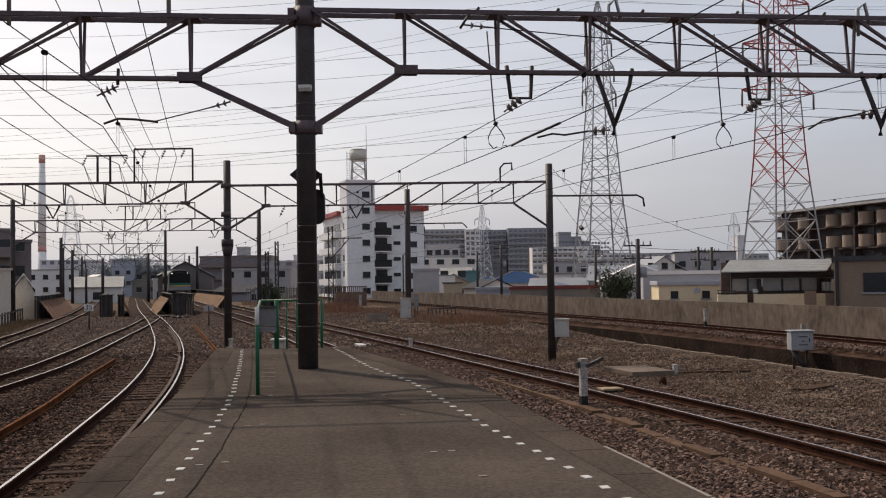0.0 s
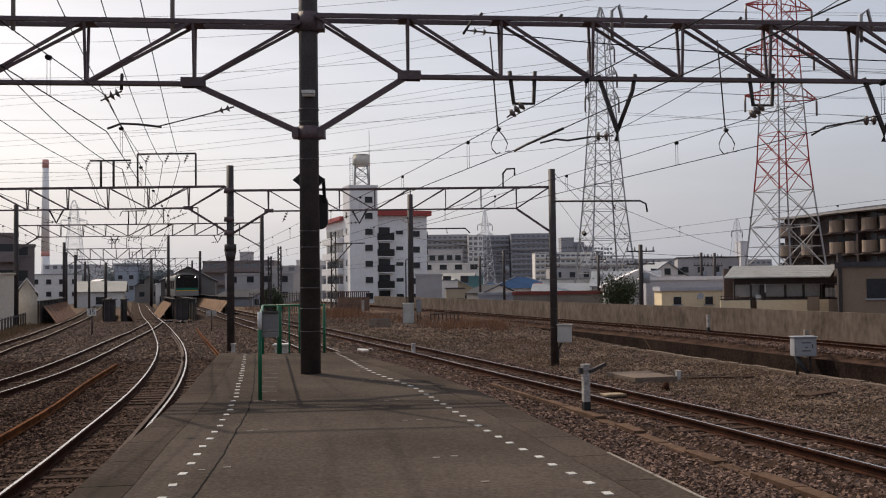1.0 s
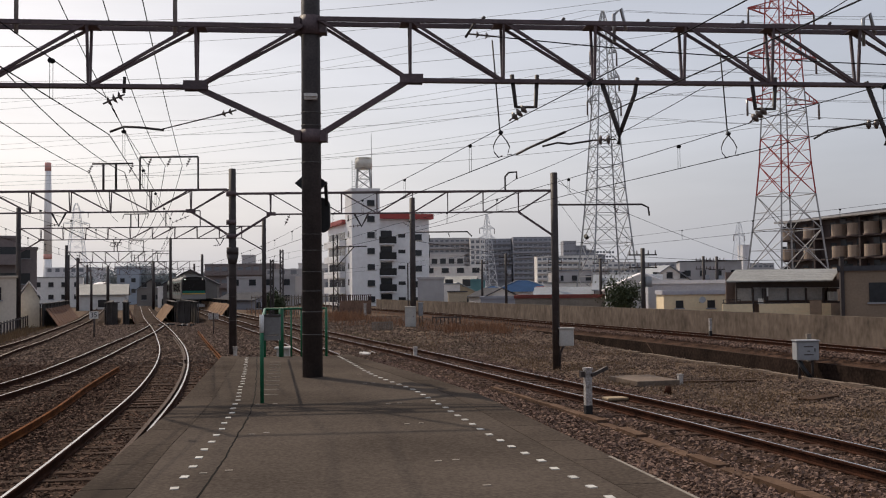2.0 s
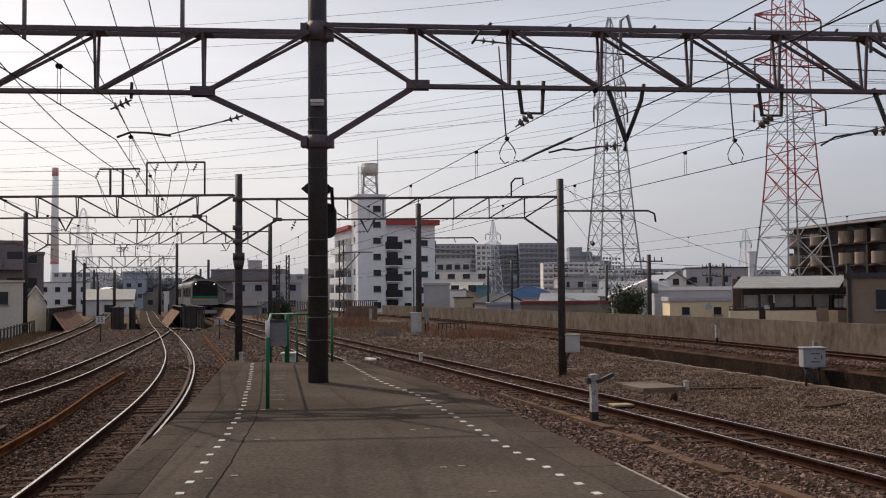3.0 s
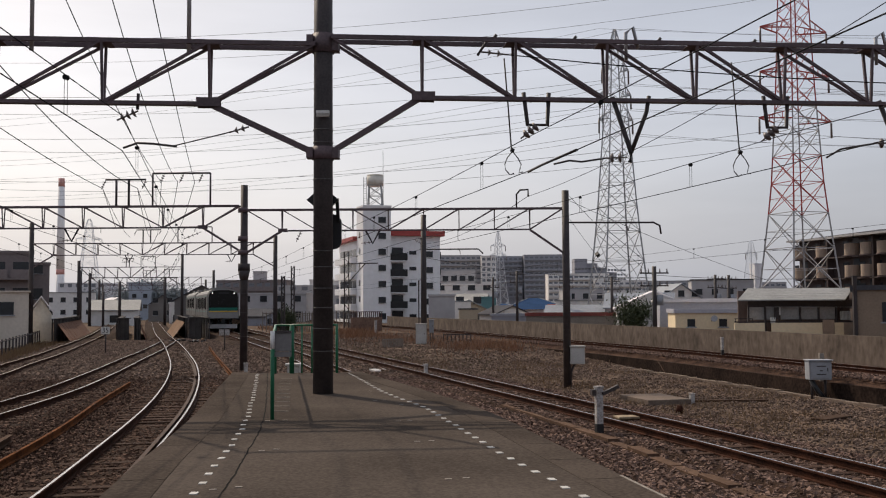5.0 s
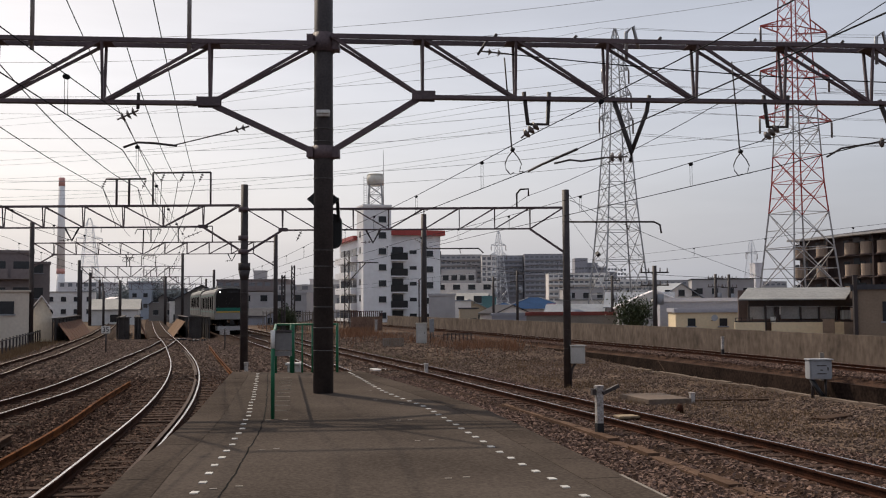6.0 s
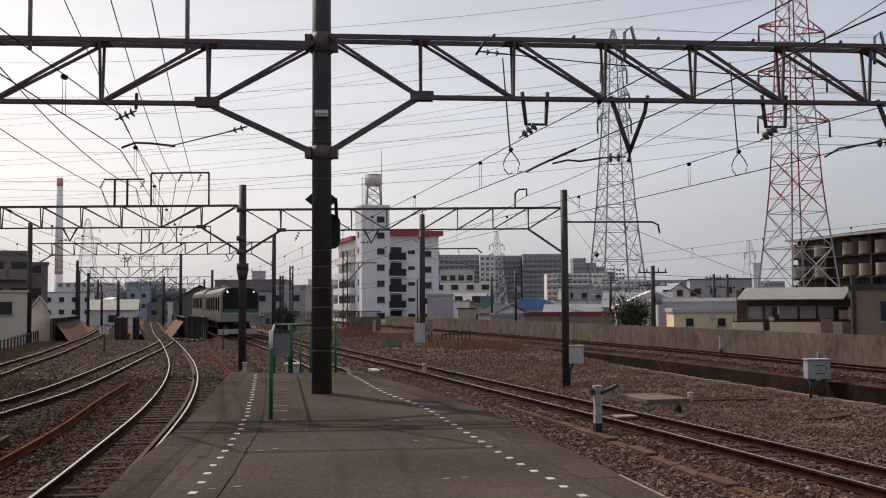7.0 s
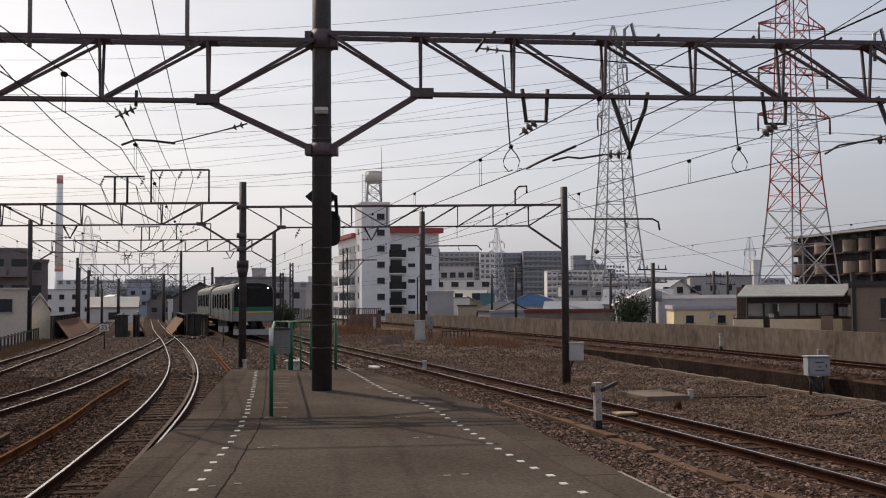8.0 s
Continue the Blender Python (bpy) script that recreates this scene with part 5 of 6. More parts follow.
            for k in range(4):
                bm.faces.new((lo[k], lo[(k + 1) % 4], hi[(k + 1) % 4], hi[k]))
            part("guard_plate", bm, plates or RUST, g, "sloping tan guard plate" if plates else "sloping rusty guard plate")
    return g


plate_girder(L3, -2.5, 80, 108, 1.55, 1.0, "dark bridge girder with sloping rusty guard plates")
plate_girder(L3, 2.1, 84, 108, 1.5)
plate_girder(L1, -2.2, 84, 108, 1.5, 0.6, "dark bridge girder with a rusty inner guard plate")
plate_girder(L1, 2.0, 87, 108, 1.5, -1.0, "dark bridge girder with a sloping tan guard plate", TAN_PLATE)
plate_girder(LA, -2.0, 87, 108, 1.5)
plate_girder(LA, 2.2, 98, 146, 1.5, -1.0, "dark bridge girder with tan guard plates", TAN_PLATE)
for x0, x1, y in ((-21.7, -20.75, 86.8), (-26.7, -25.9, 83.6), (-25.35, -24.95, 83.6)):
    e = root("girder_end", None, "dark riveted end plate of a bridge girder", "bridge girder", "bridge girder ends")
    bm = bmesh.new()
    box(bm, ((x0 + x1) / 2, y, 0.55), (x1 - x0, 0.2, 1.95))
    part("plate", bm, BRIDGE_STEEL, e)
    for f in (0.0, 0.5, 1.0):
        bm = bmesh.new()
        box(bm, (x0 + (x1 - x0) * f, y - 0.16, 0.55), (0.1, 0.16, 1.95))
        part("stiffener", bm, BRIDGE_STEEL, e)
    bm = bmesh.new()
    box(bm, ((x0 + x1) / 2, y, 1.56), (x1 - x0 + 0.2, 0.5, 0.08))
    part("flange", bm, BRIDGE_STEEL, e)
pair = root("track_sign", pose(-13.6, 63, -0.35), "two small white boards on a thin dark post", "sign")
bm = bmesh.new()
rod(bm, (0, 0, 0), (0, 0, 1.42), 0.04, 0.04, 8)
part("post", bm, DARK_STEEL, pair)
for k in (-0.18, 0.18):
    put("board", shared("board", plate(0.27, 0.36, 0.03), WORN_WHITE), pair, pose(k, -0.05, 1.22))
junk = root("scrap_heap", pose(-19.6, 78, -0.35), "dark heap of scrap and cut rail ends", "scrap")
for k in range(16):
    bm = bmesh.new()
    a = random.uniform(0, 3.14)
    c = Vector((random.uniform(-1.6, 1.6), random.uniform(-0.6, 0.6), random.uniform(0.05, 0.3)))
    h = Vector((math.cos(a), math.sin(a), random.uniform(-0.2, 0.2))) * random.uniform(0.2, 0.6)
    beam(bm, c - h, c + h, 0.09, 0.12)
    part("scrap_piece", bm, BLACK, junk)
yb = root("yellow_barrier", None, "yellow safety rail on the far bridge", "barrier")
for z in (1.55, 2.0, 2.4):
    bm = bmesh.new()
    beam(bm, (-48.1, 190, z * 1.12), (-45.5, 190, z * 1.12), 0.1, 0.24)
    part("rail", bm, YELLOW, yb)
for i in range(5):
    bm = bmesh.new()
    beam(bm, (-48.1 + 0.65 * i, 190.05, -0.4), (-48.1 + 0.65 * i, 190.05, 2.7), 0.1, 0.1)
    part("post", bm, YELLOW, yb)


def loose_rails():
    for pts, label in (([(-10.7, 34.7), (-9.5, 28.2), (-8.14, 21.5), (-7.4, 17.0), (-6.6, 11)], "disused rusty rail lying on the ballast"),
                       ([(-15.08, 65.28), (-11.51, 51.67), (-7.88, 38.06)], "disused rusty rail lying beside the platform ramp"),
                       ([(-8.7, 20.5), (-8.2, 18.0), (-7.2, 13)], "grey weathered cable trough cover on ballast")):
        ln = Line(pts)
        bm = bmesh.new()
        w = 0.035 if "rail" in label else 0.06
        sweep(bm, ln.pts(min(p[1] for p in pts), max(p[1] for p in pts), 1.0, 0, -0.08), [(-0.055, -0.14), (0.055, -0.14), (0.05, -0.125), (0.012, -0.115), (0.012, -0.04), (w * 0.9, -0.03), (w * 0.9, 0.0), (-w * 0.9, 0.0), (-w * 0.9, -0.03), (-0.012, -0.04), (-0.012, -0.115), (-0.05, -0.125)])
        tagged(part("loose_rail" if "rail" in label else "trough_cover", bm, OLD_RUST if "rail" in label else TROUGH), label, "rail" if "rail" in label else "trough")


loose_rails()


def guard_rail(line, off, y0, y1):
    bm = bmesh.new()
    pts = line.pts(y0, y1, 1.0, off)
    x, y, z = pts[-1]
    pts.append((x - 0.42, y + 0.9, z))          # flared end
    sweep(bm, pts, [(-0.06, -0.15), (0.06, -0.15), (0.055, -0.13), (0.015, -0.12), (0.015, -0.04), (0.038, -0.03), (0.038, -0.006), (-0.038, -0.006), (-0.038, -0.03), (-0.015, -0.04), (-0.015, -0.12), (-0.055, -0.13)])
    part("guard_rail", bm, BROWN_RAIL, bpy.data.objects["track_platform_west"], "brown rusty guard rail beside the running rail")


guard_rail(L1, 0.4, 2, 34.5)
guard_rail(L1, 0.42, 36.5, 57)


def troughs():
    for line, off, y0, y1, z, w, name in ((Line([(5.1, 10.5), (4.75, 12.5), (4.28, 14.7), (3.84, 16.9), (3.37, 19.5), (2.58, 23.1), (1.9, 25.8), (0.9, 29.5)]), 0, 11, 28, -0.276, 0.22, "cable_trough"), (R2, -3.0, 8, 70, -0.99, 0.24, "drain_kerb")):
        base = root(name, None, "row of weathered concrete covers beside the track", "trough", kind="structure")
        y = y0
        while y < y1:
            bm = bmesh.new()
            a, b = line.pts(y, y + 0.98, 5, off, z)
            dz = random.uniform(-0.045, 0.02)
            sweep(bm, [a, b], [(-w / 2, -0.1), (w / 2, -0.1), (w / 2, 0.1 + dz), (-w / 2, 0.1 + dz)])
            part("cover", bm, KERB if name == "drain_kerb" else DIRTY_KERB, base)
            y += 1.0


troughs()
for x, y, z, sx, sy, sz, rz, label in ((7.4, 36.2, -1.0, 1.6, 2.4, 0.19, 14, "flat grey concrete slab on the gravel"), (-2.7, 42, -0.26, 0.6, 1.3, 0.1, 14, "pale concrete slab on the ballast"), (9.95, 36.1, -1.02, 2.9, 0.28, 0.1, 3, "narrow dirty concrete kerb piece among gravel"), (4.12, 23.3, -0.14, 0.5, 0.42, 0.06, 10, "pale wooden board between the rails"), (11.5, 30.5, -1.0, 1.5, 0.5, 0.08, 40, "loose pale concrete plank on the ground")):
    bm = bmesh.new()
    box(bm, (0, 0, sz / 2), (sx, sy, sz))
    bmesh.ops.bevel(bm, geom=bm.edges[:], offset=0.015, segments=1, affect="EDGES")
    tagged(part("slab" if "slab" in label or "plank" in label else "board", bm, OLD_BOARD if "board" in label else PAINT_GREY if "slab on the ballast" in label else KERB if "slab on" in label else TROUGH), label, "slab").matrix_world = pose(x, y, z, 0, 0, rz)


# ---- buildings ----
def building(name, x, y, w, d, z1, wall, rz=0.0, z0=-1.0, label="", roof=None, parapet=0.3, rows=0, cols=0, win=(1.2, 1.1), z_first=1.6, storey=2.8, side=0, gable=False, balcony=False, group="", frames=True):
    """A house or block: x, y is the middle of its front; front faces -y."""
    b = root(name, pose(x, y, z0, 0, 0, rz), label, "building", group)
    h = z1 - z0
    bm = bmesh.new()
    if gable:
        eave = h * 0.68
        vs = [(-w / 2, eave), (0, h), (w / 2, eave)]
        prism(bm, [(-w / 2, 0), (w / 2, 0), (w / 2, d), (-w / 2, d)], 0, eave)
        part("wall", bm, wall, b)
        bm = bmesh.new()
        for s in (-1, 1):
            lo = [Vector((s * (w / 2 + 0.3), -0.3, eave - 0.15)), Vector((0, -0.3, h)), Vector((0, d + 0.3, h)), Vector((s * (w / 2 + 0.3), d + 0.3, eave - 0.15))]
            up = [v + Vector((0, 0, 0.14)) for v in lo]
            a, c = [bm.verts.new(v) for v in lo], [bm.verts.new(v) for v in up]
            bm.faces.new(a)
            bm.faces.new(c[::-1])
            for k in range(4):
                bm.faces.new((a[k], a[(k + 1) % 4], c[(k + 1) % 4], c[k]))
        part("roof", bm, roof or ROOF_DARK, b)
        for yy in (0.0, d - 0.1):
            bm = bmesh.new()
            f = [bm.verts.new((p, yy + q, z)) for q in (0, 0.1) for p, z in ((-w / 2, eave), (w / 2, eave), (0, h - 0.02))]
            bm.faces.new(f[:3])
            bm.faces.new(f[3:][::-1])
            for k in range(3):
                bm.faces.new((f[k], f[k + 3], f[(k + 1) % 3 + 3], f[(k + 1) % 3]))
            part("gable", bm, wall, b)
    else:
        box(bm, (0, d / 2, h / 2), (w, d, h))
        part("wall", bm, wall, b)
        bm = bmesh.new()
        t = 0.25
        for c, s in (((0, 0, h + parapet / 2), (w + 0.2, t, parapet)), ((0, d, h + parapet / 2), (w + 0.2, t, parapet)), ((-w / 2, d / 2, h + parapet / 2), (t, d - t, parapet)), ((w / 2, d / 2, h + parapet / 2), (t, d - t, parapet))):
            box(bm, c, s)
        box(bm, (0, d / 2, h + 0.03), (w - t, d - t, 0.06))
        part("roof", bm, roof or wall, b)
    if rows:
        pane = shared("window", plate(*win, 0.08), GLASS if frames else FAR_GLASS)
        fr = plate(win[0] + 0.2, 0.09, 0.16)
        frame_mesh = shared("window_frame", fr, BOARD_GREY)
        rail_mesh = shared("balcony", plate(w / cols * 0.86, 1.0, 0.12), wall) if balcony else None
        slab_mesh = None
        for r in range(rows):
            z = z_first + r * storey
            for c in range(cols):
                xx = -w / 2 + (c + 0.5) * w / cols
                o = put("window", pane, b, pose(xx, -0.02, z))
                if frames:
                    put("window_frame", frame_mesh, o, pose(0, 0, -win[1] / 2))
                if balcony:
                    put("balcony", rail_mesh, b, pose(xx, -1.1, z - 0.75))
            if side:
                n = max(1, int(d / 4))
                for c in range(n):
                    put("window", pane, b, pose(side * (w / 2 + 0.02), (c + 0.5) * d / n, z, 0, 0, 90))
            if balcony:
                bm = bmesh.new()
                box(bm, (0, -0.58, z - 1.27), (w * 0.98, 1.15, 0.16))
                part("balcony_slab", bm, wall, b)
    return b


def white_apartment():
    b = root("apartment_building", pose(-13.2, 165, -1.0, 0, 0, 18), "white seven-storey apartment block with dark balconies and red roof edge", "building")
    tw, tower_h, main_h, st = 4.7, 19.6, 15.0, 2.62
    bm = bmesh.new()
    box(bm, (tw / 2, 2.3, tower_h / 2), (tw, 4.6, tower_h))
    part("stair_tower", bm, FACADE, b)
    bm = bmesh.new()
    box(bm, (tw / 2, 2.3, tower_h + 0.15), (tw + 0.2, 4.8, 0.3))
    part("tower_cap", bm, FACADE, b)
    bm = bmesh.new()
    box(bm, (9.1, 7.2, main_h / 2), (8.8, 12, main_h))
    part("wall", bm, FACADE, b)
    bm = bmesh.new()
    box(bm, (2.3, 11.5, main_h / 2 - 0.3), (4.6, 13.6, main_h - 0.6))
    part("wing", bm, FACADE, b)
    bm = bmesh.new()
    prism(bm, [(4.3, 0.3), (14.1, 0.3), (14.1, 13.6), (4.3, 13.6)], main_h, main_h + 0.85)
    part("roof_edge", bm, RED_PAINT, b, "red painted roof edge")
    bm = bmesh.new()
    box(bm, (1.0, 11.5, main_h - 0.3), (3.4, 14.2, 0.7))
    part("roof_edge", bm, RED_PAINT, b)
    win = shared("window", plate(1.25, 0.95, 0.08), GLASS)
    wide = shared("window", plate(1.2, 0.6, 0.08), GLASS)
    frame_mesh = shared("window_frame", plate(1.4, 0.07, 0.16), ROOF_GREY)
    slit = shared("window", plate(0.7, 1.0, 0.08), GLASS)
    # dark plate added for the shaded recess behind each wing balcony
    wing_recess = shared("balcony_door_and_shade", plate(2.7, 1.35, 0.06), GLASS)
    rail = shared("balcony_rail", plate(2.8, 1.15, 0.08), BLACK)
    back = shared("balcony_door_and_shade", plate(1.9, 2.0, 0.06), GLASS)
    for i in range(8):
        z = 1.05 + 2.45 + (i - 0.5) * st - 1.0
        if i < 7:
            o = put("window", win, b, pose(3.2, -0.03, z + 0.6))
            put("window_frame", frame_mesh, o, pose(0, -0.02, -0.52))
        if i < 6:
            put("window", slit, b, pose(-0.03, 2.3, z + 0.8, 0, 0, 90))
        if i < 5:
            zb = z - 0.1
            put("balcony_door_and_shade", back, b, pose(6.1, 1.17, zb + 0.5))
            bal = put("balcony_rail", rail, b, pose(6.05, -0.1, zb - 0.1))
            for s in (-1.4, 1.4):
                bm = bmesh.new()
                box(bm, (s, 0.62, 0), (0.08, 1.2, 1.15))
                part("side_rail", bm, BLACK, bal)
            bm = bmesh.new()
            box(bm, (6.05, 0.55, zb - 0.78), (2.95, 1.35, 0.16))
            part("balcony_slab", bm, FACADE, b)
            put("window", wide, b, pose(8.75, 1.17, z + 0.55))
            o = put("window", win, b, pose(11.6, 1.17, z + 0.35))
            put("window_frame", frame_mesh, o, pose(0, -0.02, -0.52))
            bm = bmesh.new()
            box(bm, (13.75, 3.2, z + 0.2), (0.6, 1.6, 1.2))
            part("end_balcony", bm, BLACK, b)
            for k in range(4):
                bm = bmesh.new()
                box(bm, (-0.5, 6.2 + 3.2 * k, z - 0.55), (1.1, 3.0, 1.1))
                part("wing_balcony", bm, FACADE, b)
                put("balcony_door_and_shade", wing_recess, b, pose(-0.03, 6.2 + 3.2 * k, z + 0.62, 0, 0, 90))
    # water tank on a lattice stand
    tank = root("water_tank", pose(-11.35, 167.3, 18.9), "pale steel water tank on a lattice stand with ladder", "water tank")
    bm = bmesh.new()
    rod(bm, (0, 0, 3.35), (0, 0, 5.0), 1.38, 1.38, 12)
    rod(bm, (0, 0, 5.0), (0, 0, 5.18), 1.44, 1.3, 12)
    part("tank", bm, CREAM_TANK, tank)
    cs = [(-1, -1), (1, -1), (1, 1), (-1, 1)]

    def strut(name, p, q, t):
        bm = bmesh.new()
        beam(bm, p, q, t)
        part(name, bm, GREY_STEEL, tank)

    for k in range(4):
        (a, b2), (c, d2) = cs[k], cs[(k + 1) % 4]
        strut("leg", (a * 1.15, b2 * 1.15, 0), (a, b2, 3.35), 0.14)
        for z in (0.1, 1.7):
            strut("brace", (a * 1.1, b2 * 1.1, z), (c * 1.05, d2 * 1.05, z + 1.55), 0.09)
            strut("brace", (c * 1.1, d2 * 1.1, z), (a * 1.05, b2 * 1.05, z + 1.55), 0.09)
            strut("girt", (a * 1.05, b2 * 1.05, z + 1.6), (c * 1.05, d2 * 1.05, z + 1.6), 0.09)
    bm = bmesh.new()
    for s in (-0.25, 0.25):
        beam(bm, (-1.6 + s, -0.9, 0), (-1.6 + s, -0.9, 4.7), 0.08)
    for i in range(12):
        beam(bm, (-1.85, -0.9, 0.4 * i), (-1.35, -0.9, 0.4 * i), 0.06)
    part("ladder", bm, GREY_STEEL, tank)
    bm = bmesh.new()
    rod(bm, (1.3, 0, 0), (1.3, 0, 9.2), 0.06, 0.03, 6)
    part("aerial", bm, DARK_STEEL, tank)


white_apartment()


def brown_apartment():
    b = root("apartment_building", pose(48.9, 140, -1.0, 0, 0, -73.4), "brown tiled apartment block with rounded tan balconies", "building")
    H, st = 11.95, 2.75
    bm = bmesh.new()
    box(bm, (18, 6.5, H / 2), (36, 13, H))
    part("wall", bm, SHADED_BROWN, b)
    bm = bmesh.new()
    e = [bm.verts.new(v) for v in ((-0.8, -0.6, H + 0.14), (37, -0.6, H + 0.14), (37, 14, H + 0.14), (-0.8, 14, H + 0.14), (8, 6.5, H + 1.2), (33, 6.5, H + 1.2))]
    for f in ((0, 1, 5, 4), (1, 2, 5), (2, 3, 4, 5), (3, 0, 4), (3, 2, 1, 0)):
        bm.faces.new([e[i] for i in f])
    part("roof", bm, ROOF_DARK, b)
    pane = shared("window", plate(1.1, 1.75, 0.08), GLASS)
    rail_bm = bmesh.new()
    prism(rail_bm, [(-0.95, 0.0)] + [(-0.95 * math.cos(3.14159 * i / 10), -0.35 - 0.95 * math.sin(3.14159 * i / 10)) for i in range(11)] + [(0.95, 0.0)], 0.0, 1.45)
    bay_rail = shared("balcony", rail_bm, TAN_FACADE)
    slab_bm = bmesh.new()
    prism(slab_bm, [(-1.05, 0.0)] + [(-1.05 * math.cos(3.14159 * i / 10), -0.35 - 1.02 * math.sin(3.14159 * i / 10)) for i in range(11)] + [(1.05, 0.0)], -0.16, -0.004)
    slab = shared("balcony_slab", slab_bm, BROWN_FACADE)
    for c, x in enumerate((0.9, 5.6, 11.3, 14.3, 17.3, 20.5, 24.5, 28.5)):
        for r in range(4):
            z = 0.95 + r * st
            o = put("balcony", bay_rail, b, pose(x, 0, z + 0.35), "rounded tan balcony")
            put("balcony_slab", slab, o, pose(0, 0, 0))
            put("window", pane, b, pose(x - 1.55, -0.03, z + 1.35))
            put("window", pane, b, pose(x + 0.4, -0.03, z + 1.75))
        if c % 2:
            bm = bmesh.new()
            box(bm, (x + 1.5, -0.5, H / 2), (0.3, 1.0, H))
            part("fin_wall", bm, SHADED_BROWN, b)
    for x0, x1, out in ((-0.7, 2.6, 1.5), (2.8, 9.4, 1.1), (9.6, 36, 1.9)):
        bm = bmesh.new()
        box(bm, ((x0 + x1) / 2, -out / 2, H + 0.0), (x1 - x0, out + 0.1, 0.26))
        part("eave", bm, PAINT_GREY, b, "pale grey roof eave")
    for r in range(4):
        bm = bmesh.new()
        box(bm, (18, -0.5, 0.95 + r * st + 0.14), (35.6, 1.0, 0.18))
        part("floor_band", bm, SHADED_BROWN, b)


brown_apartment()

building("shop_house", 28.5, 58.3, 9.6, 8, 3.2, TAN_RENDER, -22, label="brown rendered low house behind the wall", rows=1, cols=2, win=(1.6, 1.2), z_first=2.9, roof=ROOF_DARK)


def canopy_shed():
    s = root("lean_to_shed", pose(22.6, 66, -1.0), "lean-to with a sloping pale metal roof and cream wall", "shed")

    def block(name, x0, x1, y0, y1, z0, z1, m, label=""):
        bm = bmesh.new()
        box(bm, ((x0 + x1) / 2, (y0 + y1) / 2, (z0 + z1) / 2), (x1 - x0, y1 - y0, z1 - z0))
        return part(name, bm, m, s, label)

    bm = bmesh.new()
    a = [(-3.9, -1.0, 3.62), (2.95, -1.0, 3.62), (4.68, 2.0, 4.4), (-2.38, 2.0, 4.4)]
    lo, hi = [bm.verts.new(v) for v in a], [bm.verts.new((v[0], v[1], v[2] + 0.07)) for v in a]
    bm.faces.new(lo[::-1])
    bm.faces.new(hi)
    for k in range(4):
        bm.faces.new((lo[k], lo[(k + 1) % 4], hi[(k + 1) % 4], hi[k]))
    part("roof", bm, ROOF_GREY, s)
    for i in range(7):
        f = i / 6.5 + 0.03
        bm = bmesh.new()
        beam(bm, (-3.9 + 1.52 * f, -1.0 + 3 * f, 3.71 + 0.78 * f), (2.95 + 1.73 * f, -1.0 + 3 * f, 3.70 + 0.78 * f), 0.02, 0.006)
        part("roof_seam", bm, ROOF_GREY, s)
    block("fascia", -3.05, 4.2, -0.36, -0.3, 3.24, 3.66, DARK_STEEL, "dark board under the eave")
    block("back_wall", -3.1, 4.3, 1.7, 1.85, 0, 4.3, BROWN_FACADE)
    for x in (-3.05, -1.96, -1.1, 0.285, 1.475, 2.62, 2.95, 4.05):
        block("post", x - 0.05, x + 0.05, -0.42, -0.3, 0, 3.3, DARK_STEEL)
    for x0, x1 in ((-3.0, -2.0), (-1.92, -1.25), (-0.95, 0.25), (0.32, 1.42), (1.53, 2.55)):
        block("panel", x0, x1, -0.29, -0.25, 2.42, 3.22, SCREEN, "grey translucent screen panel")
    for x0, x1, m, words in ((-4.15, -2.25, CREAM, "cream rendered parapet"), (-1.8, 1.42, CREAM, "cream rendered parapet"), (2.2, 2.78, CREAM, "cream rendered parapet"), (2.78, 3.75, TAN_FACADE, "brown parapet end")):
        block("parapet", x0, x1, -1.1, -0.98, 0, 2.22, m, words)
    block("door_panel", 1.44, 2.18, -1.12, -1.0, 0, 2.4, TAN_FACADE, "brown wooden panel")
    block("handrail", -4.15, 3.75, -1.1, -1.0, 2.25, 2.33, DARK_STEEL)
    block("handrail", -4.15, -3.0, -1.1, -1.04, 2.48, 2.52, DARK_STEEL)
    for k in range(4):
        block("baluster", -4.12 + 0.36 * k, -4.08 + 0.36 * k, -1.09, -1.05, 2.3, 2.5, DARK_STEEL)


canopy_shed()
drain = root("downpipe_post", pose(24.15, 60, -1.0), "dark square post beside the brown house", "post")
bm = bmesh.new()
box(bm, (0, 0, 2.5), (0.22, 0.22, 5.0))
part("shaft", bm, DARK_STEEL, drain)
bm = bmesh.new()
box(bm, (0, 0, 5.03), (0.28, 0.28, 0.06))
part("cap", bm, DARK_STEEL, drain)
building("low_building", 20.3, 74.4, 6.8, 7, 1.78, CREAM, -8, label="cream rendered low building behind the wall", rows=1, cols=3, win=(0.55, 0.6), z_first=2.05, roof=ROOF_SHEET)
building("low_building", 21.6, 84, 7.6, 10, 2.6, ROOF_SHEET, -8, label="low warehouse with a pale metal roof", roof=ROOF_PALE)
building("white_house", 19.6, 95, 6.9, 10, 3.6, FAR_WHITE, -8, label="grey-white house with a gabled metal roof", roof=ROOF_PALE, gable=True, rows=1, cols=2, z_first=1.6)
building("warehouse", 12.5, 100, 9.0, 8, 1.35, CONCRETE, -6, label="low warehouse with a rusty red roof edge", roof=ROOF_RED)
building("warehouse", 8.6, 122, 6.0, 8, 1.1, MID_FACADE, -6, label="low grey warehouse behind the wall")


def blue_house(x, y, w, d, eave, top):
    h = root("blue_roof_house", pose(x, y, -1), "house with a blue tiled hipped roof", "house")
    bm = bmesh.new()
    box(bm, (0, 0, (eave + 1) / 2), (w, d, eave + 1))
    part("wall", bm, FAR_WHITE, h)
    bm = bmesh.new()
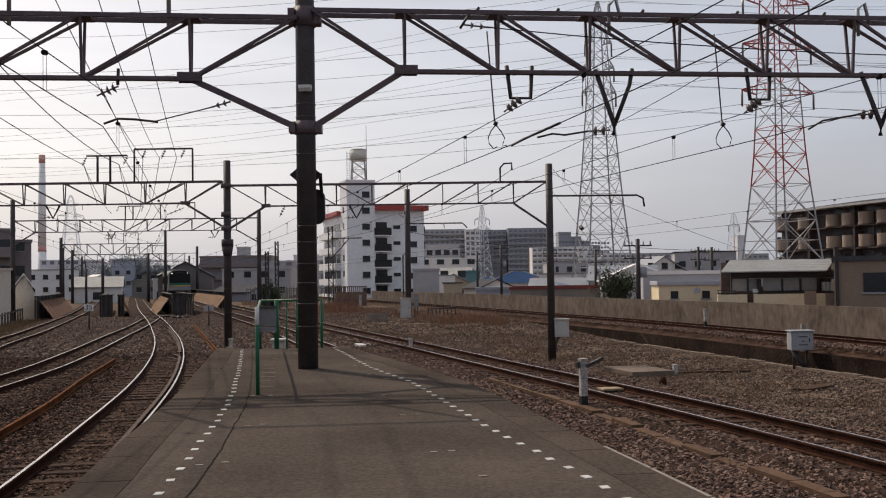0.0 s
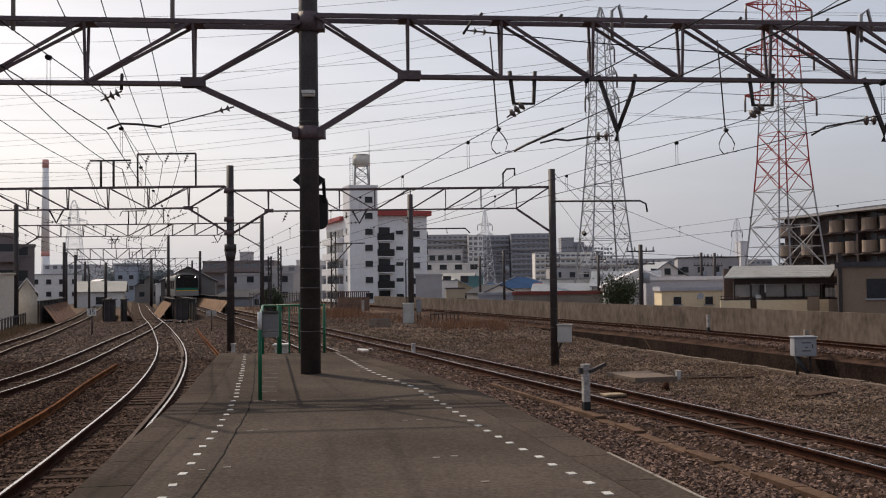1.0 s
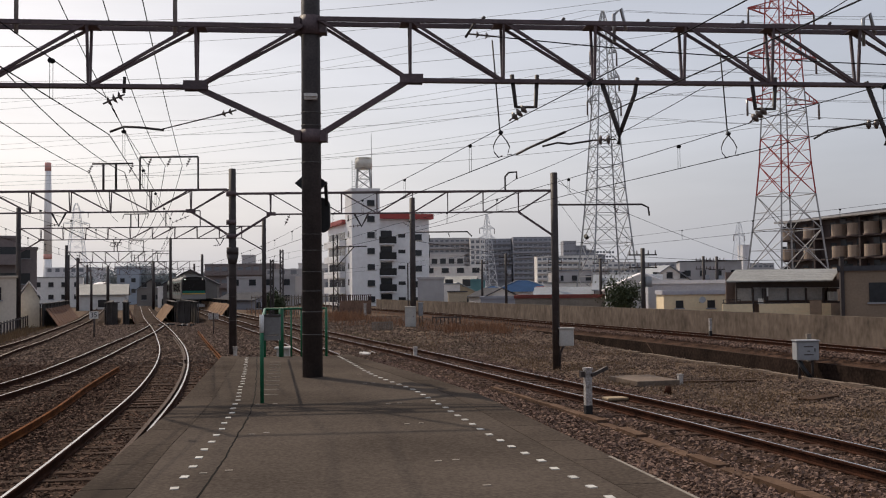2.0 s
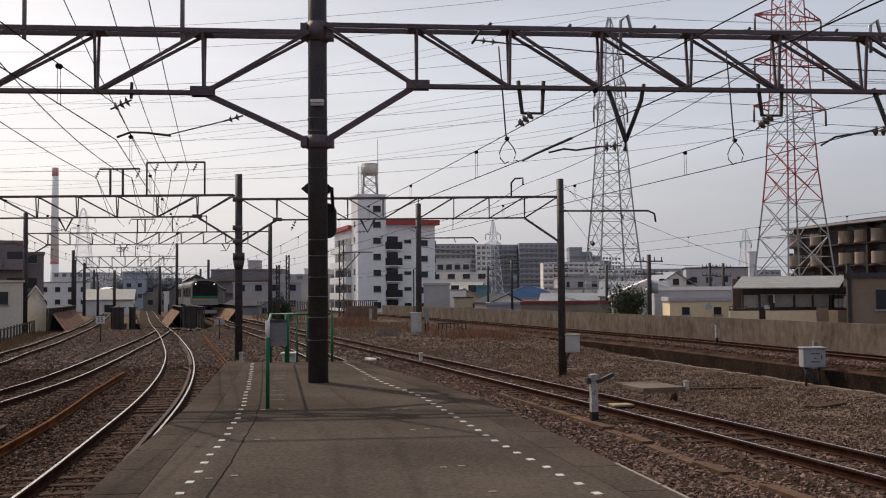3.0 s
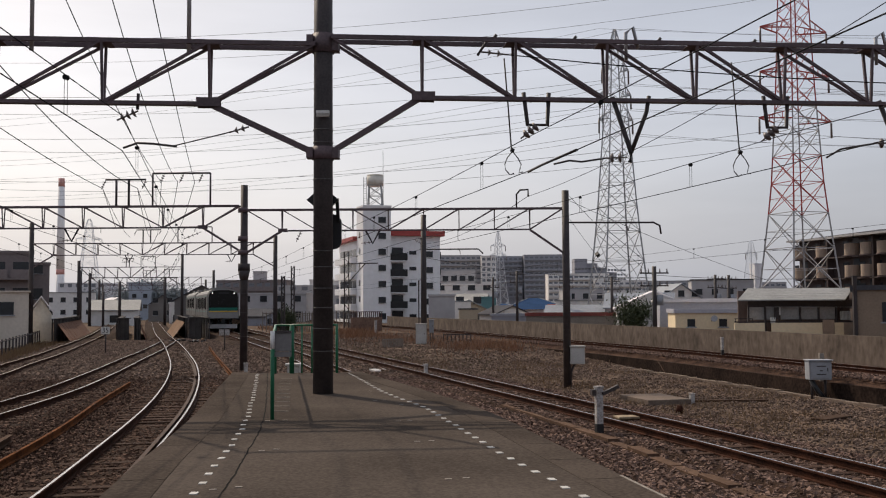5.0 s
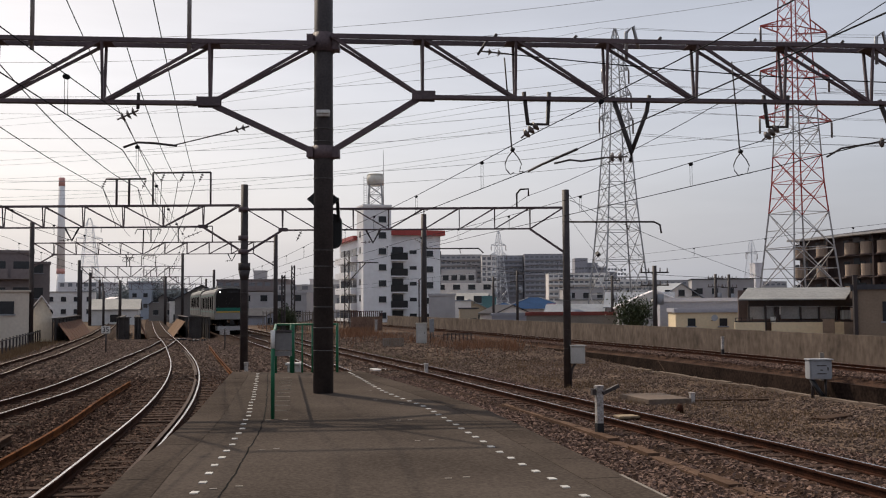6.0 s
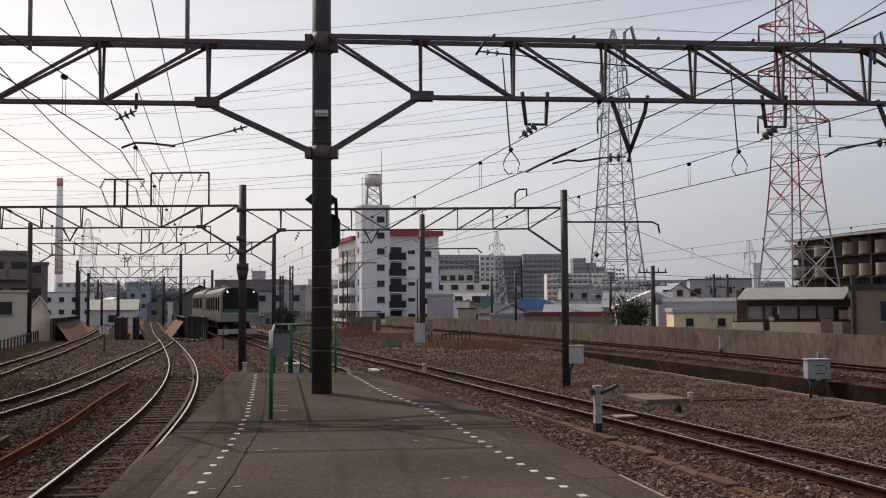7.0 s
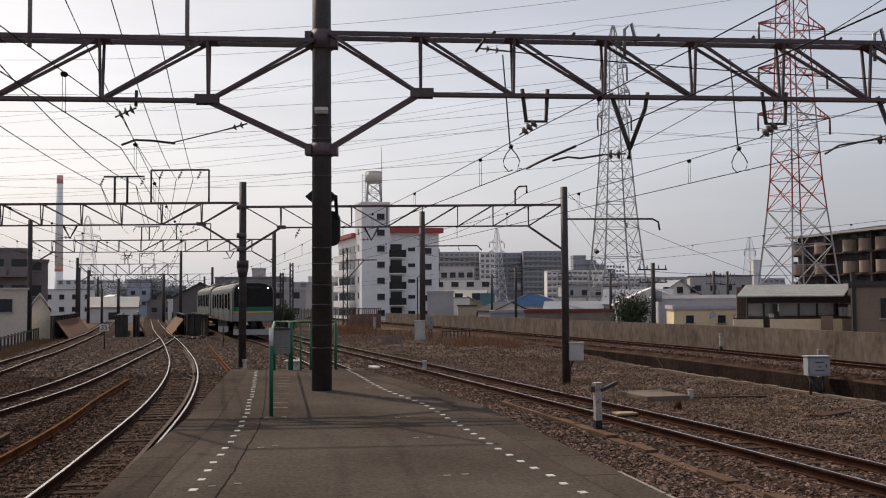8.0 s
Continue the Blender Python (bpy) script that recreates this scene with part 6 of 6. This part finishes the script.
    e = [bm.verts.new((i * (w / 2 + 0.5), j * (d / 2 + 0.5), eave + 1)) for i, j in ((-1, -1), (1, -1), (1, 1), (-1, 1))]
    r0, r1 = bm.verts.new((-w * 0.08, 0, top + 1)), bm.verts.new((w * 0.08, 0, top + 1))
    for f in ((e[0], e[1], r1, r0), (e[1], e[2], r1), (e[2], e[3], r0, r1), (e[3], e[0], r0), (e[3], e[2], e[1], e[0])):
        bm.faces.new(f)
    part("roof", bm, ROOF_BLUE, h)
    for i, j, r in ((-1, -1, -w * 0.08), (1, -1, w * 0.08)):
        bm = bmesh.new()
        rod(bm, (i * (w / 2 + 0.5), j * (d / 2 + 0.5), eave + 1.03), (r, 0, top + 1.03), 0.09, 0.09, 6)
        part("ridge", bm, ROOF_SLATE, h, "pale ridge tiles")


blue_house(13.5, 154, 9.2, 8, 1.8, 3.5)
blue_house(9.2, 159, 3.6, 5, 1.9, 2.7)
building("prefab_office", -0.4, 140, 3.6, 6, 3.7, FAR_FACADE, 0, label="plain grey sheet metal store")
building("prefab_office", 3.6, 152, 5.2, 6, 3.2, CREAM_DULL, 6, label="cream two-storey prefab house", roof=ROOF_GREY, gable=True, rows=2, cols=2, z_first=1.4)
building("teal_shed", 6.9, 170, 3.4, 5, 3.6, TEAL_WALL, 0, label="small teal sheet metal shed")
building("grey_house", 3.8, 200, 12, 10, 6.4, FAR_WHITE, 0, label="pale grey three-storey house", rows=2, cols=4, z_first=4.2, win=(1.4, 1.2))
building("grey_house", 2.0, 214, 9, 10, 9.4, FAR_FACADE, 0, label="grey stepped apartment house", rows=3, cols=5, z_first=3.5)
for x, w, y, z1, m, cols, rows, words, bal in (
        (7.6, 25.5, 562, 29.9, FAR_FACADE, 9, 8, "distant grey apartment slab with balconies", True),
        (33, 21, 566, 29.4, MID_FACADE, 8, 8, "distant slate grey apartment slab", True),
        (55, 22, 560, 29.9, MID_FACADE, 8, 8, "distant slate grey apartment slab", True),
        (24, 8, 550, 29.0, FAR_WHITE, 3, 8, "distant pale apartment slab", False),
        (66, 30, 500, 17.5, FAR_WHITE, 12, 5, "pale distant apartment slab with rows of windows", True),
        (118, 42, 520, 14.2, FAR_FACADE, 14, 3, "long low distant grey block", True),
        (158, 40, 530, 13.4, FAR_FACADE, 14, 3, "long low distant grey block", True),
        (86, 26, 495, 14.0, FAR_WHITE, 9, 4, "pale distant apartment block", True)):
    building("apartment_slab", x, y, w, 14, z1, m, 0, label=words, rows=rows, cols=cols, win=(1.7, 1.5), z_first=z1 - 2.85 * rows + 2.2, storey=2.85, group="distant apartment slabs", balcony=bal, frames=False)
for k in range(5):
    building("apartment_slab", 86 + 7.5 * k, 640 + 8 * k, 8, 14, 31 - 2.6 * k - (2 if k > 3 else 0), MID_FACADE, 0, label="distant dark stepped apartment slab", rows=8, cols=4, win=(1.4, 1.3), z_first=6, storey=2.85, group="distant apartment slabs", frames=False)
building("office_tower", 105, 340, 2.4, 6, 15.6, FAR_BLUE, 0, label="slim pale blue distant tower")
# west side
house = building("rendered_house", -33.7, 70.3, 9.2, 9, 3.55, RENDER_WARM, 22, label="grey-white rendered house with a flat roof", rows=1, cols=3, win=(1.15, 0.95), z_first=3.4, roof=RENDER_WARM, parapet=0.12)
bm = bmesh.new()
box(bm, (-1.2, 3.2, 4.95), (5.2, 2.4, 0.5))
part("roof_room", bm, FACADE, house, "white low rooftop cabin")
building("storage_shed", -32.5, 82, 1.6, 4, 3.3, CREAM_TANK, 21, label="small cream gabled shed", roof=ROOF_PALE, gable=True)
building("dark_apartment", -48.9, 108.1, 9.5, 10, 8.3, HAZY_BROWN, 23, label="dark brown apartment block beside the line", rows=3, cols=4, win=(1.6, 1.2), z_first=2.2, balcony=True)
building("dark_apartment", -45.1, 112.5, 2.6, 9, 7.2, HAZY_BROWN, 23, label="dark brown apartment annex with open stairs", rows=3, cols=1, win=(1.2, 1.2), z_first=2.2)
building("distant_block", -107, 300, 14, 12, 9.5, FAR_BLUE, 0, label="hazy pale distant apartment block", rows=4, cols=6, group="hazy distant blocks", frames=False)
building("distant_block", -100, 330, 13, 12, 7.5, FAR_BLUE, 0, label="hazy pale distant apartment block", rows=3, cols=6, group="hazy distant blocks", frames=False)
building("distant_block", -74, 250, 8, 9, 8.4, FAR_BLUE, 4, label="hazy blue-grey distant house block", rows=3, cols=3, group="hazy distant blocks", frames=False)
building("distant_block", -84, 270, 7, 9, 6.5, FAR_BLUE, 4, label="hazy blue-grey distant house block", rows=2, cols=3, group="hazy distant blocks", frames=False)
building("white_house", -47.4, 158, 6.4, 7.0, 3.5, FAR_WHITE, 104, label="white house with a grey gabled roof", roof=ROOF_GREY, gable=True, rows=1, cols=2, side=-1, z_first=1.7)
building("white_house", -43.4, 170, 5, 7, 3.0, FAR_WHITE, 14, label="pale low house beside the tracks", rows=1, cols=2)
building("dark_roof_house", -37, 155, 8, 9, 5.6, GABLE_GREY, 10, label="dark house with a steep gable roof", roof=ROOF_DARK, gable=True)
building("distant_block", -43.6, 230, 16, 10, 8.2, HAZY_BROWN, 0, label="long brown-grey distant block with rows of windows", rows=3, cols=9, z_first=2.6, balcony=True, group="hazy distant blocks", frames=False)
building("distant_block", -55, 240, 30, 10, 5.4, MID_FACADE, 0, label="long grey distant apartment block", rows=3, cols=12, group="hazy distant blocks", frames=False)
building("distant_block", -27, 205, 14, 10, 6.4, FAR_FACADE, 0, label="grey distant apartment block", rows=3, cols=6, group="hazy distant blocks", frames=False)
building("rooftop_block", -44.2, 242, 2.6, 4, 10.6, FAR_FACADE, 0, label="grey distant block with a roof tank", rows=3, cols=2, group="hazy distant blocks")
building("grey_house", -30.5, 180, 12, 9, 4.6, FAR_FACADE, 0, label="grey house behind the train line", rows=2, cols=4, z_first=2, group="houses")
building("grey_house", -23.5, 230, 14, 9, 8.2, FAR_WHITE, 0, label="pale distant apartment house", rows=3, cols=5, z_first=2, group="houses")


for x, y, w, d, z1, m, rf, gb, rz_, words in (
        (1.4, 150, 5.0, 6, 3.0, FAR_WHITE, ROOF_SLATE, False, 8, "pale flat-roofed house behind the wall"),
        (3.1, 133, 2.4, 5, 1.9, CREAM_DULL, ROOF_DARK, False, 0, "small cream house with a dark roof"),
        (7.6, 182, 8.0, 7, 4.4, FAR_WHITE, ROOF_GREY, True, 80, "pale house with a grey gable roof"),
        (9.4, 141, 5.0, 6, 2.3, FAR_WHITE, ROOF_DARK, True, 20, "white house with a dark gable roof"),
        (20.5, 141, 6.0, 6, 2.4, FAR_FACADE, ROOF_RED, True, 84, "grey house with a rusty red roof"),
        (17.0, 128, 6.0, 7, 2.9, FAR_WHITE, ROOF_GREY, False, -6, "pale flat-roofed house behind low warehouses"),
        (24.0, 165, 9.0, 8, 5.0, FAR_FACADE, ROOF_SLATE, False, 0, "grey three-storey house with small windows"),
        (17.4, 112, 5.5, 6, 2.3, FAR_FACADE, ROOF_SLATE, True, 78, "grey low house with a slate roof"),
        (25.0, 112, 8.0, 7, 3.6, FAR_FACADE, ROOF_SLATE, True, 78, "grey-white house with a pale metal roof"),
        (31.5, 122, 10.0, 8, 2.9, FAR_WHITE, ROOF_GREY, False, -8, "long white low building behind the houses"),
        (41.5, 152, 9.0, 8, 6.0, FAR_FACADE, ROOF_DARK, False, -10, "grey four-storey house with a dark roof"),
        (33.0, 142, 6.0, 7, 5.2, FAR_WHITE, ROOF_SLATE, True, 10, "pale house with a slate gable roof"),
        (-70.0, 190, 9.0, 8, 5.2, FAR_WHITE, ROOF_GREY, False, 18, "pale apartment house beside the far tracks"),
        (-61.5, 192, 8.0, 8, 4.2, FAR_WHITE, ROOF_PALE, True, 30, "white house with a pale gable roof"),
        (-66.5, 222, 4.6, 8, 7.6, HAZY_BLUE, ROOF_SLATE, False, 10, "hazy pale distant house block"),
        (-51.5, 186, 5.0, 7, 4.6, GABLE_GREY, ROOF_DARK, True, 16, "brown-grey house with a dark roof"),
        (-24.5, 150, 6.0, 7, 2.0, MID_FACADE, ROOF_DARK, True, 60, "low slate grey house with a dark roof beside the line")):
    building("small_house", x, y, w, d, z1, m, rz_, label=words, roof=rf, gable=gb, parapet=0.15, rows=2 if z1 > 4 else 1, cols=max(2, int(w / 2)), win=(0.9, 0.9), z_first=max(0.9, (z1 + 1) * 0.42), storey=2.3, group="small houses")


def house_extras():
    d = root("satellite_dish", None, "grey satellite dish on a wall bracket", "dish")
    bm = bmesh.new()
    rod(bm, (19.5, 73.6, 1.35), (19.42, 73.45, 1.4), 0.08, 0.24, 14)
    part("reflector", bm, BOARD_GREY, d)
    bm = bmesh.new()
    rod(bm, (19.5, 73.6, 1.35), (19.5, 74.9, 1.15), 0.04, 0.04, 6)
    part("bracket", bm, DARK_STEEL, d)
    c = root("laundry", None, "white and dark laundry hanging under the lean-to roof", "laundry")
    for k, (x, w, z0, z1, m) in enumerate(((21.05, 0.34, 1.2, 1.56, PAINT_WHITE), (21.3, 0.3, 1.45, 2.2, DARK_STEEL), (21.5, 0.12, 1.7, 2.25, PAINT_WHITE), (25.7, 0.66, 1.38, 1.95, CABINET))):
        bm = bmesh.new()
        ridge = [(x - w / 2 + w * i / 6, 65.42 + 0.03 * (i % 2)) for i in range(7)]
        prism(bm, ridge + [(p[0], p[1] + 0.03) for p in ridge[::-1]], z0, z1)
        part("cloth", bm, m, c)
    bm = bmesh.new()
    rod(bm, (20.6, 65.45, 2.24), (26.2, 65.45, 2.2), 0.02, 0.02, 6)
    part("pole", bm, GREY_STEEL, c)


house_extras()


def chimney():
    c = root("chimney", pose(-151.2, 400, -1), "tall pale chimney with red bands", "chimney")
    zs = [(0, 16.5, PAINT_GREY), (16.5, 18.5, RED_PAINT), (18.5, 51.2, PAINT_GREY), (51.2, 54.5, RED_PAINT)]
    for a, b, m in zs:
        bm = bmesh.new()
        rod(bm, (0, 0, a), (0, 0, b), 1.75 - a * 0.01, 1.75 - b * 0.01, 24)
        part("shaft", bm, CHIM_RED if m is RED_PAINT else FAR_CHIM, c)


chimney()


def picket_fence(pts, h, z, step, m, label, name="fence"):
    f = root(name, None, label, "fence")
    a, b = Vector(pts[0]), Vector(pts[1])
    n = max(2, int((b - a).length / step))
    bm = bmesh.new()
    beam(bm, (a.x, a.y, z + h * 0.9), (b.x, b.y, z + h * 0.9), 0.06, 0.08)
    part("rail", bm, m, f)
    for i in range(n + 1):
        p = a.lerp(b, i / n)
        bm = bmesh.new()
        beam(bm, (p.x, p.y, z), (p.x, p.y, z + h), 0.08, 0.08)
        part("picket", bm, m, f)


picket_fence(((-22.6, 50), (-31.4, 79)), 1.05, -0.35, 1.7, DARK_STEEL, "dark low post fence beside the west track")
picket_fence(((-20.0, 112), (-10.2, 118)), 2.3, -0.4, 0.42, CONCRETE, "grey concrete picket fence by the apartment block")
picket_fence(((-17.4, 104), (-14.6, 112)), 2.1, -0.4, 0.5, CONCRETE, "grey concrete picket fence along the line")
picket_fence(((-4.25, 70), (-2.9, 70.4)), 0.62, -0.42, 0.12, CONCRETE, "pale low picket barrier among dry weeds")
picket_fence(((-0.1, 78), (2.0, 78.6)), 0.7, -0.42, 0.3, DARK_STEEL, "dark low railing beside the cabinets")


# ---- plants, stones ----
def blades(name, label, spots, m, h=(0.3, 0.7), n=26, spread=0.45, wide=0.012):
    """Tufts of thin upright blades."""
    rng = np.random.RandomState(7)
    verts, faces = [], []
    for x, y, k in spots:
        z = ground_z(x, y) - 0.05
        for _ in range(int(n * k)):
            a, r = rng.uniform(0, 6.283), spread * rng.uniform(0, 1) ** 0.5
            bx, by = x + r * math.cos(a), y + r * math.sin(a)
            hh = rng.uniform(*h) * (0.6 + 0.4 * k)
            t, l = rng.uniform(0, 6.283), rng.uniform(0.05, 0.45) * hh
            ww = wide * rng.uniform(0.7, 1.6)
            dx, dy = ww * math.cos(t + 1.57), ww * math.sin(t + 1.57)
            i = len(verts)
            verts += [(bx - dx, by - dy, z), (bx + dx, by + dy, z), (bx + l * 0.4 * math.cos(t) + dx * 0.7, by + l * 0.4 * math.sin(t) + dy * 0.7, z + hh * 0.6), (bx + l * math.cos(t), by + l * math.sin(t), z + hh)]
            faces += [(i, i + 1, i + 2), (i, i + 2, i + 3)]
    me = bpy.data.meshes.new(name)
    me.from_pydata(verts, [], faces)
    me.materials.append(m)
    tagged(new(name, me), label, "plants", kind="stuff")


rng = np.random.RandomState(3)
spots = []
for cx, cy, w, n in ((-7.4, 92, 2.2, 46), (-9.6, 102, 2.6, 70), (2.0, 69, 1.9, 60), (-3.9, 80, 1.4, 16), (4.6, 66, 1.2, 14)):
    for _ in range(n):
        spots.append((rng.normal(cx, w * 0.5), rng.normal(cy, w * 0.8), rng.uniform(0.3, 1.5)))
for _ in range(170):
    y = rng.uniform(58, 112)
    lo, hi = R1.at(y) + 2.6, R2.at(y) - 3.2
    x = lo + (hi - lo) * rng.uniform(0, 1)
    k = noise.noise((x * 0.3, y * 0.12, 2)) + 0.1
    if k > 0:
        spots.append((x, y, min(1.5, 0.3 + 2.0 * k)))
for _ in range(50):
    y = rng.uniform(100, 125)
    spots.append((R1.at(y) + rng.uniform(3, 10), y, rng.uniform(0.8, 1.6)))
blades("dry_weeds", "orange-brown dry weeds between the tracks", spots, WEED_RUST, (0.06, 0.75), 22, 0.7, 0.005)
spots = []
for _ in range(900):
    y = rng.uniform(20, 60)
    lo, hi = R1.at(y) + 2.2, R2.at(y) - 2.6
    x = lo + (hi - lo) * rng.uniform(0.05, 1)
    k = noise.noise((x * 0.35, y * 0.22, 5)) + 0.2
    if k > 0:
        spots.append((x, y, min(1.0, 0.3 + 2.2 * k)))
blades("dry_grass", "straw-coloured dry grass tufts in the yard", spots, DRY_GRASS, (0.07, 0.24), 46, 0.8, 0.006)
spots = [(R1.at(y) + rng.uniform(1.8, 9), y, rng.uniform(0.4, 1.1)) for y in rng.uniform(46, 84, 620)]
blades("green_grass", "short dull green grass beside the middle track", spots, GREEN_GRASS, (0.04, 0.13), 44, 1.0, 0.009)
spots = [(L3.at(y) + rng.uniform(-3.6, -1.9), y, rng.uniform(0.5, 1.2)) for y in rng.uniform(38, 78, 260)]
blades("yellow_grass", "yellow dry grass along the west fence", spots, DRY_GRASS, (0.15, 0.5), 30, 0.5, 0.012)


def bush(x, y, z, h, w, label, m=None, leaf=0.095):
    t = root("tree", pose(x, y, z), label, "tree")
    bm = bmesh.new()
    rod(bm, (0, 0, 0), (0.05, 0, h * 0.5), 0.12, 0.07, 8)
    r = random.Random(int(x * 100))
    limbs = []
    for i in range(9):
        a = 6.283 * i / 9
        e = Vector((math.cos(a) * w * 0.3, math.sin(a) * w * 0.3, h * r.uniform(0.5, 0.95)))
        rod(bm, (0.03, 0, h * 0.3), e, 0.05, 0.015, 6)
        limbs.append(e)
    part("trunk", bm, WOOD, t)
    bm = bmesh.new()
    for i in range(3600):
        e = limbs[i % 9]
        p = e + Vector((r.gauss(0, w * 0.17), r.gauss(0, w * 0.17), r.gauss(0, h * 0.14)))
        n = Vector((r.gauss(0, 1), r.gauss(0, 1), r.gauss(0, 1))).normalized()
        u = n.orthogonal().normalized() * leaf
        v = n.cross(u) * 0.7
        bm.faces.new([bm.verts.new(p + k) for k in (-u, v, u, -v)])
    part("crown", bm, m or LEAF, t)


bush(15.5, 84, -1, 3.6, 2.6, "dark green shrub tree before a white house")
bush(-15.7, 101, -1, 2.9, 1.7, "dark evergreen shrub beside the line")
for x, y, h, w in ((-70, 226, 7.4, 5.5), (-66, 228, 8.2, 6), (-61.5, 231, 7, 5.5), (-82, 236, 6.5, 6)):
    bush(x, y, -1, h, w, "hazy grey-green tree among distant houses", FAR_LEAF, 0.2)


def stones(name, label, places, size, m, seed):
    """Loose angular stones resting at (x, y, z)."""
    r = np.random.RandomState(seed)
    n = len(places)
    base = np.array([(-1, -1, -1), (1, -1, -1), (1, 1, -1), (-1, 1, -1), (-1, -1, 1), (1, -1, 1), (1, 1, 1), (-1, 1, 1)]) * 0.5
    c = np.array(places)
    s = size * r.uniform(0.55, 1.25, (n, 1, 3))
    v = (base[None] + r.uniform(-0.22, 0.22, (n, 8, 3))) * s
    ang, tip = r.uniform(0, 6.283, n), r.uniform(-0.7, 0.7, n)
    ca, sa, ct, st = np.cos(ang)[:, None], np.sin(ang)[:, None], np.cos(tip)[:, None], np.sin(tip)[:, None]
    y, z = v[:, :, 1] * ct - v[:, :, 2] * st, v[:, :, 1] * st + v[:, :, 2] * ct
    x = v[:, :, 0]
    v = np.stack([x * ca - y * sa, x * sa + y * ca, z], 2) + c[:, None, :]
    q = np.array([(0, 3, 2, 1), (4, 5, 6, 7), (0, 1, 5, 4), (1, 2, 6, 5), (2, 3, 7, 6), (3, 0, 4, 7)])
    f = (q[None] + (np.arange(n) * 8)[:, None, None]).reshape(-1, 4)
    me = bpy.data.meshes.new(name)
    me.from_pydata(v.reshape(-1, 3).tolist(), [], f.tolist())
    me.materials.append(m)
    tagged(new(name, me), label, "gravel", kind="stuff")


def field(n, y0, y1, left, right, z, seed, power=1.6):
    r = np.random.RandomState(seed)
    out = []
    while len(out) < n:
        y = y0 + (y1 - y0) * r.uniform() ** power
        a, b = left(y), right(y)
        x = a + (b - a) * r.uniform()
        out.append((x, y, z(x, y) + r.uniform(-0.03, 0.008)))
    return out


def bed_z(x, y):
    d = min(abs(x - ln.at(y)) for ln in (L1, L2, L3, LA, R1))
    if abs(x - L1.at(y)) < 0.95 or abs(x - R1.at(y)) < 0.95:
        return -0.182
    return -0.17 if d < 1.15 else -0.17 - min((d - 1.15) * 0.4, 0.08)


stones("ballast_stones", "brown-grey loose track ballast stones", field(48000, 10, 40, lambda y: LA.at(y) + 0.2, lambda y: R1.at(y) + 2.2, bed_z, 1), 0.055, STONE, 2)
stones("ballast_stones", "dark brown loose track ballast stones", field(50000, 9, 40, lambda y: L3.at(y) - 2.0 if y > 22 else L1.at(y) - 6.5, lambda y: L1.at(y) + 1.6, bed_z, 3), 0.054, STONE_DARK, 4)
stones("ballast_stones", "dark ballast stones between the far tracks", field(30000, 38, 84, lambda y: L3.at(y) - 2.0, lambda y: LA.at(y) - 1.2, bed_z, 13, 1.0), 0.08, STONE_MID, 14)
stones("ballast_stones", "brown ballast stones along the far middle track", field(9000, 38, 80, lambda y: LA.at(y) - 1.2, lambda y: R1.at(y) + 1.8, bed_z, 15, 1.0), 0.09, STONE_MID, 16)
stones("ballast_stones", "grey-brown loose stones in the lower yard", field(34000, 14, 60, lambda y: R1.at(y) + 1.6, lambda y: R2.at(y) - 2.4, lambda x, y: ground_z(x, y) + 0.012, 5, 1.3), 0.062, YARD_STONE, 6)
stones("ballast_stones", "grey-brown stones in the far yard", field(20000, 50, 104, lambda y: R1.at(y) + 1.6, lambda y: R2.at(y) - 2.4, lambda x, y: ground_z(x, y) + 0.01, 25, 1.0), 0.085, YARD_STONE, 26)
stones("ballast_stones", "brown ballast stones under the east track", field(14000, 28, 75, lambda y: R2.at(y) - 2.2, lambda y: R2.at(y) + 2.2, lambda x, y: -0.17, 7, 1.2), 0.07, STONE, 8)


# ---- moving things ----
def motions():
    for i, car in enumerate(cars):
        rows = []
        for k in range(17):
            t = k * 0.5
            y = TRAIN_Y(t) + i * 19.6
            y2 = y + 18.6
            rows.append((t, pose(LA.at(y), y, 0.06 + grade(y), 0, 0, -math.degrees(math.atan2(LA.at(y2) - LA.at(y), 18.6)))))
        walk(car, rows)


def TRAIN_Y(t):
    """Distance of the cab along the line."""
    return 136.5 - 8.2 * t


motions()
